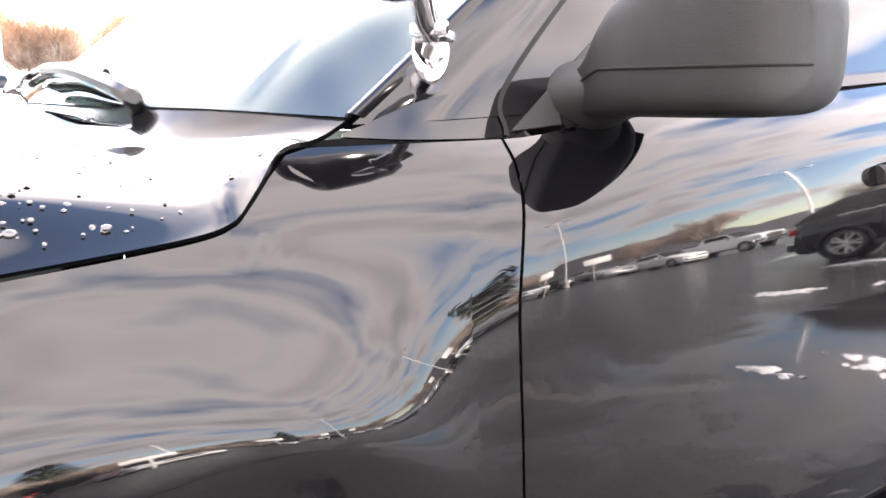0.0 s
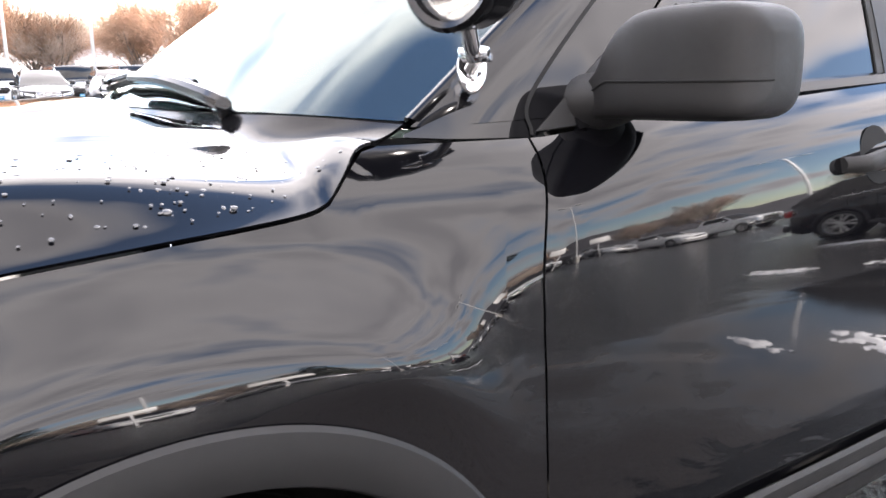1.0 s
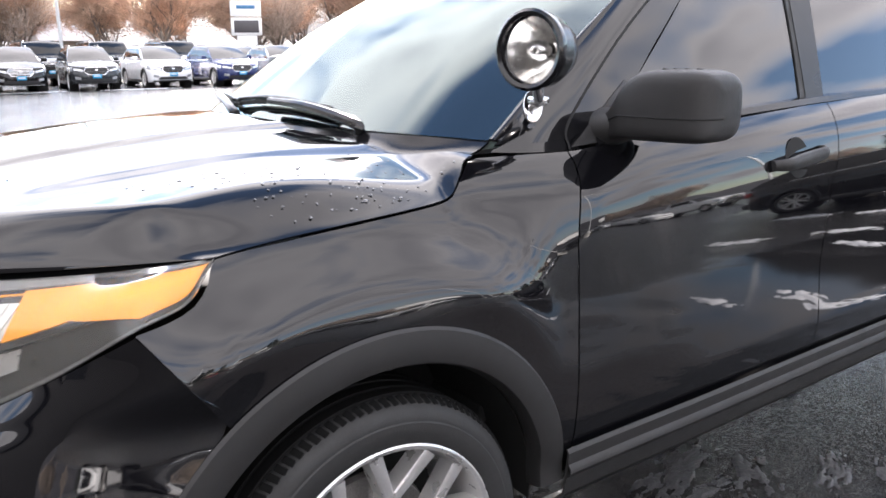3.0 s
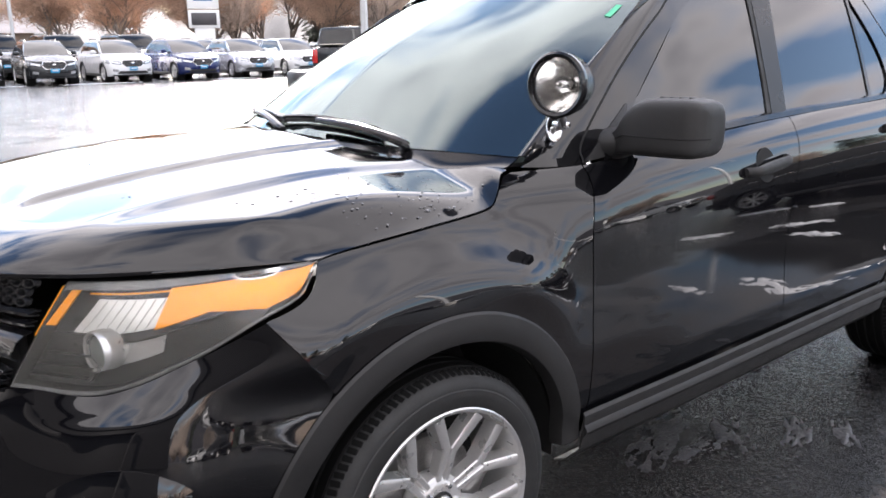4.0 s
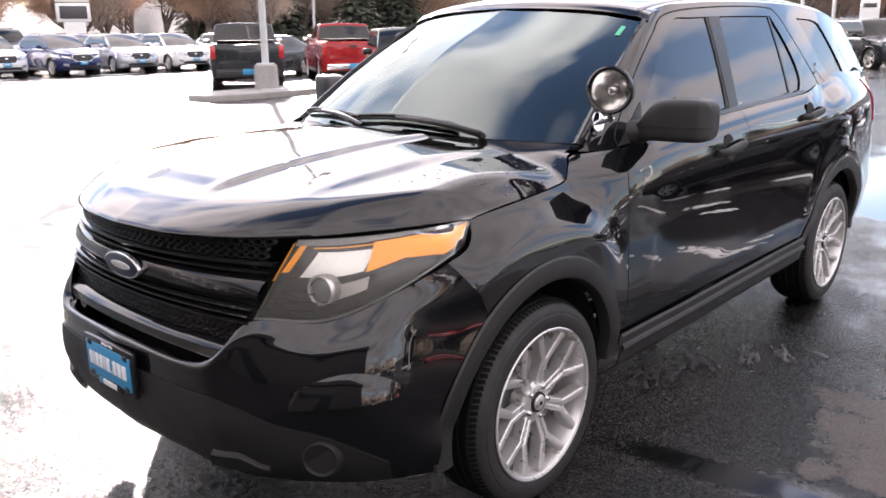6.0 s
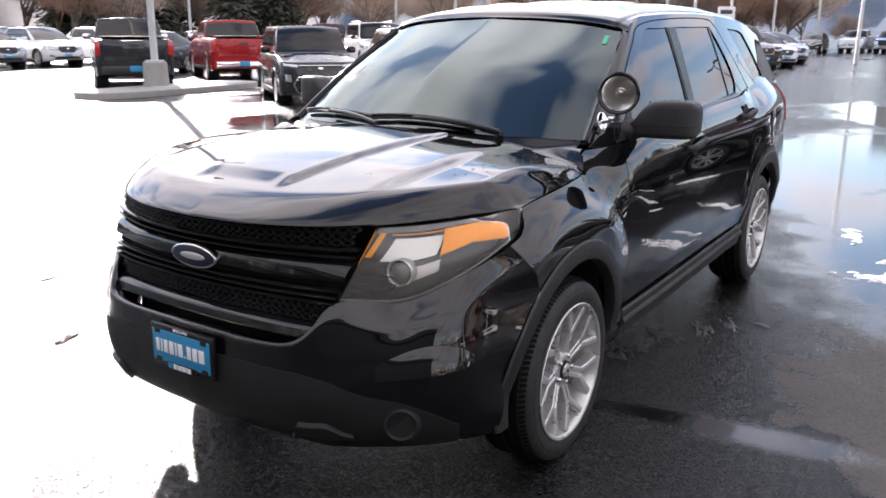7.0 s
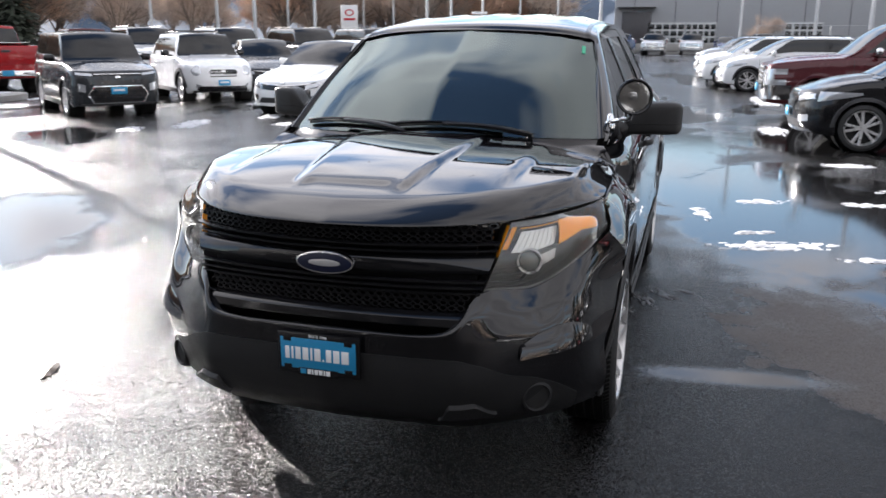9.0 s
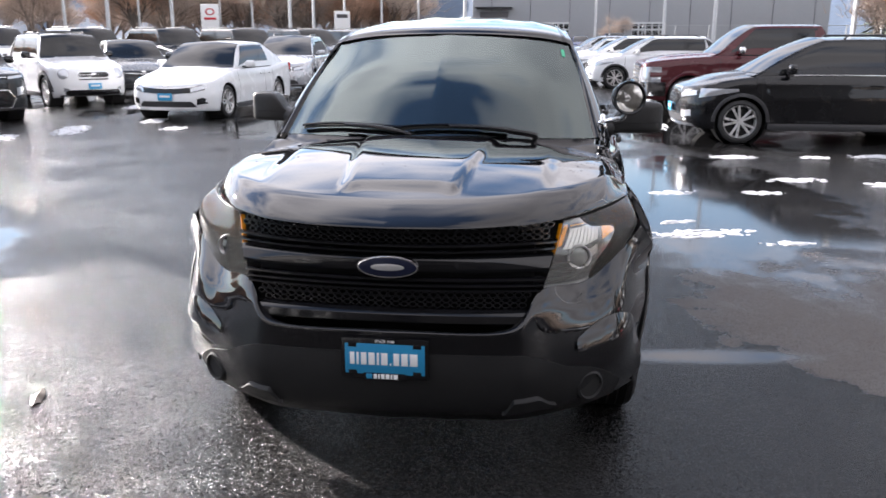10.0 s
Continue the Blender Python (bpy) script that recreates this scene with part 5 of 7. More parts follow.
    def skin(q, g, out=0.0):
        """A point of the left side at the station q and the level g (0 the bottom, 1 the belt)."""
        q, g = np.broadcast_arrays(np.asarray(q, float), np.asarray(g, float))
        full = low + (top_z(q) - low) * g
        z = np.maximum(full, low_z(q))
        lev = np.clip((z - low) / (top_z(q) - low), 0, 1)
        k = np.clip(1 - q / 0.9, 0, 1)
        kr = np.clip(1 - (L - q) / 0.7, 0, 1)
        return np.stack([q + np.interp(lev, G, D) * k - 0.6 * np.interp(lev, G, D) * kr, -(half_width(q) * np.interp(lev, G, F) + out), z], -1)

    rows = []
    for g in G:
        lo = low_z(xs)
        lev = (lo + (top_z(xs) - lo) * g - low) / (top_z(xs) - low)
        rows.append(skin(xs, lev))
    edge = rows[-1]
    crown = (0.055 if not pick else 0.05) * np.clip(xs / 0.5, 0, 1) ** 0.7 * np.clip((L - xs) / 0.4, 0, 1) ** 0.7
    dome = 0.018 * np.clip((xs - 0.1) / 0.5, 0, 1) * (xs < cx + 0.1)
    for a in (0.97, 0.90, 0.78, 0.62, 0.57, 0.3, 0.0):
        r = edge.copy()
        r[:, 1] *= a
        r[:, 2] += crown * (1 - a ** 2.4) + dome * (a < 0.6)
        rows.append(r)
    half = np.array(rows)
    P = np.concatenate([half, (half * np.array([1, -1, 1]))[::-1][1:]])
    b = bmesh.new()
    grid_faces(b, P)
    bmesh.ops.remove_doubles(b, verts=b.verts, dist=0.0005)
    bmesh.ops.recalc_face_normals(b, faces=b.faces)
    part("body", b, mat, car, sharp=38)
    part("underbody", box((L - 0.5, Wd - 0.56, 0.30), (L / 2, 0, low + 0.20), 0.02), DARK, car)

    # cabin
    wt = hw * (0.70 if not boxy else 0.79)
    wb = hw * 0.905
    cab = []
    for t, k in ((cx - 0.04, 0.0), (cx + 0.12, 0.14), (cx + (rx - cx) * 0.5, 0.58), (rx - 0.10, 0.93), (rx + 0.12, 0.985), ((rx + rex) / 2, 1.0), (rex - 0.12, 0.985 if not boxy else 0.995), (rex, 0.95), ((rex + rgx) / 2, 0.55), (rgx, 0.02)):
        zr = bz + (H - bz) * k
        w2 = wb + (wt - wb) * k
        cab.append([(t, -wb * 1.005, bz - 0.05), (t, -(wb + (w2 - wb) * 0.45), bz + (zr - bz) * 0.5), (t, -w2, bz + (zr - bz) * 0.90), (t, -w2 * 0.86, zr - 0.005), (t, 0, zr + 0.030 * min(k * 2, 1)),
                    (t, w2 * 0.86, zr - 0.005), (t, w2, bz + (zr - bz) * 0.90), (t, wb + (w2 - wb) * 0.45, bz + (zr - bz) * 0.5), (t, wb * 1.005, bz - 0.05)])
    C = np.stack([spline(np.array(cab)[:, i], 46) for i in range(9)], 1)
    C = np.stack([spline(C[i], 33) for i in range(46)], 0)          # rounds the cabin's section
    xmid = C[:, 16, 0].copy()
    bow = 0.13 * np.clip(1 - (C[..., 0] - cx) / (rx - cx + 0.5), 0, 1) - 0.10 * np.clip((C[..., 0] - rex + 0.3) / (rgx - rex + 0.3), 0, 1)
    C[..., 0] -= bow * (1 - np.clip(np.abs(C[..., 1]) / wb, 0, 1) ** 2)
    b = bmesh.new()
    grid_faces(b, C)
    bmesh.ops.recalc_face_normals(b, faces=b.faces)
    part("cabin", b, mat, car, sharp=50)
    Co = C + normals(C, (L / 2, 0, 0.7)) * 0.005

    def lay(name, xa, xb, ja, jb, lean=0.0, m=None, lift=0.0):
        """A pane over the cabin from the station xa to xb and from section place ja to jb."""
        t = np.linspace(0, 1, 12)[:, None]
        js = np.linspace(ja, jb, 25)[None] * 4
        xx = xa + (xb - xa) * t + lean * (js - ja * 4) / max((jb - ja) * 4, 1e-6) if jb > ja else xa + (xb - xa) * t + lean * (ja * 4 - js) / ((ja - jb) * 4)
        fi = np.interp(xx, xmid, np.arange(46))
        i = np.minimum(fi.astype(int), 44)
        f = (fi - i)[..., None]
        jj = np.broadcast_to(js, xx.shape)
        j = np.minimum(jj.astype(int), 31)
        g = (jj - j)[..., None]
        Q = Co[i, j] * (1 - f) * (1 - g) + Co[i + 1, j] * f * (1 - g) + Co[i, j + 1] * (1 - f) * g + Co[i + 1, j + 1] * f * g
        Q = Q + lift * np.array([0, -1 if ja < 4 and jb < 4 else 1, 0])
        bm = bmesh.new()
        grid_faces(bm, Q)
        bmesh.ops.recalc_face_normals(bm, faces=bm.faces)
        return part(name, bm, m or DARK_PANE, car)

    lay("windshield", cx + 0.04, rx - 0.02, 2.45, 5.55)
    mid = (rx + min(rex, rx + 2.0)) / 2 + 0.1
    end = rex - 0.10 if pick else rex - 0.02
    for ja, jb in ((0.55, 1.98), (7.45, 6.02)):
        lay("side_glass", cx + 0.28, mid - 0.04, ja, jb, lean=(rx - cx) * 0.62)
        lay("door_pillar", mid - 0.045, mid + 0.045, ja, jb, m=GLOSS_PLASTIC, lift=0.002)
        lay("side_glass", mid + 0.04, end, ja, jb, lean=-0.06)
        if kind in ("crossover", "large_suv", "small_crossover", "boxy_hatchback"):
            lay("quarter_glass", rex + 0.05, rex + (rgx - rex) * 0.36, ja + 0.25, jb, lean=-0.12)
    lay("rear_glass", rex + 0.14 * (rgx - rex), rgx - 0.16 * (rgx - rex), 2.5, 5.5)

    # wheels, wells and lips
    lip = GREY_TRIM if kind in ("crossover", "small_crossover", "boxy_hatchback") else mat
    lip_w = 0.075 if kind == "small_crossover" else 0.035
    for ax in (a1, a2):
        for s in (-1, 1):
            well = lathe(((R + 0.004, s * (hw - 0.02)), (R + 0.004, s * (hw - 0.33)), (0.0, s * (hw - 0.33))), 24, at=(ax, 0, wr))
            part("wheel_well", well, DARK, car)
            q = np.linspace(0.0, math.pi, 25)
            S = []
            for r, o in ((R - 0.012, 0.000), (R - 0.008, 0.010), (R + lip_w, 0.012), (R + lip_w + 0.010, 0.002)):
                X, Z = ax + r * np.cos(q), np.maximum(wr + r * np.sin(q), low + 0.01)
                lev = np.clip((Z - low) / (top_z(X) - low), 0, 1)
                S.append(np.stack([X, -(half_width(X) * np.interp(lev, G, F) + o), Z], -1))
            S = np.array(S) * np.array([1, -s, 1])
            bm = bmesh.new()
            grid_faces(bm, S)
            bmesh.ops.recalc_face_normals(bm, faces=bm.faces)
            part("arch_lip", bm, lip, car)
            parked_wheel(car, ax, s * (hw - 0.135), wr, s, ALLOY)

    # front
    def nose_x(yv, zv):
        g = np.clip((zv - low) / (nz - 0.03 - low), 0, 1)
        f = np.clip(np.abs(yv) / (hw * 0.965 * np.interp(g, G, F)), 0, 0.995)
        q = xf * (1 - (1 - f ** n_f) ** (1 / n_f))
        return q + np.interp(g, G, D) * np.clip(1 - q / 0.9, 0, 1)

    def front_patch(name, y0, y1, z0, z1, m, out=0.006, shape=(1.0, 1.0, 1.0), skew=0.0, parent=None, bend=0.0, lab=""):
        """A panel on the nose; shape scales its width at the bottom, middle and top."""
        t, v = np.linspace(0, 1, 16)[None], np.linspace(0, 1, 7)[:, None]
        k = np.interp(v, (0, 0.5, 1), shape)
        yc = (y0 + y1) / 2 if y0 * y1 < 0 else y0
        yy = yc + (y0 + (y1 - y0) * t - yc) * k
        zz = z0 + (z1 - z0) * v + skew * t + bend * (yy / hw) ** 2
        Q = np.stack([nose_x(yy, zz) - out, yy, zz], -1)
        return part(name, sheet(Q, 0.02), m, parent or car, lab)

    gz = nz - 0.19
    hexa = (0.70, 1.0, 0.86)
    chrome_face = pick and paint in ("maroon", "white", "silver")
    if kind in ("crossover", "large_suv"):
        gr = front_patch("grille", -0.44, 0.44, gz - 0.15, gz + 0.13, CHROME, 0.010, hexa, lab="chrome-framed dark grille")
        front_patch("grille_mesh", -0.42, 0.42, gz - 0.135, gz + 0.115, GLOSS_PLASTIC, 0.014, hexa, parent=gr)
        for k in range(4):
            front_patch("grille_bar", -0.39 + 0.02 * abs(k - 1.5), 0.39 - 0.02 * abs(k - 1.5), gz - 0.085 + k * 0.05, gz - 0.072 + k * 0.05, CHROME if paint == "black" else GREY_TRIM, 0.020, parent=gr)
        lamps, fog = (0.47, 0.93, gz + 0.0, 0.11, 0.07), (0.60, 0.80, low + 0.22, 0.10)
    elif kind == "sedan":
        gr = front_patch("grille", -0.62, 0.62, gz - 0.055, gz + 0.045, GLOSS_PLASTIC, 0.008, (0.82, 0.97, 1.0), bend=0.10, lab="slim black grille")
        front_patch("grille_trim", -0.60, 0.60, gz + 0.046, gz + 0.058, CHROME, 0.010, parent=gr, bend=0.10)
        lamps, fog = (0.50, 0.95, gz + 0.015, 0.115, 0.10), (0.66, 0.91, low + 0.20, 0.11)
    elif pick:
        gr = front_patch("grille", -0.62, 0.62, nz - 0.50, nz - 0.08, CHROME if chrome_face else GLOSS_PLASTIC, 0.020, (0.92, 1.0, 0.98), lab="tall barred grille")
        for k in range(4):
            front_patch("grille_slot", -0.56, 0.56, nz - 0.455 + k * 0.092, nz - 0.405 + k * 0.092, DARK, 0.026, parent=gr)
        lamps, fog = (0.64, 0.93, nz - 0.30, 0.30, 0.0), (0.60, 0.78, low + 0.16, 0.08)
    elif kind == "boxy_hatchback":
        gr = front_patch("grille", -0.46, 0.46, gz + 0.045, gz + 0.085, GLOSS_PLASTIC, 0.006, lab="narrow upper grille with a bright line")
        front_patch("bright_line", -0.46, 0.46, gz + 0.078, gz + 0.090, CHROME, 0.010, parent=gr)
        mouth = front_patch("lower_mouth", -0.60, 0.60, low + 0.08, low + 0.43, CHROME, 0.014, (0.84, 1.0, 0.80), lab="wide black mouth in a chrome surround")
        front_patch("mouth_mesh", -0.575, 0.575, low + 0.095, low + 0.415, GLOSS_PLASTIC, 0.019, (0.83, 1.0, 0.79), parent=mouth)
        lamps, fog = (0.50, 0.90, gz + 0.07, 0.07, 0.03), (0.70, 0.84, low + 0.38, 0.15)
    else:
        gr = front_patch("grille", -0.38, 0.38, gz - 0.06, gz + 0.075, CHROME, 0.008, (0.88, 1.0, 0.84), lab="chrome-framed six-sided grille")
        front_patch("grille_mesh", -0.36, 0.36, gz - 0.048, gz + 0.063, GLOSS_PLASTIC, 0.013, (0.88, 1.0, 0.84), parent=gr)
        front_patch("grille_bar", -0.33, 0.33, gz + 0.0, gz + 0.012, CHROME, 0.018, parent=gr)
        lamps, fog = None, (0.62, 0.74, low + 0.17, 0.09)
    front_patch("badge", -0.06, 0.06, gz + 0.0 if not kind == "sedan" else nz - 0.10, (gz if kind != "sedan" else nz - 0.10) + 0.045, CHROME, 0.024, (0.6, 1.0, 0.6))
    for s in (-1, 1):
        if lamps is None:
            rl = lathe(((0.0, 0.03), (0.09, 0.026), (0.115, 0.015), (0.122, 0.012), (0.130, 0.0), (0.14, -0.06)), 28, "z")
            yv = s * hw * 0.70
            rl.transform(Matrix.Translation((float(nose_x(np.array(yv), np.array(gz + 0.03))) + 0.02, yv, gz + 0.035)) @ Vector((-0.88, s * 0.38, 0.28)).to_track_quat("Z", "Y").to_matrix().to_4x4())
            bmesh.ops.recalc_face_normals(rl, faces=rl.faces)
            part("headlamp", rl, LAMP_CLEAR, car, "round headlamp")
        else:
            u0, u1, lz, lh, sk = lamps
            hl = front_patch("headlamp", s * hw * u0, s * hw * u1, lz - lh / 2, lz + lh / 2, GLOSS_PLASTIC if kind != "pickup_truck" else LAMP_CLEAR, 0.007, skew=sk, lab="dark-rimmed headlamp")
            front_patch("lamp_glass", s * hw * (u0 + 0.04), s * hw * (u1 - 0.03), lz - lh * 0.34, lz + lh * 0.36, LAMP_CLEAR, 0.012, skew=sk, parent=hl)
        u0, u1, lz, lh = fog
        front_patch("fog_lamp", s * hw * u0, s * hw * u1, lz - lh / 2, lz + lh / 2, LAMP_CLEAR if kind != "sedan" else GLOSS_PLASTIC, 0.006, shape=(1.0, 0.85, 0.45) if kind == "sedan" else (1.0, 1.0, 1.0), skew=0.03)
    def side_patch(name, q0, q1, z0, z1, m, out=0.006, skew=0.0, thin=0.0, parent=None, s=1):
        """A panel on the flank; skew lifts its rear end, thin narrows it."""
        t, v = np.linspace(0, 1, 12)[None], np.linspace(0, 1, 5)[:, None]
        qq = q0 + (q1 - q0) * t + 0 * v
        zz = (z0 + z1) / 2 + (z1 - z0) * (v - 0.5) * (1 - thin * t) + skew * t
        Q = skin(qq, (zz - low) / (top_z(qq) - low), out) * np.array([1, -s, 1])
        return part(name, sheet(Q, 0.01), m, parent or car)

    for s in (-1, 1):
        if pick:
            wrap = side_patch("headlamp", 0.035, 0.40, nz - 0.46, nz - 0.13, LAMP_CLEAR, 0.008, s=s)
            side_patch("lamp_notch", 0.17, 0.405, nz - 0.33, nz - 0.24, mat, 0.018, parent=wrap, s=s)
            side_patch("bumper", 0.03, 0.50, low + 0.10, low + 0.38, CHROME if paint != "grey" else GREY_TRIM, 0.035, s=s)
        elif kind in ("crossover", "large_suv"):
            side_patch("headlamp", 0.26, 0.86, gz - 0.02, gz + 0.13, LAMP_CLEAR, 0.008, 0.05, 0.75, s=s)
    if kind not in ("boxy_hatchback", "small_crossover"):
        front_patch("lower_grille", -0.60, 0.60, low + 0.10, low + 0.21, GREY_TRIM, 0.006, (1.0, 0.95, 0.84))
    front_patch("bumper_lip", -hw * 0.90, hw * 0.90, low + 0.03, low + 0.075, CHROME if kind == "crossover" and paint == "black" else (mat if kind == "sedan" else GREY_TRIM), 0.012)
    if pick:
        front_patch("bumper", -hw * 0.975, hw * 0.975, low + 0.10, low + 0.38, CHROME if paint != "grey" else GREY_TRIM, 0.07)
    if plate:
        pz = low + {"boxy_hatchback": 0.33, "small_crossover": 0.27}.get(kind, 0.30)
        px = float(nose_x(np.array(0.0), np.array(pz))) - (0.03 if not pick else 0.085)
        part("plate", box((0.01, 0.31, 0.14), (px, 0, pz), 0.003), PLATE_BLUE, car, "blue dealer plate")
        part("plate_bar", box((0.004, 0.22, 0.04), (px - 0.0065, 0, pz + 0.01), 0.001), WHITE_PAINT, car)
    # tail
    tz = dz - 0.14 if not pick else dz - 0.22
    for s in (-1, 1):
        part("tail_lamp", box((0.14, 0.14, 0.18 if not pick else 0.36), (L - (0.13 if not pick else 0.075), s * (hw * 0.85 if not pick else hw * 0.90), tz), 0.025), RED_LENS, car)
    part("rear_bumper", box((0.12, Wd * 0.84, 0.18), (L - 0.03, 0, low + 0.22), 0.03), CHROME if pick and paint == "red" else GREY_TRIM, car)
    part("plate", box((0.01, 0.31, 0.15), (L + (0.037 if pick else 0.012), 0, low + (0.24 if pick else 0.55)), 0.003), PLATE_BLUE if pick else GREY_TRIM, car)
    if pick:
        part("tailgate", box((0.03, Wd * 0.76, 0.50), (L - 0.003, 0, dz - 0.27), 0.012), mat, car)
        part("gate_handle", box((0.02, 0.24, 0.06), (L + 0.015, 0, dz - 0.14), 0.008), GREY_TRIM, car)
        part("bed_liner", box((L - rex - 0.24, Wd * 0.78, 0.02), ((rex + L) / 2 + 0.05, 0, dz + 0.075), 0.004), DARK, car)
    # sides: mirrors, handles, door gaps, sill
    last = min(rex, a2 - 0.12) if not pick else rex
    for s in (-1, 1):
        part("side_mirror", box((0.13, 0.21, 0.15), (cx + 0.48, s * (hw + 0.09), bz + 0.10), 0.05, seg=3), (mat if kind in ("sedan", "crossover") else GLOSS_PLASTIC) if not pick else CHROME, car)
        part("mirror_foot", box((0.06, 0.14, 0.04), (cx + 0.48, s * (hw - 0.03), bz + 0.04), 0.015), GREY_TRIM, car)
        for gx in (cx + 0.10, mid, last):
            g = np.linspace(0.10, 0.985, 14)
            Q = np.stack([skin(np.full(14, gx + o), g, 0.0025) for o in (-0.005, 0.005)]) * np.array([1, -s, 1])
            bm = bmesh.new()
            grid_faces(bm, Q)
            bmesh.ops.recalc_face_normals(bm, faces=bm.faces)
            part("door_gap", bm, DARK, car)
        for gx in (mid - 0.16, last - 0.16):
            p = skin(np.array(gx), np.array(0.83))
            part("door_handle", box((0.20, 0.035, 0.032), (gx, -s * (float(p[1]) - 0.008), float(p[2])), 0.012), CHROME if pick else mat, car)
        part("sill", box((a2 - a1 - 2 * R - 0.04, 0.03, 0.11), ((a1 + a2) / 2, s * (hw * 0.972), low + 0.05), 0.012), GREY_TRIM, car)
        part("belt_line", box((rex - cx - 0.5, 0.012, 0.018), ((rex + cx) / 2 + 0.25, s * (wb + 0.014), bz + 0.006), 0.003), CHROME if kind == "crossover" else GREY_TRIM, car)
        if kind in ("crossover", "small_crossover", "large_suv"):
            part("roof_rail", tube([(rx + 0.25, s * wt * 0.84, H - 0.03), (rx + 0.32, s * wt * 0.84, H + 0.045), (rex - 0.3, s * wt * 0.84, H + 0.045), (rex - 0.2, s * wt * 0.84, H - 0.02)], 0.018, 8), GREY_TRIM, car)
    if kind == "small_crossover":
        mouth = front_patch("lower_mouth", -0.66, 0.66, low + 0.045, low + 0.19, CHROME, 0.014, (0.92, 1.0, 0.90), lab="black mouth in a thin bright surround")
        front_patch("mouth_mesh", -0.645, 0.645, low + 0.055, low + 0.18, GLOSS_PLASTIC, 0.019, (0.92, 1.0, 0.90), parent=mouth)
        front_patch("upper_slot", -0.34, 0.34, gz - 0.115, gz - 0.090, GLOSS_PLASTIC, 0.010)
        for q in (rx + 0.5, rex - 0.5):
            part("cross_bar", tube([(q, -wt * 0.95, H + 0.07), (q, wt * 0.95, H + 0.07)], 0.022, 8), GREY_TRIM, car)
    return car


DARK_PANE = material("car_window", (0.008, 0.009, 0.0095), 0.03, vary=0.3, scale=2, spec=0.6)

# the row that faces the lot, across the lane
for k, (x, paint, kind) in enumerate(((-0.6, "silver", "crossover"), (2.1, "black", "large_suv"), (4.9, "black", "crossover"), (7.6, "grey", "crossover"), (10.4, "white", "crossover"), (13.1, "navy", "crossover"), (15.9, "silver", "crossover"), (18.6, "white", "crossover"), (21.6, "white", "crossover"))):
    parked_car(kind, paint, x, 33.2 + 0.25 * math.sin(k * 2.1), 268 + 3 * math.sin(k * 1.7), "row across the lane")
for x, paint, kind in ((0.5, "white", "crossover"), (4.0, "white", "large_suv"), (7.3, "black", "large_suv"), (10.2, "grey", "large_suv"), (13.6, "black", "large_suv"), (17.5, "white", "crossover"), (21.0, "silver", "crossover")):
    parked_car(kind, paint, x, 40.5, 270, "back row")
# trucks and cars ahead
parked_car("pickup_truck", "grey", 12.8, 19.2, 57, "pickups seen from behind", "dark grey pickup truck seen from behind beside a light pole")
parked_car("pickup_truck", "red", 17.0, 19.6, 57, "pickups seen from behind", "bright red pickup truck parked with its tailgate outward")
parked_car("pickup_truck", "maroon", 28.5, 25.5, 57, "pickups seen from behind")
parked_car("sedan", "grey", 17.2, 24.2, 200, "middle row")
parked_car("crossover", "maroon", 21.5, 25.0, 235, "middle row")
parked_car("sedan", "black", 24.8, 30.0, 235, "middle row")
parked_car("boxy_hatchback", "grey", 12.2, 11.7, 232, "vehicles beside the kerb", "dark grey boxy hatchback with a blue front plate")
parked_car("small_crossover", "white", 16.5, 11.75, 229, "vehicles beside the kerb", "white small crossover with round lamps and roof bars")
parked_car("sedan", "grey", 19.9, 11.7, 215, "vehicles beside the kerb", "dark grey hatchback sedan behind a white crossover")
parked_car("sedan", "white", 14.4, 6.8, 177, "vehicles beside the kerb", "white four-door sedan with a black grille on wet asphalt")
parked_car("crossover", "silver", 21.3, 7.2, 186, "vehicles beside the kerb")
for x, y, paint, kind in ((25.5, 20.0, "white", "large_suv"), (27.5, 17.4, "white", "large_suv"), (29.5, 14.9, "black", "large_suv"), (31.3, 12.5, "black", "large_suv"), (33.3, 10.2, "black", "large_suv"), (35.5, 8.0, "grey", "large_suv"), (40.5, 8.0, "white", "crossover"), (46.0, 8.5, "silver", "crossover")):
    parked_car(kind, paint, x, y, 230, "far row beside the sign")
# the row on the driver's side of the lot
parked_car("crossover", "black", 10.75, -4.95, 91, "row across the puddles", "black crossover with chrome trim and silver wheels beside melting snow")
parked_car("pickup_truck", "maroon", 15.15, -5.35, 90, "row across the puddles", "dark maroon pickup truck with a chrome grille")
for x, paint, kind in ((24.6, "white", "crossover"), (27.6, "white", "crossover"), (36.5, "white", "sedan"), (42.5, "silver", "crossover"), (49.0, "white", "sedan")):
    parked_car(kind, paint, x, -4.1 if x < 27 else -3.5, 90, "row across the puddles")
# the far row in front of the workshop
for k, (y, paint, kind) in enumerate(((20.5, "grey", "sedan"), (17.6, "white", "sedan"), (14.6, "white", "sedan"), (11.6, "black", "crossover"), (8.4, "silver", "pickup_truck"), (5.6, "blue", "pickup_truck"), (2.6, "silver", "pickup_truck"), (-0.6, "silver", "pickup_truck"), (-3.6, "navy", "crossover"), (-6.6, "navy", "pickup_truck"), (-10.0, "grey", "crossover"), (-14.0, "white", "crossover"), (-18.0, "silver", "sedan"))):
    parked_car(kind, paint, 76.5 + 0.8 * math.sin(k * 1.9), y, 180 + 3 * math.sin(k), "row before the workshop", plate=False)
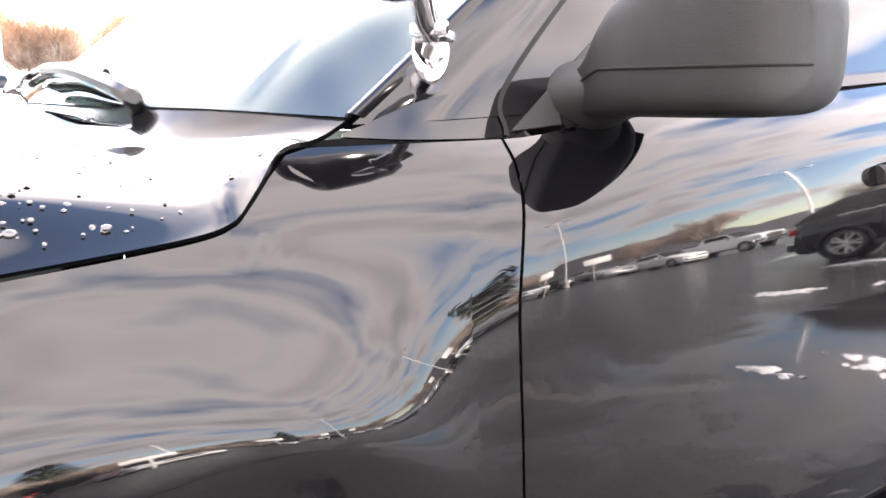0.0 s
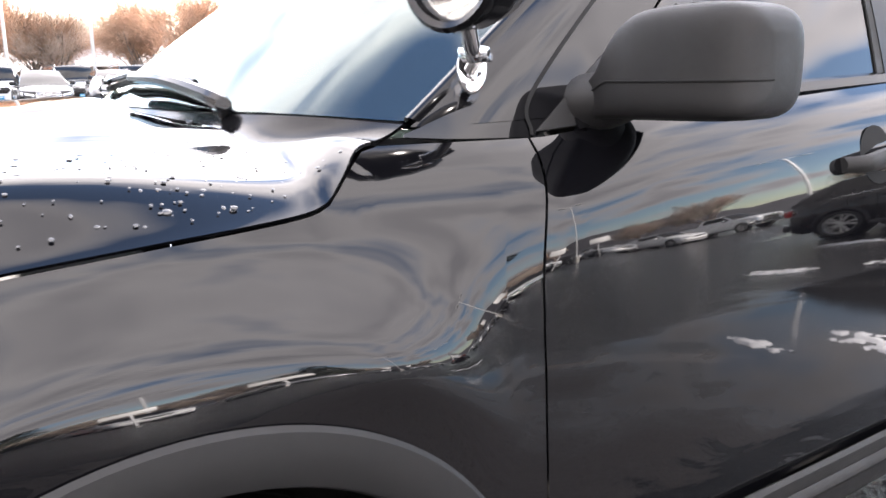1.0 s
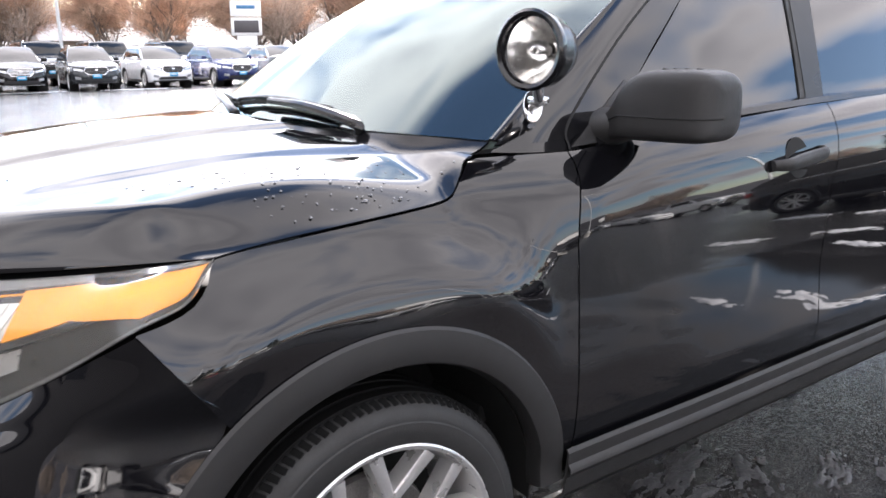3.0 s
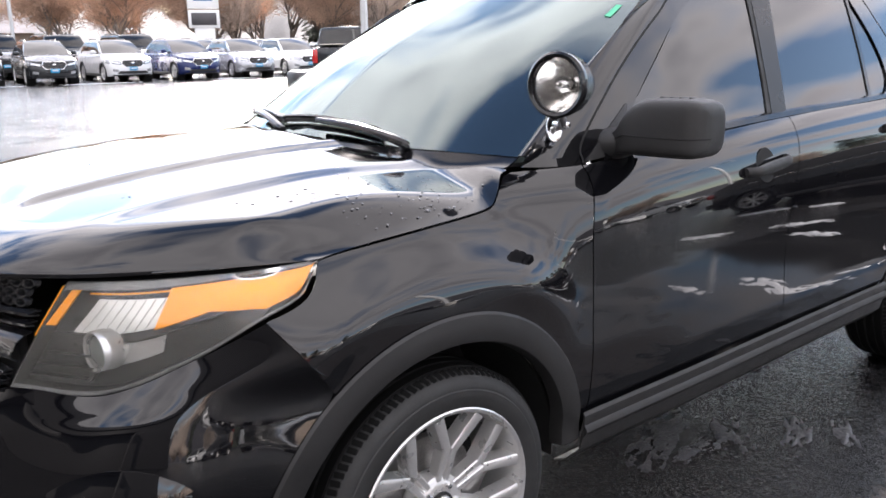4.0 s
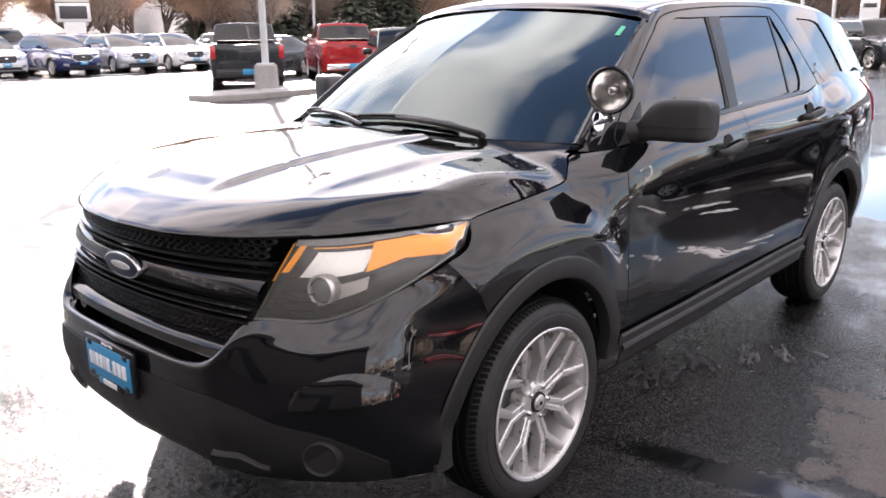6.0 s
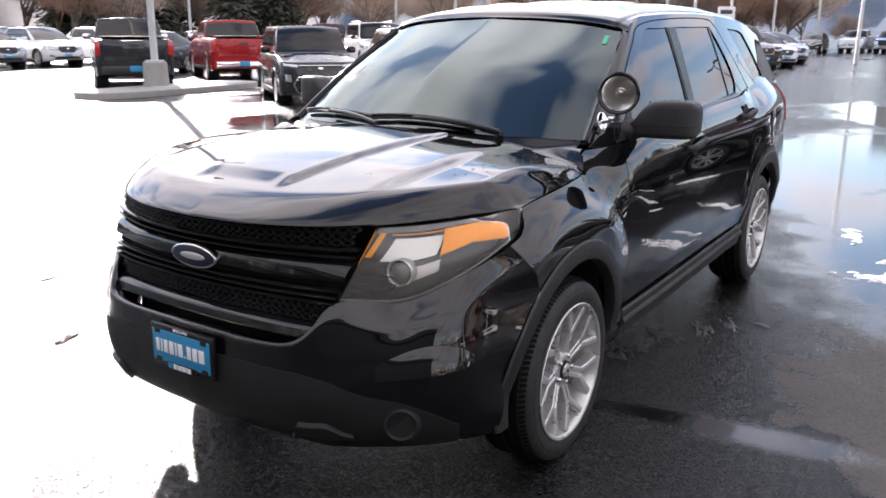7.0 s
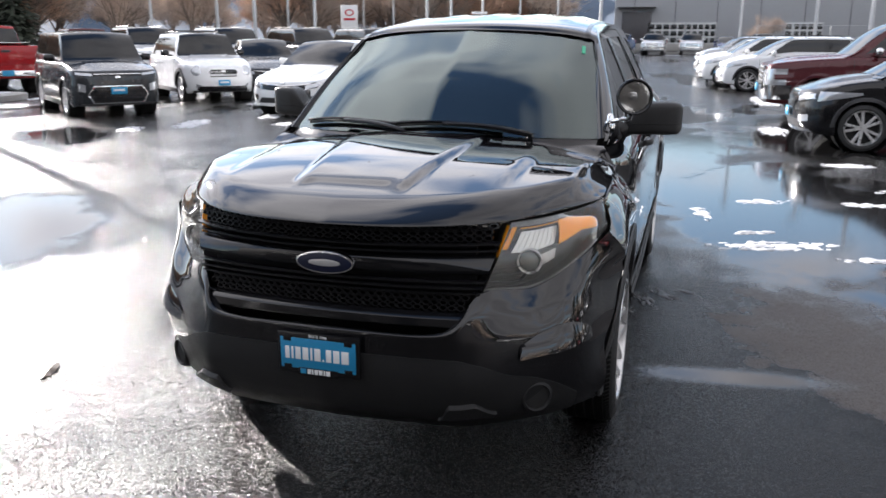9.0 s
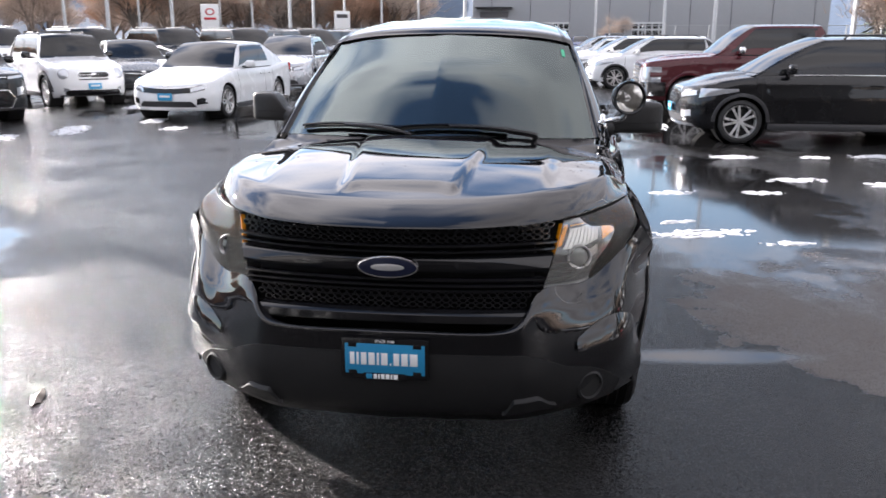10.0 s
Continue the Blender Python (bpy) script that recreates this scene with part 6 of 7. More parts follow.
# vehicles on the far side of the lot, behind the walk
for k, (x, paint, kind) in enumerate(((-14, "white", "crossover"), (-10.6, "black", "sedan"), (-6.5, "silver", "pickup_truck"), (-2.8, "white", "sedan"), (1.0, "red", "crossover"), (4.6, "white", "large_suv"), (8.4, "silver", "sedan"), (12.6, "white", "pickup_truck"), (16.8, "black", "crossover"), (20.6, "silver", "crossover"), (24.6, "white", "sedan"), (29.0, "white", "pickup_truck"))):
    parked_car(kind, paint, x, -24.5 + 0.4 * math.sin(k * 1.3), 90, "row behind the walk", plate=False)

# ---- ground: one sheet of wet asphalt ----


def blob(nt, co, cx, cy, rx, ry, turn=0.0, rag=0.35, scale=1.3, soft=0.25):
    """A mask with a ragged edge: 1 inside the ellipse at (cx, cy), 0 outside."""
    mp = nt.nodes.new("ShaderNodeMapping")
    mp.vector_type = "TEXTURE"
    mp.inputs["Location"].default_value = (cx, cy, 0)
    mp.inputs["Rotation"].default_value = (0, 0, radians(turn))
    mp.inputs["Scale"].default_value = (rx, ry, 1)
    nt.links.new(co, mp.inputs["Vector"])
    ln = nt.nodes.new("ShaderNodeVectorMath")
    ln.operation = "LENGTH"
    nt.links.new(mp.outputs[0], ln.inputs[0])
    ns = node(nt, "ShaderNodeTexNoise", Scale=scale, Detail=6.0, Roughness=0.6)
    nt.links.new(co, ns.inputs["Vector"])
    ma = node(nt, "ShaderNodeMath")
    ma.operation = "MULTIPLY_ADD"
    nt.links.new(ns.outputs["Fac"], ma.inputs[0])
    ma.inputs[1].default_value = rag * 4
    nt.links.new(ln.outputs["Value"], ma.inputs[2])
    rg = nt.nodes.new("ShaderNodeMapRange")
    rg.interpolation_type = "SMOOTHSTEP"
    rg.inputs["From Min"].default_value, rg.inputs["From Max"].default_value = 1 + rag * 2 + soft, 1 + rag * 2 - soft
    nt.links.new(ma.outputs[0], rg.inputs["Value"])
    return rg.outputs[0]


def asphalt_material():
    m = bpy.data.materials.new("wet_asphalt")
    m.use_nodes = True
    nt = m.node_tree
    b = nt.nodes["Principled BSDF"]
    co = nt.nodes.new("ShaderNodeTexCoord").outputs["Object"]
    # standing water
    water = None
    for args in ((0.58, -1.45, 0.10, 0.50, 6, 0.06, 2.0, 0.5), (5.2, -2.2, 3.4, 1.5, 4), (2.0, 4.6, 1.7, 1.1, 30), (9.0, -0.6, 4.5, 1.3, 0), (7.8, 8.8, 1.3, 0.7, 40), (11.5, -3.2, 3.0, 1.6, 0), (13.0, 4.2, 3.5, 1.6, 0)):
        k = blob(nt, co, *args)
        water = k if water is None else maths(nt, "MAXIMUM", water, k)
    wide = node(nt, "ShaderNodeTexNoise", Scale=0.16, Detail=5.0, Roughness=0.62, Distortion=0.6)
    st = nt.nodes.new("ShaderNodeMapping")
    st.inputs["Scale"].default_value = (0.6, 1.6, 1)
    nt.links.new(co, st.inputs["Vector"])
    nt.links.new(st.outputs[0], wide.inputs["Vector"])
    far = nt.nodes.new("ShaderNodeMapRange")
    far.interpolation_type = "SMOOTHSTEP"
    far.inputs["From Min"].default_value, far.inputs["From Max"].default_value = 0.52, 0.60
    nt.links.new(wide.outputs["Fac"], far.inputs["Value"])
    sep = nt.nodes.new("ShaderNodeSeparateXYZ")
    nt.links.new(co, sep.inputs[0])
    away = nt.nodes.new("ShaderNodeMapRange")
    away.inputs["From Min"].default_value, away.inputs["From Max"].default_value = 6.0, 12.0
    nt.links.new(sep.outputs["X"], away.inputs["Value"])
    water = maths(nt, "MAXIMUM", water, maths(nt, "MULTIPLY", far.outputs[0], away.outputs[0]))
    # a drier, paler patch
    dry = blob(nt, co, 1.50, -2.60, 1.40, 1.05, 6, 0.30, 3.0, 0.05)
    rim = maths(nt, "MULTIPLY", blob(nt, co, 1.50, -2.60, 1.62, 1.26, 6, 0.30, 3.0, 0.10), maths(nt, "SUBTRACT", 1.0, dry))
    # aggregate
    grit = nt.nodes.new("ShaderNodeTexVoronoi")
    grit.inputs["Scale"].default_value = 125.0
    nt.links.new(co, grit.inputs["Vector"])
    sand = nt.nodes.new("ShaderNodeTexVoronoi")
    sand.inputs["Scale"].default_value = 260.0
    nt.links.new(co, sand.inputs["Vector"])
    stain = node(nt, "ShaderNodeTexNoise", Scale=1.1, Detail=8.0, Roughness=0.65)
    nt.links.new(co, stain.inputs["Vector"])
    fine = node(nt, "ShaderNodeTexNoise", Scale=150.0, Detail=5.0, Roughness=0.75)
    nt.links.new(co, fine.inputs["Vector"])
    tone = maths(nt, "ADD", maths(nt, "MULTIPLY", stain.outputs["Fac"], 0.9), maths(nt, "MULTIPLY", fine.outputs["Fac"], 0.6))
    ramp = nt.nodes.new("ShaderNodeValToRGB")
    ramp.color_ramp.elements[0].position, ramp.color_ramp.elements[1].position = 0.45, 1.05
    ramp.color_ramp.elements[0].color, ramp.color_ramp.elements[1].color = (0.004, 0.004, 0.0044, 1), (0.018, 0.0175, 0.0175, 1)
    nt.links.new(tone, ramp.inputs[0])
    pale = nt.nodes.new("ShaderNodeMix")
    pale.data_type = "RGBA"
    pale.inputs[7].default_value = (0.125, 0.111, 0.102, 1)
    nt.links.new(maths(nt, "MULTIPLY", dry, maths(nt, "ADD", maths(nt, "MULTIPLY", fine.outputs["Fac"], 0.9), 0.35)), pale.inputs[0])
    nt.links.new(ramp.outputs["Color"], pale.inputs[6])
    stone = nt.nodes.new("ShaderNodeMapRange")
    stone.inputs["From Min"].default_value, stone.inputs["From Max"].default_value = 0.70, 1.0
    gs = nt.nodes.new("ShaderNodeSeparateColor")
    nt.links.new(grit.outputs["Color"], gs.inputs[0])
    nt.links.new(gs.outputs[0], stone.inputs["Value"])
    speck = nt.nodes.new("ShaderNodeMix")
    speck.data_type = "RGBA"
    speck.inputs[7].default_value = (0.085, 0.080, 0.076, 1)
    nt.links.new(maths(nt, "MULTIPLY", stone.outputs[0], 0.35), speck.inputs[0])
    nt.links.new(pale.outputs[2], speck.inputs[6])
    deep = nt.nodes.new("ShaderNodeMix")
    deep.data_type = "RGBA"
    deep.inputs[7].default_value = (0.005, 0.005, 0.0055, 1)
    nt.links.new(maths(nt, "MAXIMUM", maths(nt, "MULTIPLY", water, 0.8), maths(nt, "MULTIPLY", rim, 0.7)), deep.inputs[0])
    nt.links.new(speck.outputs[2], deep.inputs[6])
    nt.links.new(deep.outputs[2], b.inputs["Base Color"])
    damp = nt.nodes.new("ShaderNodeMapRange")
    damp.inputs["From Min"].default_value, damp.inputs["From Max"].default_value = 0.35, 0.65
    damp.inputs["To Min"].default_value, damp.inputs["To Max"].default_value = 0.09, 0.24
    nt.links.new(stain.outputs["Fac"], damp.inputs["Value"])
    r = maths(nt, "ADD", damp.outputs[0], maths(nt, "MULTIPLY", dry, 0.45))
    keep = maths(nt, "SUBTRACT", 1.0, water)
    r = maths(nt, "ADD", maths(nt, "MULTIPLY", r, keep), maths(nt, "MULTIPLY", water, 0.075))
    nt.links.new(r, b.inputs["Roughness"])
    nt.links.new(maths(nt, "ADD", maths(nt, "MULTIPLY", water, 0.28), 0.20), b.inputs["Specular IOR Level"])
    tilt = nt.nodes.new("ShaderNodeVectorMath")      # every grain lies at its own slant
    tilt.operation = "SUBTRACT"
    nt.links.new(grit.outputs["Color"], tilt.inputs[0])
    tilt.inputs[1].default_value = (0.5, 0.5, 0.5)
    lean = nt.nodes.new("ShaderNodeVectorMath")
    lean.operation = "SCALE"
    nt.links.new(tilt.outputs[0], lean.inputs[0])
    nt.links.new(maths(nt, "MULTIPLY", keep, 0.62), lean.inputs["Scale"])
    stand = nt.nodes.new("ShaderNodeVectorMath")
    stand.operation = "ADD"
    nt.links.new(lean.outputs[0], stand.inputs[0])
    stand.inputs[1].default_value = (0, 0, 1)
    unit = nt.nodes.new("ShaderNodeVectorMath")
    unit.operation = "NORMALIZE"
    nt.links.new(stand.outputs[0], unit.inputs[0])
    high = maths(nt, "ADD", maths(nt, "MULTIPLY", grit.outputs["Distance"], -0.7), maths(nt, "MULTIPLY", fine.outputs["Fac"], 0.35))
    high = maths(nt, "ADD", high, maths(nt, "MULTIPLY", sand.outputs["Distance"], -0.35))
    bp = nt.nodes.new("ShaderNodeBump")
    bp.inputs["Distance"].default_value = 0.004
    nt.links.new(unit.outputs[0], bp.inputs["Normal"])
    nt.links.new(high, bp.inputs["Height"])
    nt.links.new(maths(nt, "ADD", maths(nt, "MULTIPLY", keep, 0.75), 0.006), bp.inputs["Strength"])
    nt.links.new(bp.outputs[0], b.inputs["Normal"])
    return m


g = bmesh.new()
bmesh.ops.create_grid(g, x_segments=4, y_segments=4, size=900)
thing_mesh("ground", g, asphalt_material(), "wet dark asphalt of a large parking lot with puddles", "ground", kind="structure")

# ---- snow remnants ----
SLUSH = material("grey_slush", (0.075, 0.075, 0.078), 0.35, vary=0.6, scale=14, bump=0.8, bump_scale=70)
SNOW = material("old_snow", (0.52, 0.53, 0.55), 0.7, vary=0.12, scale=9, bump=0.8, bump_scale=60)


def snow_patch(x, y, lx, ly, turn, seed, group="melting snow", thick=0.022):
    """A thin ragged crust of old snow on the asphalt."""
    bm = bmesh.new()
    n, m = max(24, int(lx * 46)), max(12, int(ly * 60))
    n, m = min(n, 90), min(m, 60)
    lx, ly = lx * 1.35, ly * 1.5
    vs = {}
    fine, along = (11, 1.0) if thick > 0.01 else (20, 0.6)
    if thick < 0.01:
        n, m = 90, 44

    def vert(i, j):
        if (i, j) not in vs:
            u, v = (i / n - 0.5) * 2, (j / m - 0.5) * 2
            q = (u * lx / 2, v * ly / 2)
            h = 0.30 - 0.70 * (u * u + v * v) + 1.15 * noise.fractal((q[0] * fine * along + seed * 7.1, q[1] * fine * 1.6, seed * 3.3), 0.75, 2.2, 6)
            jig = noise.noise((i * 1.7, j * 1.9, seed)) * 0.006
            vs[(i, j)] = (bm.verts.new((q[0] + jig, q[1] + jig, min(thick, max(-0.002, h * thick * 1.4)) + (0.15 * thick * noise.noise((q[0] * 40, q[1] * 40, seed)) if h > 0.1 else 0))), h)
        return vs[(i, j)]

    for i in range(n):
        for j in range(m):
            c = [vert(i, j), vert(i + 1, j), vert(i + 1, j + 1), vert(i, j + 1)]
            if max(q[1] for q in c) > 0.03:
                bm.faces.new([q[0] for q in c])
    for v in [v for v in bm.verts if not v.link_faces]:
        bm.verts.remove(v)
    bmesh.ops.recalc_face_normals(bm, faces=bm.faces)
    thing_mesh("snow_patch", bm, SNOW if thick > 0.01 else SLUSH, "thin ragged patch of melting old snow on wet asphalt" if thick > 0.01 else "thin grey slush in a tyre track", "snow", pose(x, y, 0.001, 0, 0, turn), group, kind="stuff", sharp=80)


NEAR_SNOW = (
    (3.45, -1.90, 0.80, 0.20, -72), (3.2, -2.55, 0.35, 0.10, -80), (3.9, -1.75, 0.30, 0.08, -70), (5.4, -1.95, 0.5, 0.16, -70), (5.5, -2.9, 0.4, 0.16, -80), (6.4, -3.5, 0.6, 0.20, -80), (6.2, -4.6, 0.6, 0.25, -85), (4.6, -1.35, 0.45, 0.12, 10), (8.3, -3.2, 0.5, 0.25, -85), (8.4, -4.3, 0.35, 0.2, -85), (8.6, -5.3, 0.7, 0.25, -85))
FAR_SNOW = (
    (12.4, -2.6, 1.2, 0.35, 0), (20.0, -3.0, 2.6, 0.5, 0), (27.5, -3.0, 2.6, 0.6, 0), (10.2, 7.9, 1.2, 0.4, 20), (12.0, 7.2, 0.8, 0.3, 10), (10.7, 6.2, 0.5, 0.3, 0), (15.5, 9.0, 1.6, 0.5, 0), (9.0, 8.4, 0.7, 0.3, 30), (18.5, 5.0, 1.4, 0.4, 0), (13.8, 17.0, 2.2, 0.5, 10), (15.0, 15.2, 1.8, 0.5, 0), (5.0, 31.0, 2.0, 0.5, 0), (9.0, 30.8, 2.4, 0.5, 0), (14.5, 31.0, 2.0, 0.5, 0), (74.0, 4.2, 0.8, 1.6, 0), (74.0, 0.8, 0.8, 1.4, 0))
for k, (x, y, lx, ly, turn) in enumerate(NEAR_SNOW + FAR_SNOW):
    snow_patch(x, y, lx, ly, turn, k + 3, thick=0.013)

for k, (x, y, lx, ly, turn) in enumerate(((1.25, -0.68, 0.34, 0.12, 20), (1.42, -0.62, 0.26, 0.08, 10), (1.52, -0.82, 0.26, 0.12, 35), (1.72, -0.98, 0.30, 0.07, 25), (1.86, -1.10, 0.22, 0.06, 30), (1.98, -1.22, 0.10, 0.05, 70), (1.30, -0.80, 0.22, 0.06, 0), (2.52, -0.50, 0.14, 0.04, 20), (2.20, -0.52, 0.08, 0.03, 0))):
    snow_patch(x, y, lx, ly, turn, 90 + k, "slush beside the tyre", 0.0045)

# bits of leaf and slush
LEAF = material("wet_leaf", (0.10, 0.075, 0.05), 0.5, vary=0.3, scale=30)
for x, y, r, a in ((-0.36, 1.80, 0.055, 20), (-0.95, 2.35, 0.06, 80), (0.2, 2.9, 0.05, 10)):
    bm = bmesh.new()
    c = bm.verts.new((0, 0, 0.018))
    ring = [bm.verts.new((r * (1 + 0.5 * noise.noise((k * 0.8, x, y))) * math.cos(k * math.pi / 7) * 1.6, r * 0.6 * (1 + 0.5 * noise.noise((k, y, x))) * math.sin(k * math.pi / 7), 0.006 + 0.010 * noise.noise((k * 1.3, 3, x)))) for k in range(14)]
    for k in range(14):
        bm.faces.new([c, ring[k], ring[(k + 1) % 14]])
    low = [bm.verts.new((v.co.x * 0.9, v.co.y * 0.9, 0.0)) for v in ring]
    for k in range(14):
        bm.faces.new([ring[k], low[k], low[(k + 1) % 14], ring[(k + 1) % 14]])
    bmesh.ops.recalc_face_normals(bm, faces=bm.faces)
    thing_mesh("leaf", bm, LEAF, "curled wet brown leaf on the asphalt", "leaf", pose(x, y, 0.001, 0, 0, a), "fallen leaves")

# water beads on the hood
beads = bmesh.new()
rnd = random.Random(11)
N_HOOD = normals(HOOD)
DROP = bmesh.new()
bmesh.ops.create_uvsphere(DROP, u_segments=8, v_segments=5, radius=1)
drop_me = bpy.data.meshes.new("drop")
DROP.to_mesh(drop_me)
DROP.free()
for k in range(300):
    v = rnd.uniform(0.45, 0.98)
    u = 0.5 - 0.5 * rnd.uniform(0.50, 0.86) if rnd.random() < 0.85 else rnd.uniform(0.1, 0.9)
    i, j = int(v ** 0.82 * 110), int(u * 160)
    p, n = Vector(HOOD[i, j]), Vector(N_HOOD[i, j])
    p += Vector((rnd.uniform(-0.01, 0.01), rnd.uniform(-0.006, 0.006), 0))
    r = rnd.uniform(0.0010, 0.0026) if rnd.random() < 0.88 else rnd.uniform(0.003, 0.0045)
    mtx = Matrix.Translation(p) @ n.to_track_quat("Z", "Y").to_matrix().to_4x4() @ Matrix.Diagonal((r * rnd.uniform(0.9, 1.6), r * rnd.uniform(0.9, 1.4), r * 0.38, 1))
    start = len(beads.verts)
    beads.from_mesh(drop_me)
    beads.verts.ensure_lookup_table()
    for q in range(start, len(beads.verts)):
        beads.verts[q].co = mtx @ beads.verts[q].co
tagged(part("rainwater", beads, material("water_bead", (0.05, 0.05, 0.055), 0.02, coat=1.0, spec=0.8), suv, "clear water beads", sharp=80), kind="stuff")

# ---- kerbed island with the light pole ----
CONCRETE = material("concrete", (0.34, 0.33, 0.31), 0.85, vary=0.2, scale=5, bump=0.6, bump_scale=90)
POLE = material("pole_paint", (0.62, 0.63, 0.64), 0.4, vary=0.08, scale=4)
out_l = [(2.9 * np.sign(math.cos(a)) * abs(math.cos(a)) ** 0.5, 0.85 * np.sign(math.sin(a)) * abs(math.sin(a)) ** 0.7) for a in np.linspace(0, 2 * math.pi, 48, endpoint=False)]
island = thing("kerb_island", "kerbed concrete island with patches of snow", "kerb", pose(11.7, 15.9, 0, 0, 0, 6))
part("kerb", prism(out_l, 0.15, bevel=0.03, m=Matrix.Translation((0, 0, 0.15))), CONCRETE, island)
part("snow_cover", prism([(x * 0.55 + 0.9, y * 0.5) for x, y in out_l], 0.03, bevel=0.012, m=Matrix.Translation((0, 0, 0.168))), SNOW, island, "old snow on the island")


def light_pole(x, y, high=9.5, base=True, arms=2, turn=0.0, group="light poles", thick=0.075):
    p = thing("light_pole", "tall white lamp pole with flat lamp heads" + (" on a concrete base" if base else ""), "light pole", pose(x, y, 0, 0, 0, turn), group)
    z0 = 0.0
    if base:
        z0 = 0.78
        part("base", lathe(((0.0, z0), (0.27, z0), (0.30, z0 - 0.03), (0.33, 0.05), (0.33, 0.0)), 28, "z"), CONCRETE, p, "concrete pole base")
        part("base_plate", box((0.36, 0.36, 0.04), (0, 0, z0 + 0.02), 0.01), POLE, p)
    b = box((thick * 2, thick * 2, high - z0), (0, 0, (high + z0) / 2), 0.012, taper=0.75)
    part("pole", b, POLE, p)
    for k in range(arms):
        s = 1 - 2 * k
        part("arm", tube([(0, 0, high - 0.15), (0.5 * s, 0, high - 0.05), (0.9 * s, 0, high - 0.02)], 0.035, 8), POLE, p)
        head = part("lamp_head", box((0.62, 0.34, 0.10), (1.15 * s, 0, high - 0.02), 0.03), POLE, p)
        part("lamp_panel", box((0.50, 0.26, 0.012), (1.15 * s, 0, high - 0.076), 0.003), material("lamp_glass", (0.5, 0.5, 0.48), 0.2, vary=0.1) if "lamp_glass" not in bpy.data.materials else bpy.data.materials["lamp_glass"], head)
    return p


light_pole(11.3, 16.1, 9.5, True, 2, 30)


def polar(az, d, ox=-3.4, oy=-1.0):
    return ox + d * math.cos(radians(az)), oy + d * math.sin(radians(az))


for az, d, h in ((75.2, 58, 8), (80.2, 60, 9), (49.0, 62, 9), (35.6, 66, 9), (31.5, 60, 9), (29.1, 52, 9), (25.2, 58, 9), (17.7, 62, 9.5), (16.1, 70, 9.5), (14.0, 78, 9.5), (11.5, 84, 9.5), (9.0, 90, 9.5), (6.1, 52, 9.5), (-2.7, 60, 9.5), (-7.1, 56, 9.5), (-10.2, 48, 9.5), (-18.3, 44, 9.5), (20.0, 88, 9.5), (22.0, 96, 9.5), (27.0, 92, 9.5), (12.8, 110, 9.5)):
    x, y = polar(az, d)
    light_pole(x, y, h, False, 2, az * 3, "far light poles", 0.09)
for x, y in ((14.0, -19.5), (-2.0, -21.0), (30.0, -20.0), (7.0, -34.0)):
    light_pole(x, y, 9.0, True, 2, 20, "light poles behind the walk")

# ---- signs ----
SIGN_WHITE = material("sign_white", (0.80, 0.80, 0.79), 0.4, vary=0.04, scale=1)
SIGN_DARK = material("sign_panel_dark", (0.06, 0.055, 0.06), 0.3, vary=0.2, scale=2)
SIGN_RED = material("sign_red", (0.55, 0.02, 0.03), 0.4, vary=0.05)


def facing(x, y, az):
    """A pose at (x, y) whose -x side looks back along the azimuth az."""
    return pose(x, y, 0, 0, 0, az)


x, y = polar(66.8, 58, -0.6, -2.1)
sg = thing("marquee_sign", "white roadside sign with a dark message panel", "sign", facing(x, y, 66.8))
part("cabinet", box((0.5, 2.0, 1.0), (0, 0, 4.15), 0.04), SIGN_WHITE, sg)
part("message_panel", box((0.5, 2.0, 1.15), (0, 0, 3.0), 0.04), SIGN_WHITE, sg)
part("screen", box((0.04, 1.6, 0.78), (-0.26, 0, 3.0), 0.01), SIGN_DARK, sg)
part("word_bar", box((0.02, 1.2, 0.22), (-0.258, 0, 4.25), 0.01), material("sign_blue", (0.05, 0.18, 0.35), 0.5, vary=0.1), sg)
part("post", box((0.4, 1.3, 2.45), (0, 0, 1.22), 0.03), SIGN_WHITE, sg)
x, y = polar(22.9, 54)
sg = thing("pylon_sign", "tall white pylon sign with a red oval mark", "sign", facing(x, y, 22.9))
part("panel", box((0.4, 1.05, 2.3), (0, 0, 2.32), 0.03), SIGN_WHITE, sg)
part("foot", box((0.3, 0.8, 1.2), (0, 0, 0.6), 0.03), SIGN_WHITE, sg)
tor = lathe(((0.21, 0.0), (0.19, 0.02), (0.155, 0.02), (0.14, 0.0)), 32, "x", at=(0, 0, 0))
for v in tor.verts:
    v.co = Vector((-0.20 - v.co.x, v.co.y * 1.35, v.co.z + 3.02))
part("oval_mark", tor, SIGN_RED, sg, "plain red oval mark")
part("word_bar", box((0.03, 0.72, 0.13), (-0.212, 0, 2.62), 0.005), SIGN_RED, sg)
x, y = polar(14.2, 72)
sg = thing("pylon_sign", "small white pylon sign", "sign", facing(x, y, 14.2))
part("panel", box((0.4, 1.3, 2.4), (0, 0, 2.4), 0.04), SIGN_WHITE, sg)
part("foot", box((0.3, 0.9, 1.3), (0, 0, 0.65), 0.03), SIGN_WHITE, sg)
part("word_bar", box((0.03, 0.9, 0.30), (-0.212, 0, 3.2), 0.005), SIGN_DARK, sg)
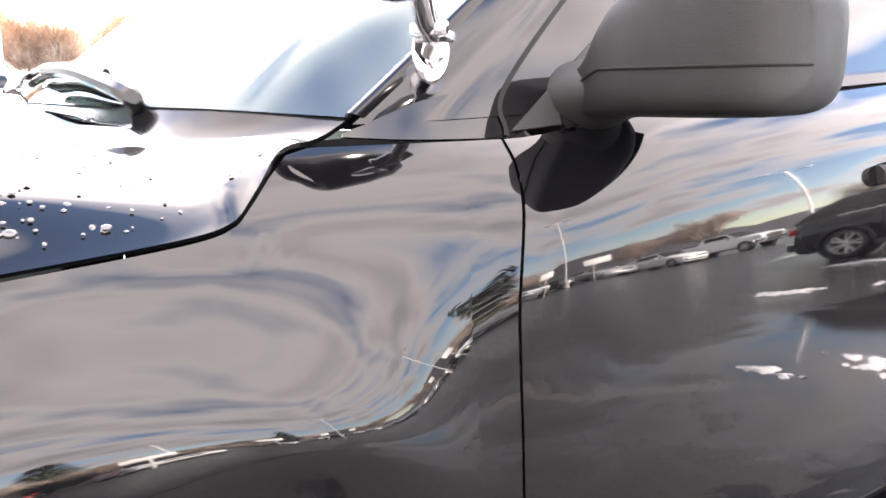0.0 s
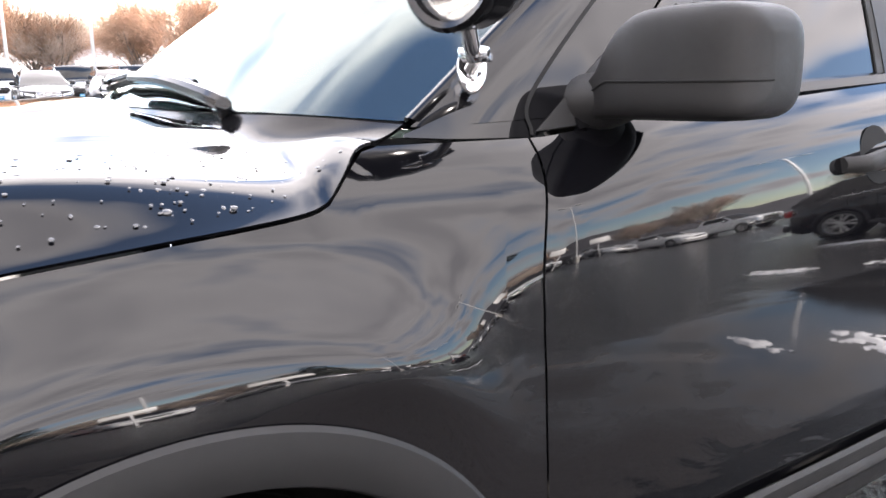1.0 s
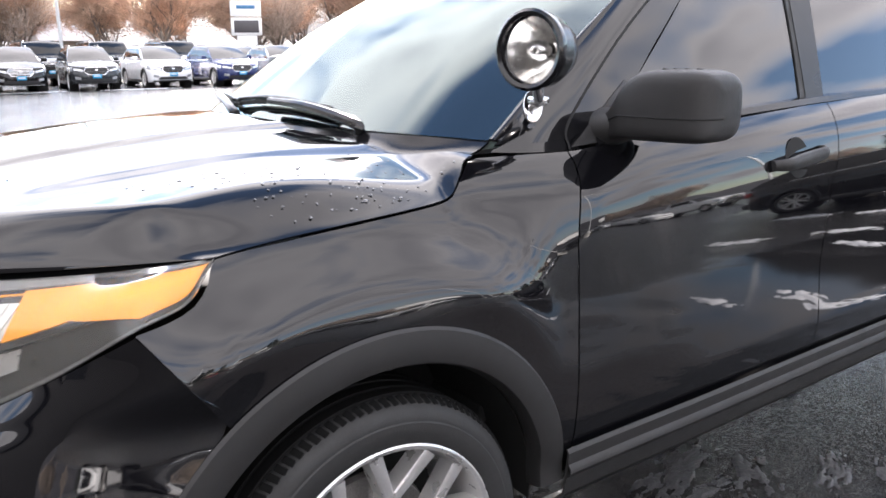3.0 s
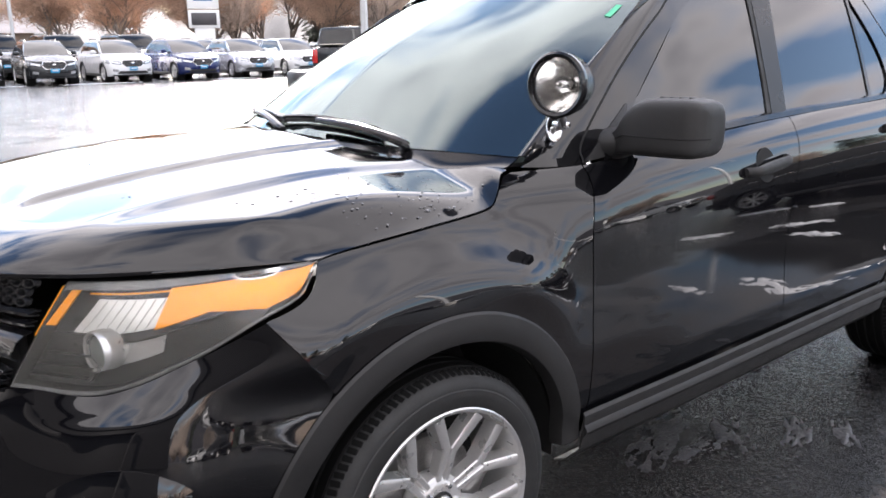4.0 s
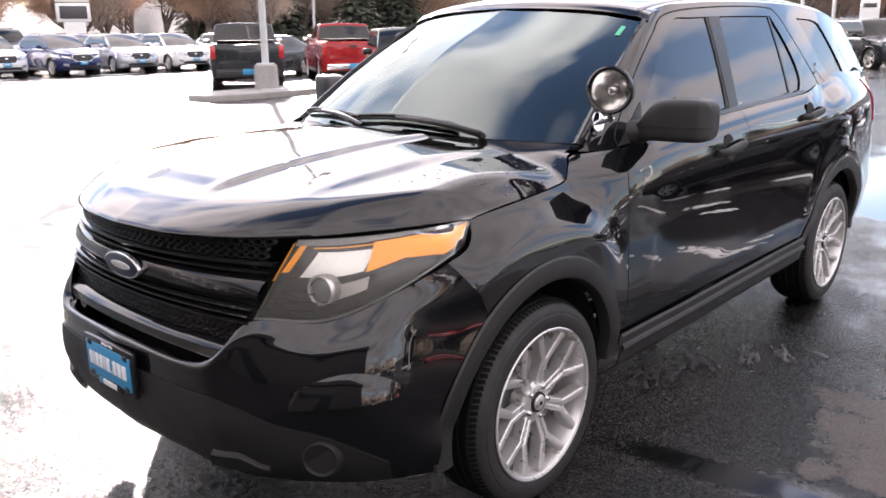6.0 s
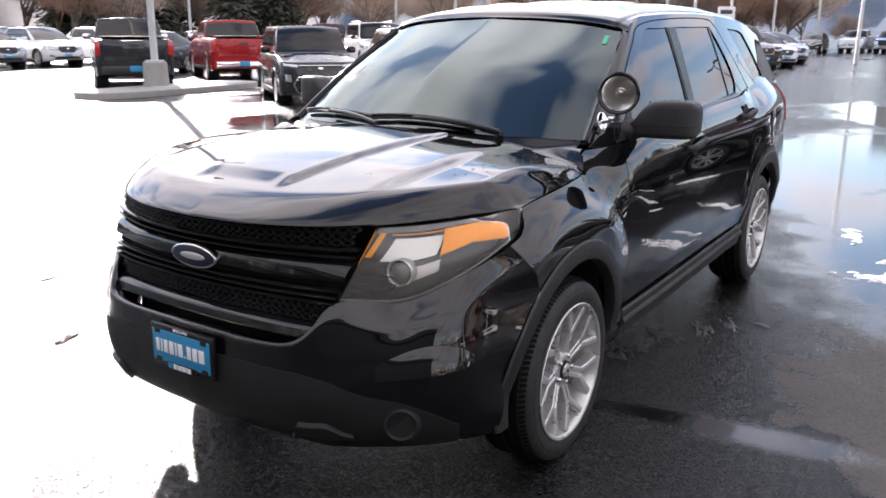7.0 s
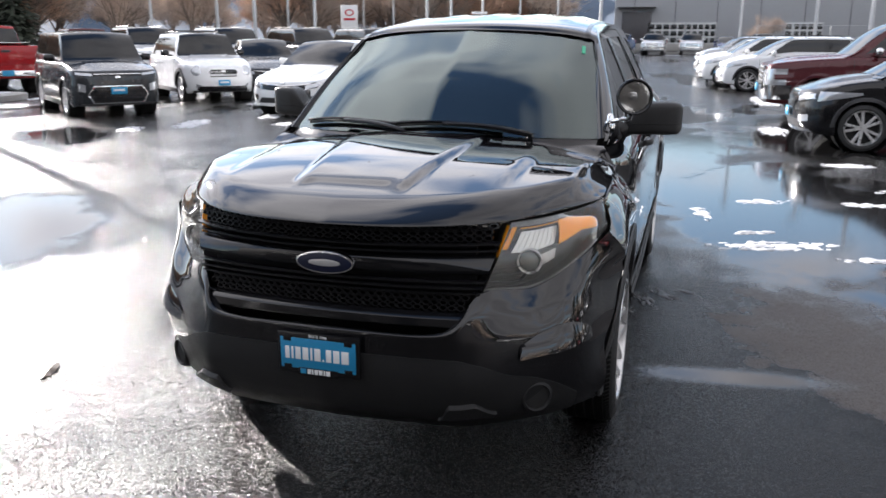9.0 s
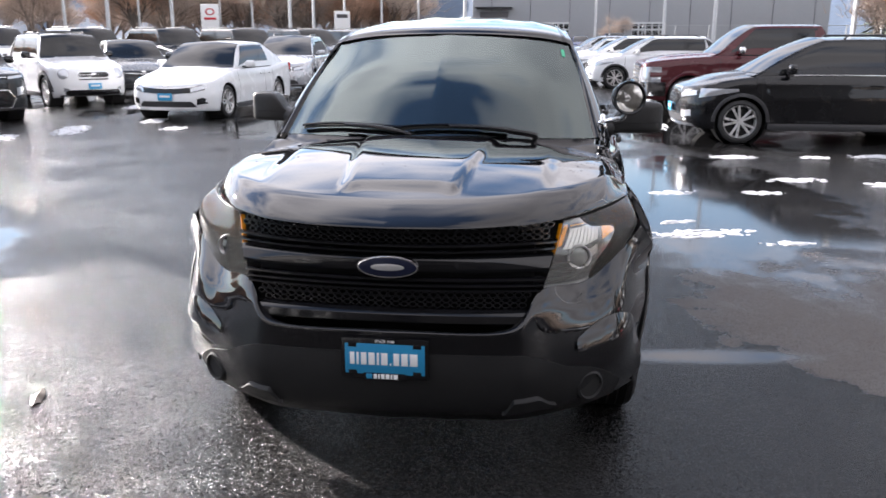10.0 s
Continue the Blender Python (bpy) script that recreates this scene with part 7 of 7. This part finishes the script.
# white boards on posts, seen in the black paint
for k, (x, y, z, w, h) in enumerate(((3.2, -17.5, 2.2, 0.9, 0.6), (6.0, -17.8, 2.2, 1.1, 0.7), (11.5, -19.0, 2.3, 1.2, 0.7), (-4.5, -18.0, 2.2, 0.9, 0.6), (17.0, -20.0, 2.3, 1.1, 0.7))):
    sg = thing("notice_board", "white notice board on a grey post", "sign", pose(x, y, 0, 0, 0, 90 + 6 * k), "notice boards")
    part("board", box((0.04, w, h), (0, 0, z), 0.01), SIGN_WHITE, sg)
    part("post", box((0.06, 0.06, z - h / 2), (0, 0, (z - h / 2) / 2), 0.01), POLE, sg)

# ---- workshop building ----
CLAD = material("grey_cladding", (0.36, 0.37, 0.385), 0.6, vary=0.06, scale=0.4, bump=0.2, bump_scale=3)
ROLL = material("roller_door", (0.55, 0.56, 0.56), 0.5, vary=0.08, scale=1)
bx, y0, y1, bh = 100.0, -33.0, 8.6, 10.5
bld = thing("workshop_building", "large grey clad workshop with glazed roller doors", "building", kind="structure")
part("wall", box((40, y1 - y0, bh), (bx + 20, (y0 + y1) / 2, bh / 2), 0.05), CLAD, bld)
part("parapet", box((40.4, y1 - y0 + 0.4, 0.5), (bx + 20, (y0 + y1) / 2, bh + 0.25), 0.05), GREY_TRIM, bld)
part("plinth", box((0.2, y1 - y0, 0.8), (bx - 0.1, (y0 + y1) / 2, 0.4), 0.03), CONCRETE, bld)
for k in range(9):
    part("cladding_joint", box((0.05, 0.05, bh - 0.9), (bx - 0.025, y1 - 2.3 - k * 4.7, 0.85 + (bh - 0.9) / 2), 0.0), GREY_TRIM, bld)
for yc, w in ((2.5, 4.2), (-1.4, 3.4), (-12.5, 4.0)):
    d = part("roller_door", box((0.12, w, 3.2), (bx - 0.10, yc, 1.6), 0.02), ROLL, bld, "white glazed roller door")
    for r in range(4):
        for c in range(5):
            part("pane", box((0.05, w / 5 - 0.16, 0.56), (bx - 0.16, yc - w / 2 + (c + 0.5) * w / 5, 0.45 + r * 0.76), 0.01), DARK_PANE, d)
# no opening here: a dark slab carries the shade of the doorway's inside
part("open_doorway", box((0.2, 3.4, 4.4), (bx - 0.06, 6.0, 2.2), 0.02), SIGN_DARK, bld, "dark panel that stands in for the shade inside an open doorway")
part("canopy", box((1.2, 4.4, 0.16), (bx - 0.6, 6.0, 4.9), 0.03), GREY_TRIM, bld)
# ---- showroom behind the walk, seen in the black paint and the lamps ----
SHOW_WALL = material("showroom_panel", (0.026, 0.025, 0.025), 0.55, vary=0.1, scale=0.6, bump=0.2, bump_scale=8)
show = thing("showroom_building", "grey panelled showroom with dark windows and white mullions", "building", kind="structure")
part("wall", box((9, 34, 6.0), (-18.5, 2.5, 3.0), 0.05), SHOW_WALL, show)
part("roof_edge", box((9.8, 34.8, 0.8), (-18.5, 2.5, 6.4), 0.05), GREY_TRIM, show)
part("canopy", box((2.2, 7.0, 0.35), (-13.0, 1, 4.2), 0.05), SHOW_WALL, show)
for y in (-2.2, 4.2):
    part("column", box((0.45, 0.45, 4.05), (-12.3, y, 2.02), 0.04), SHOW_WALL, show)
win = part("window", box((0.10, 8.0, 3.1), (-13.98, 7.3, 1.95), 0.02), DARK_PANE, show, "dark showroom window bank")
for c in range(7):
    part("mullion", box((0.08, 0.10, 3.2), (-13.91, 3.3 + c * 8.0 / 6, 1.95), 0.01), SIGN_WHITE, win)
for z in (0.4, 1.2, 2.0, 2.8, 3.5):
    part("mullion", box((0.07, 8.1, 0.09), (-13.90, 7.3, z), 0.01), SIGN_WHITE, win)
# chain-link fence before it
fence = thing("chain_link_fence", "grey chain-link fence with round posts", "fence", kind="structure")
WIRE = material("fence_wire", (0.42, 0.43, 0.44), 0.5, metal=0.5, vary=0.1)
for k in range(13):
    part("post", tube([(66, -5.5 - 2.6 * k, 0), (66, -5.5 - 2.6 * k, 2.5)], 0.045, 8), WIRE, fence)
for z in (0.15, 1.25, 2.45):
    part("rail", tube([(66, -5.5, z), (66, -5.5 - 2.6 * 12, z)], 0.028, 6), WIRE, fence)
wire = bmesh.new()
for k in range(-12, 160):
    a, b2 = -5.5 - k * 0.2, -5.5 - k * 0.2 - 2.3
    for p, q in (((a, 0.15), (b2, 2.45)), ((a, 2.45), (b2, 0.15))):
        if -36.7 < p[0] < -5.5 and -36.7 < q[0] < -5.5:
            v = [wire.verts.new((66, p[0], p[1])), wire.verts.new((66, p[0] - 0.014, p[1])), wire.verts.new((66, q[0] - 0.014, q[1])), wire.verts.new((66, q[0], q[1]))]
            wire.faces.new(v)
part("wire_mesh", wire, WIRE, fence)

# small houses beyond the row
ROOF = material("snowy_roof", (0.55, 0.55, 0.56), 0.8, vary=0.25, scale=0.6)
SIDING = material("house_siding", (0.30, 0.27, 0.24), 0.8, vary=0.15, scale=0.8)
for az, d, w, h in ((78.6, 96, 4.5, 2.6),):
    x, y = polar(az, d, -0.6, -2.1)
    hs = thing("house", "low brown house with a pale pitched roof", "house", pose(x, y, 0, 0, 0, az - 62), "houses beyond the lot")
    part("wall", box((4.6, w, h), (0, 0, h / 2), 0.05), SIDING, hs)
    part("roof", prism([(-w / 2 - 0.5, 0), (w / 2 + 0.5, 0), (0, 2.1)], 5.4, m=Matrix.Translation((-2.7, 0, h)) @ Matrix(((0, 0, -1, 0), (1, 0, 0, 0), (0, 1, 0, 0), (0, 0, 0, 1)))), ROOF, hs, sharp=20)
    for k in (-0.25, 0.25):
        part("window", box((0.06, 1.2, 1.1), (-2.32, k * w, 1.6), 0.02), DARK_PANE, hs)

# ---- trees ----
BARK = material("bark", (0.21, 0.175, 0.15), 0.9, vary=0.3, scale=6, bump=0.8, bump_scale=30, per_object=0.2)
TWIG_RED = material("russet_twigs", (0.60, 0.42, 0.31), 0.9, vary=0.35, scale=2, per_object=0.25)
TWIG_GREY = material("grey_twigs", (0.52, 0.44, 0.38), 0.9, vary=0.3, scale=2, per_object=0.25)
NEEDLE = material("needles", (0.07, 0.085, 0.06), 0.85, vary=0.4, scale=3, per_object=0.2)


def bare_tree(seed, high, spread, twig_mat, twigs=1500, label="", weeping=0.0):
    rnd = random.Random(seed)
    t = thing("tree", label or "leafless winter tree with russet twigs", "tree", group="bare trees")
    wood, tips = bmesh.new(), []

    def grow(p, d, length, r, level):
        pts, q = [p], p.copy()
        dd = d.copy()
        for _ in range(4):
            dd = (dd + Vector((rnd.uniform(-1, 1), rnd.uniform(-1, 1), rnd.uniform(-0.5, 0.7))) * 0.16 * (1 + level * 0.4)).normalized()
            q = q + dd * length / 4
            pts.append(q.copy())
        tube([tuple(a) for a in pts], np.linspace(r, r * 0.55, 5), 6 if level < 2 else 4, wood)
        if level >= 3:
            tips.append((pts[2], dd))
            tips.append((pts[4], dd))
            return
        for k in range(rnd.randint(3, 4) if level else rnd.randint(5, 7)):
            s = rnd.uniform(0.35, 1.0)
            o = pts[min(4, int(s * 4))]
            a = rnd.uniform(0, 2 * math.pi)
            out = Vector((math.cos(a), math.sin(a), 0)) * spread
            grow(o, (dd + out * rnd.uniform(0.5, 1.0)).normalized(), high * (0.36, 0.22, 0.14)[level] * rnd.uniform(0.7, 1.2), r * 0.5, level + 1)

    grow(Vector((0, 0, 0)), Vector((0, 0, 1)), high * 0.26, high * 0.016, 0)
    part("trunk", wood, BARK, t, sharp=60)
    tw = bmesh.new()
    for _ in range(twigs):
        o, d = rnd.choice(tips)
        p = o + Vector((rnd.gauss(0, 1), rnd.gauss(0, 1), rnd.gauss(0, 0.8))) * high * 0.035
        d2 = (d + Vector((rnd.uniform(-1, 1), rnd.uniform(-1, 1), rnd.uniform(-0.3, 1.1) - weeping))).normalized()
        l, w = high * rnd.uniform(0.05, 0.12), high * 0.0022
        side = d2.cross(Vector((rnd.uniform(-1, 1), rnd.uniform(-1, 1), rnd.uniform(-1, 1)))).normalized() * w
        e = p + d2 * l + Vector((0, 0, -weeping * l * 0.4))
        a, b2, c = tw.verts.new(p - side), tw.verts.new(p + side), tw.verts.new(e)
        tw.faces.new([a, b2, c])
        up = d2.cross(side).normalized() * w
        a, b2, c = tw.verts.new(p - up), tw.verts.new(p + up), tw.verts.new(e)
        tw.faces.new([a, b2, c])
    part("crown", tw, twig_mat, t, sharp=80)
    return t


def conifer(seed, high):
    rnd = random.Random(seed)
    t = thing("conifer", "dark green conifer with ragged branches", "tree", group="conifers")
    part("trunk", tube([(0, 0, 0), (0.05, 0, high * 0.5), (0, 0, high * 0.97)], [high * 0.02, high * 0.013, 0.02], 8), BARK, t)
    b = bmesh.new()
    for k in range(1500):
        z = high * (0.08 + 0.90 * (1 - (rnd.random()) ** 0.6))
        reach = (1 - z / high) * high * 0.24 + 0.15
        a = rnd.uniform(0, 2 * math.pi)
        f = rnd.random() ** 0.5
        p = Vector((math.cos(a) * reach * f, math.sin(a) * reach * f, z - reach * f * 0.25))
        d = Vector((math.cos(a), math.sin(a), -0.35 + rnd.uniform(-0.3, 0.3)))
        l = high * rnd.uniform(0.035, 0.07)
        side = Vector((-math.sin(a), math.cos(a), rnd.uniform(-0.3, 0.3))) * l * 0.32
        v = [b.verts.new(p - side * 0.6), b.verts.new(p + d * l * 0.5 - side), b.verts.new(p + d * l), b.verts.new(p + d * l * 0.5 + side), b.verts.new(p + side * 0.6)]
        b.faces.new(v)
    part("crown", b, NEEDLE, t, sharp=80)
    return t


models = [bare_tree(1, 12, 0.85, TWIG_RED, 4400, "leafless willow with russet drooping twigs", 0.5), bare_tree(2, 13, 0.75, TWIG_RED, 3600, "leafless russet winter tree"), bare_tree(3, 12, 0.8, TWIG_GREY, 2600, "leafless grey winter tree")]
firs = [conifer(5, 13), conifer(6, 16)]
rnd = random.Random(4)
placed = []
for k in range(44):
    placed.append((models, rnd.choice((0, 0, 1, 1, 2)), rnd.uniform(52, 94), rnd.uniform(66, 100), rnd.uniform(0.7, 1.15)))
for k in range(14):
    placed.append((firs, k % 2, rnd.uniform(43, 60), rnd.uniform(85, 115), rnd.uniform(0.6, 0.95)))
for k in range(84):
    placed.append((models, rnd.choice((1, 2, 2)), rnd.uniform(10, 56), rnd.uniform(92, 140), rnd.uniform(0.8, 1.25)))
for k in range(64):
    placed.append((models if k % 3 else firs, 2 if k % 3 else k % 2, rnd.uniform(-175, -20), rnd.uniform(45, 85), rnd.uniform(0.6, 1.0)))
placed.append((models, 2, -4.5, 88, 0.42))
placed.append((models, 2, 7.2, 86, 0.40))
for k in range(5):
    placed.append((firs if k % 2 else models, k % 2, -19.5 - 1.5 * k, 75 + 3 * k, 0.8))
used = set()
for fam, idx, az, d, s in placed:
    x, y = polar(az, d)
    m = pose(x, y, -0.05, 0, 0, rnd.uniform(0, 360)) @ Matrix.Diagonal((s, s, s, 1))
    src = fam[idx]
    if src.name not in used:
        used.add(src.name)
        src.matrix_basis = m
    else:
        c = copy_thing(src, m)
        c.scale = (s, s, s)

# ---- hills ----


def hills(name, label, a0, a1, dist, high, seed, mat, rough):
    bm = bmesh.new()
    n = 160
    rows = []
    for q in range(n + 1):
        az = radians(a0 + (a1 - a0) * q / n)
        h = high * (0.62 + 0.38 * noise.fractal((q * 0.045 + seed, seed * 1.7, 0), 0.9, 2.1, 6)) + rough * noise.noise((q * 0.9, seed, 2))
        ends = min(1, q / 8, (n - q) / 8)
        col = []
        for f, r in ((0.0, 1.0), (0.35, 1.10), (0.7, 1.22), (1.0, 1.36), (1.02, 1.6)):
            dd = dist * r * (1 + 0.05 * noise.noise((q * 0.15, f * 3, seed)))
            col.append(bm.verts.new((dd * math.cos(az), dd * math.sin(az), max(-1, h * f * r * max(0.25, ends) * (1 + 0.12 * noise.noise((q * 0.35, f * 4, seed + 5)))))))
        rows.append(col)
    for a, b2 in zip(rows, rows[1:]):
        for k in range(4):
            bm.faces.new([a[k], b2[k], b2[k + 1], a[k + 1]])
    bmesh.ops.recalc_face_normals(bm, faces=bm.faces)
    thing_mesh(name, bm, mat, label, "hills", kind="structure", sharp=80)


HILL = material("wooded_hill", (0.045, 0.045, 0.052), 0.95, vary=0.5, scale=0.06)
# the blue of distant haze is put into the mountains' base colour
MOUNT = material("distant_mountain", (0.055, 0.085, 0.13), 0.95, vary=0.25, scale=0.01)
hills("backdrop_hills", "hazy wooded hills with snow between the trees", 45, 120, 420, 36, 3, HILL, 2)
hills("backdrop_mountains", "distant mountains with blue haze put into their colour", -30, 60, 640, 62, 9, MOUNT, 3)
hills("backdrop_hills", "wooded hills on the other side of the lot", 110, 340, 420, 52, 5, HILL, 2)
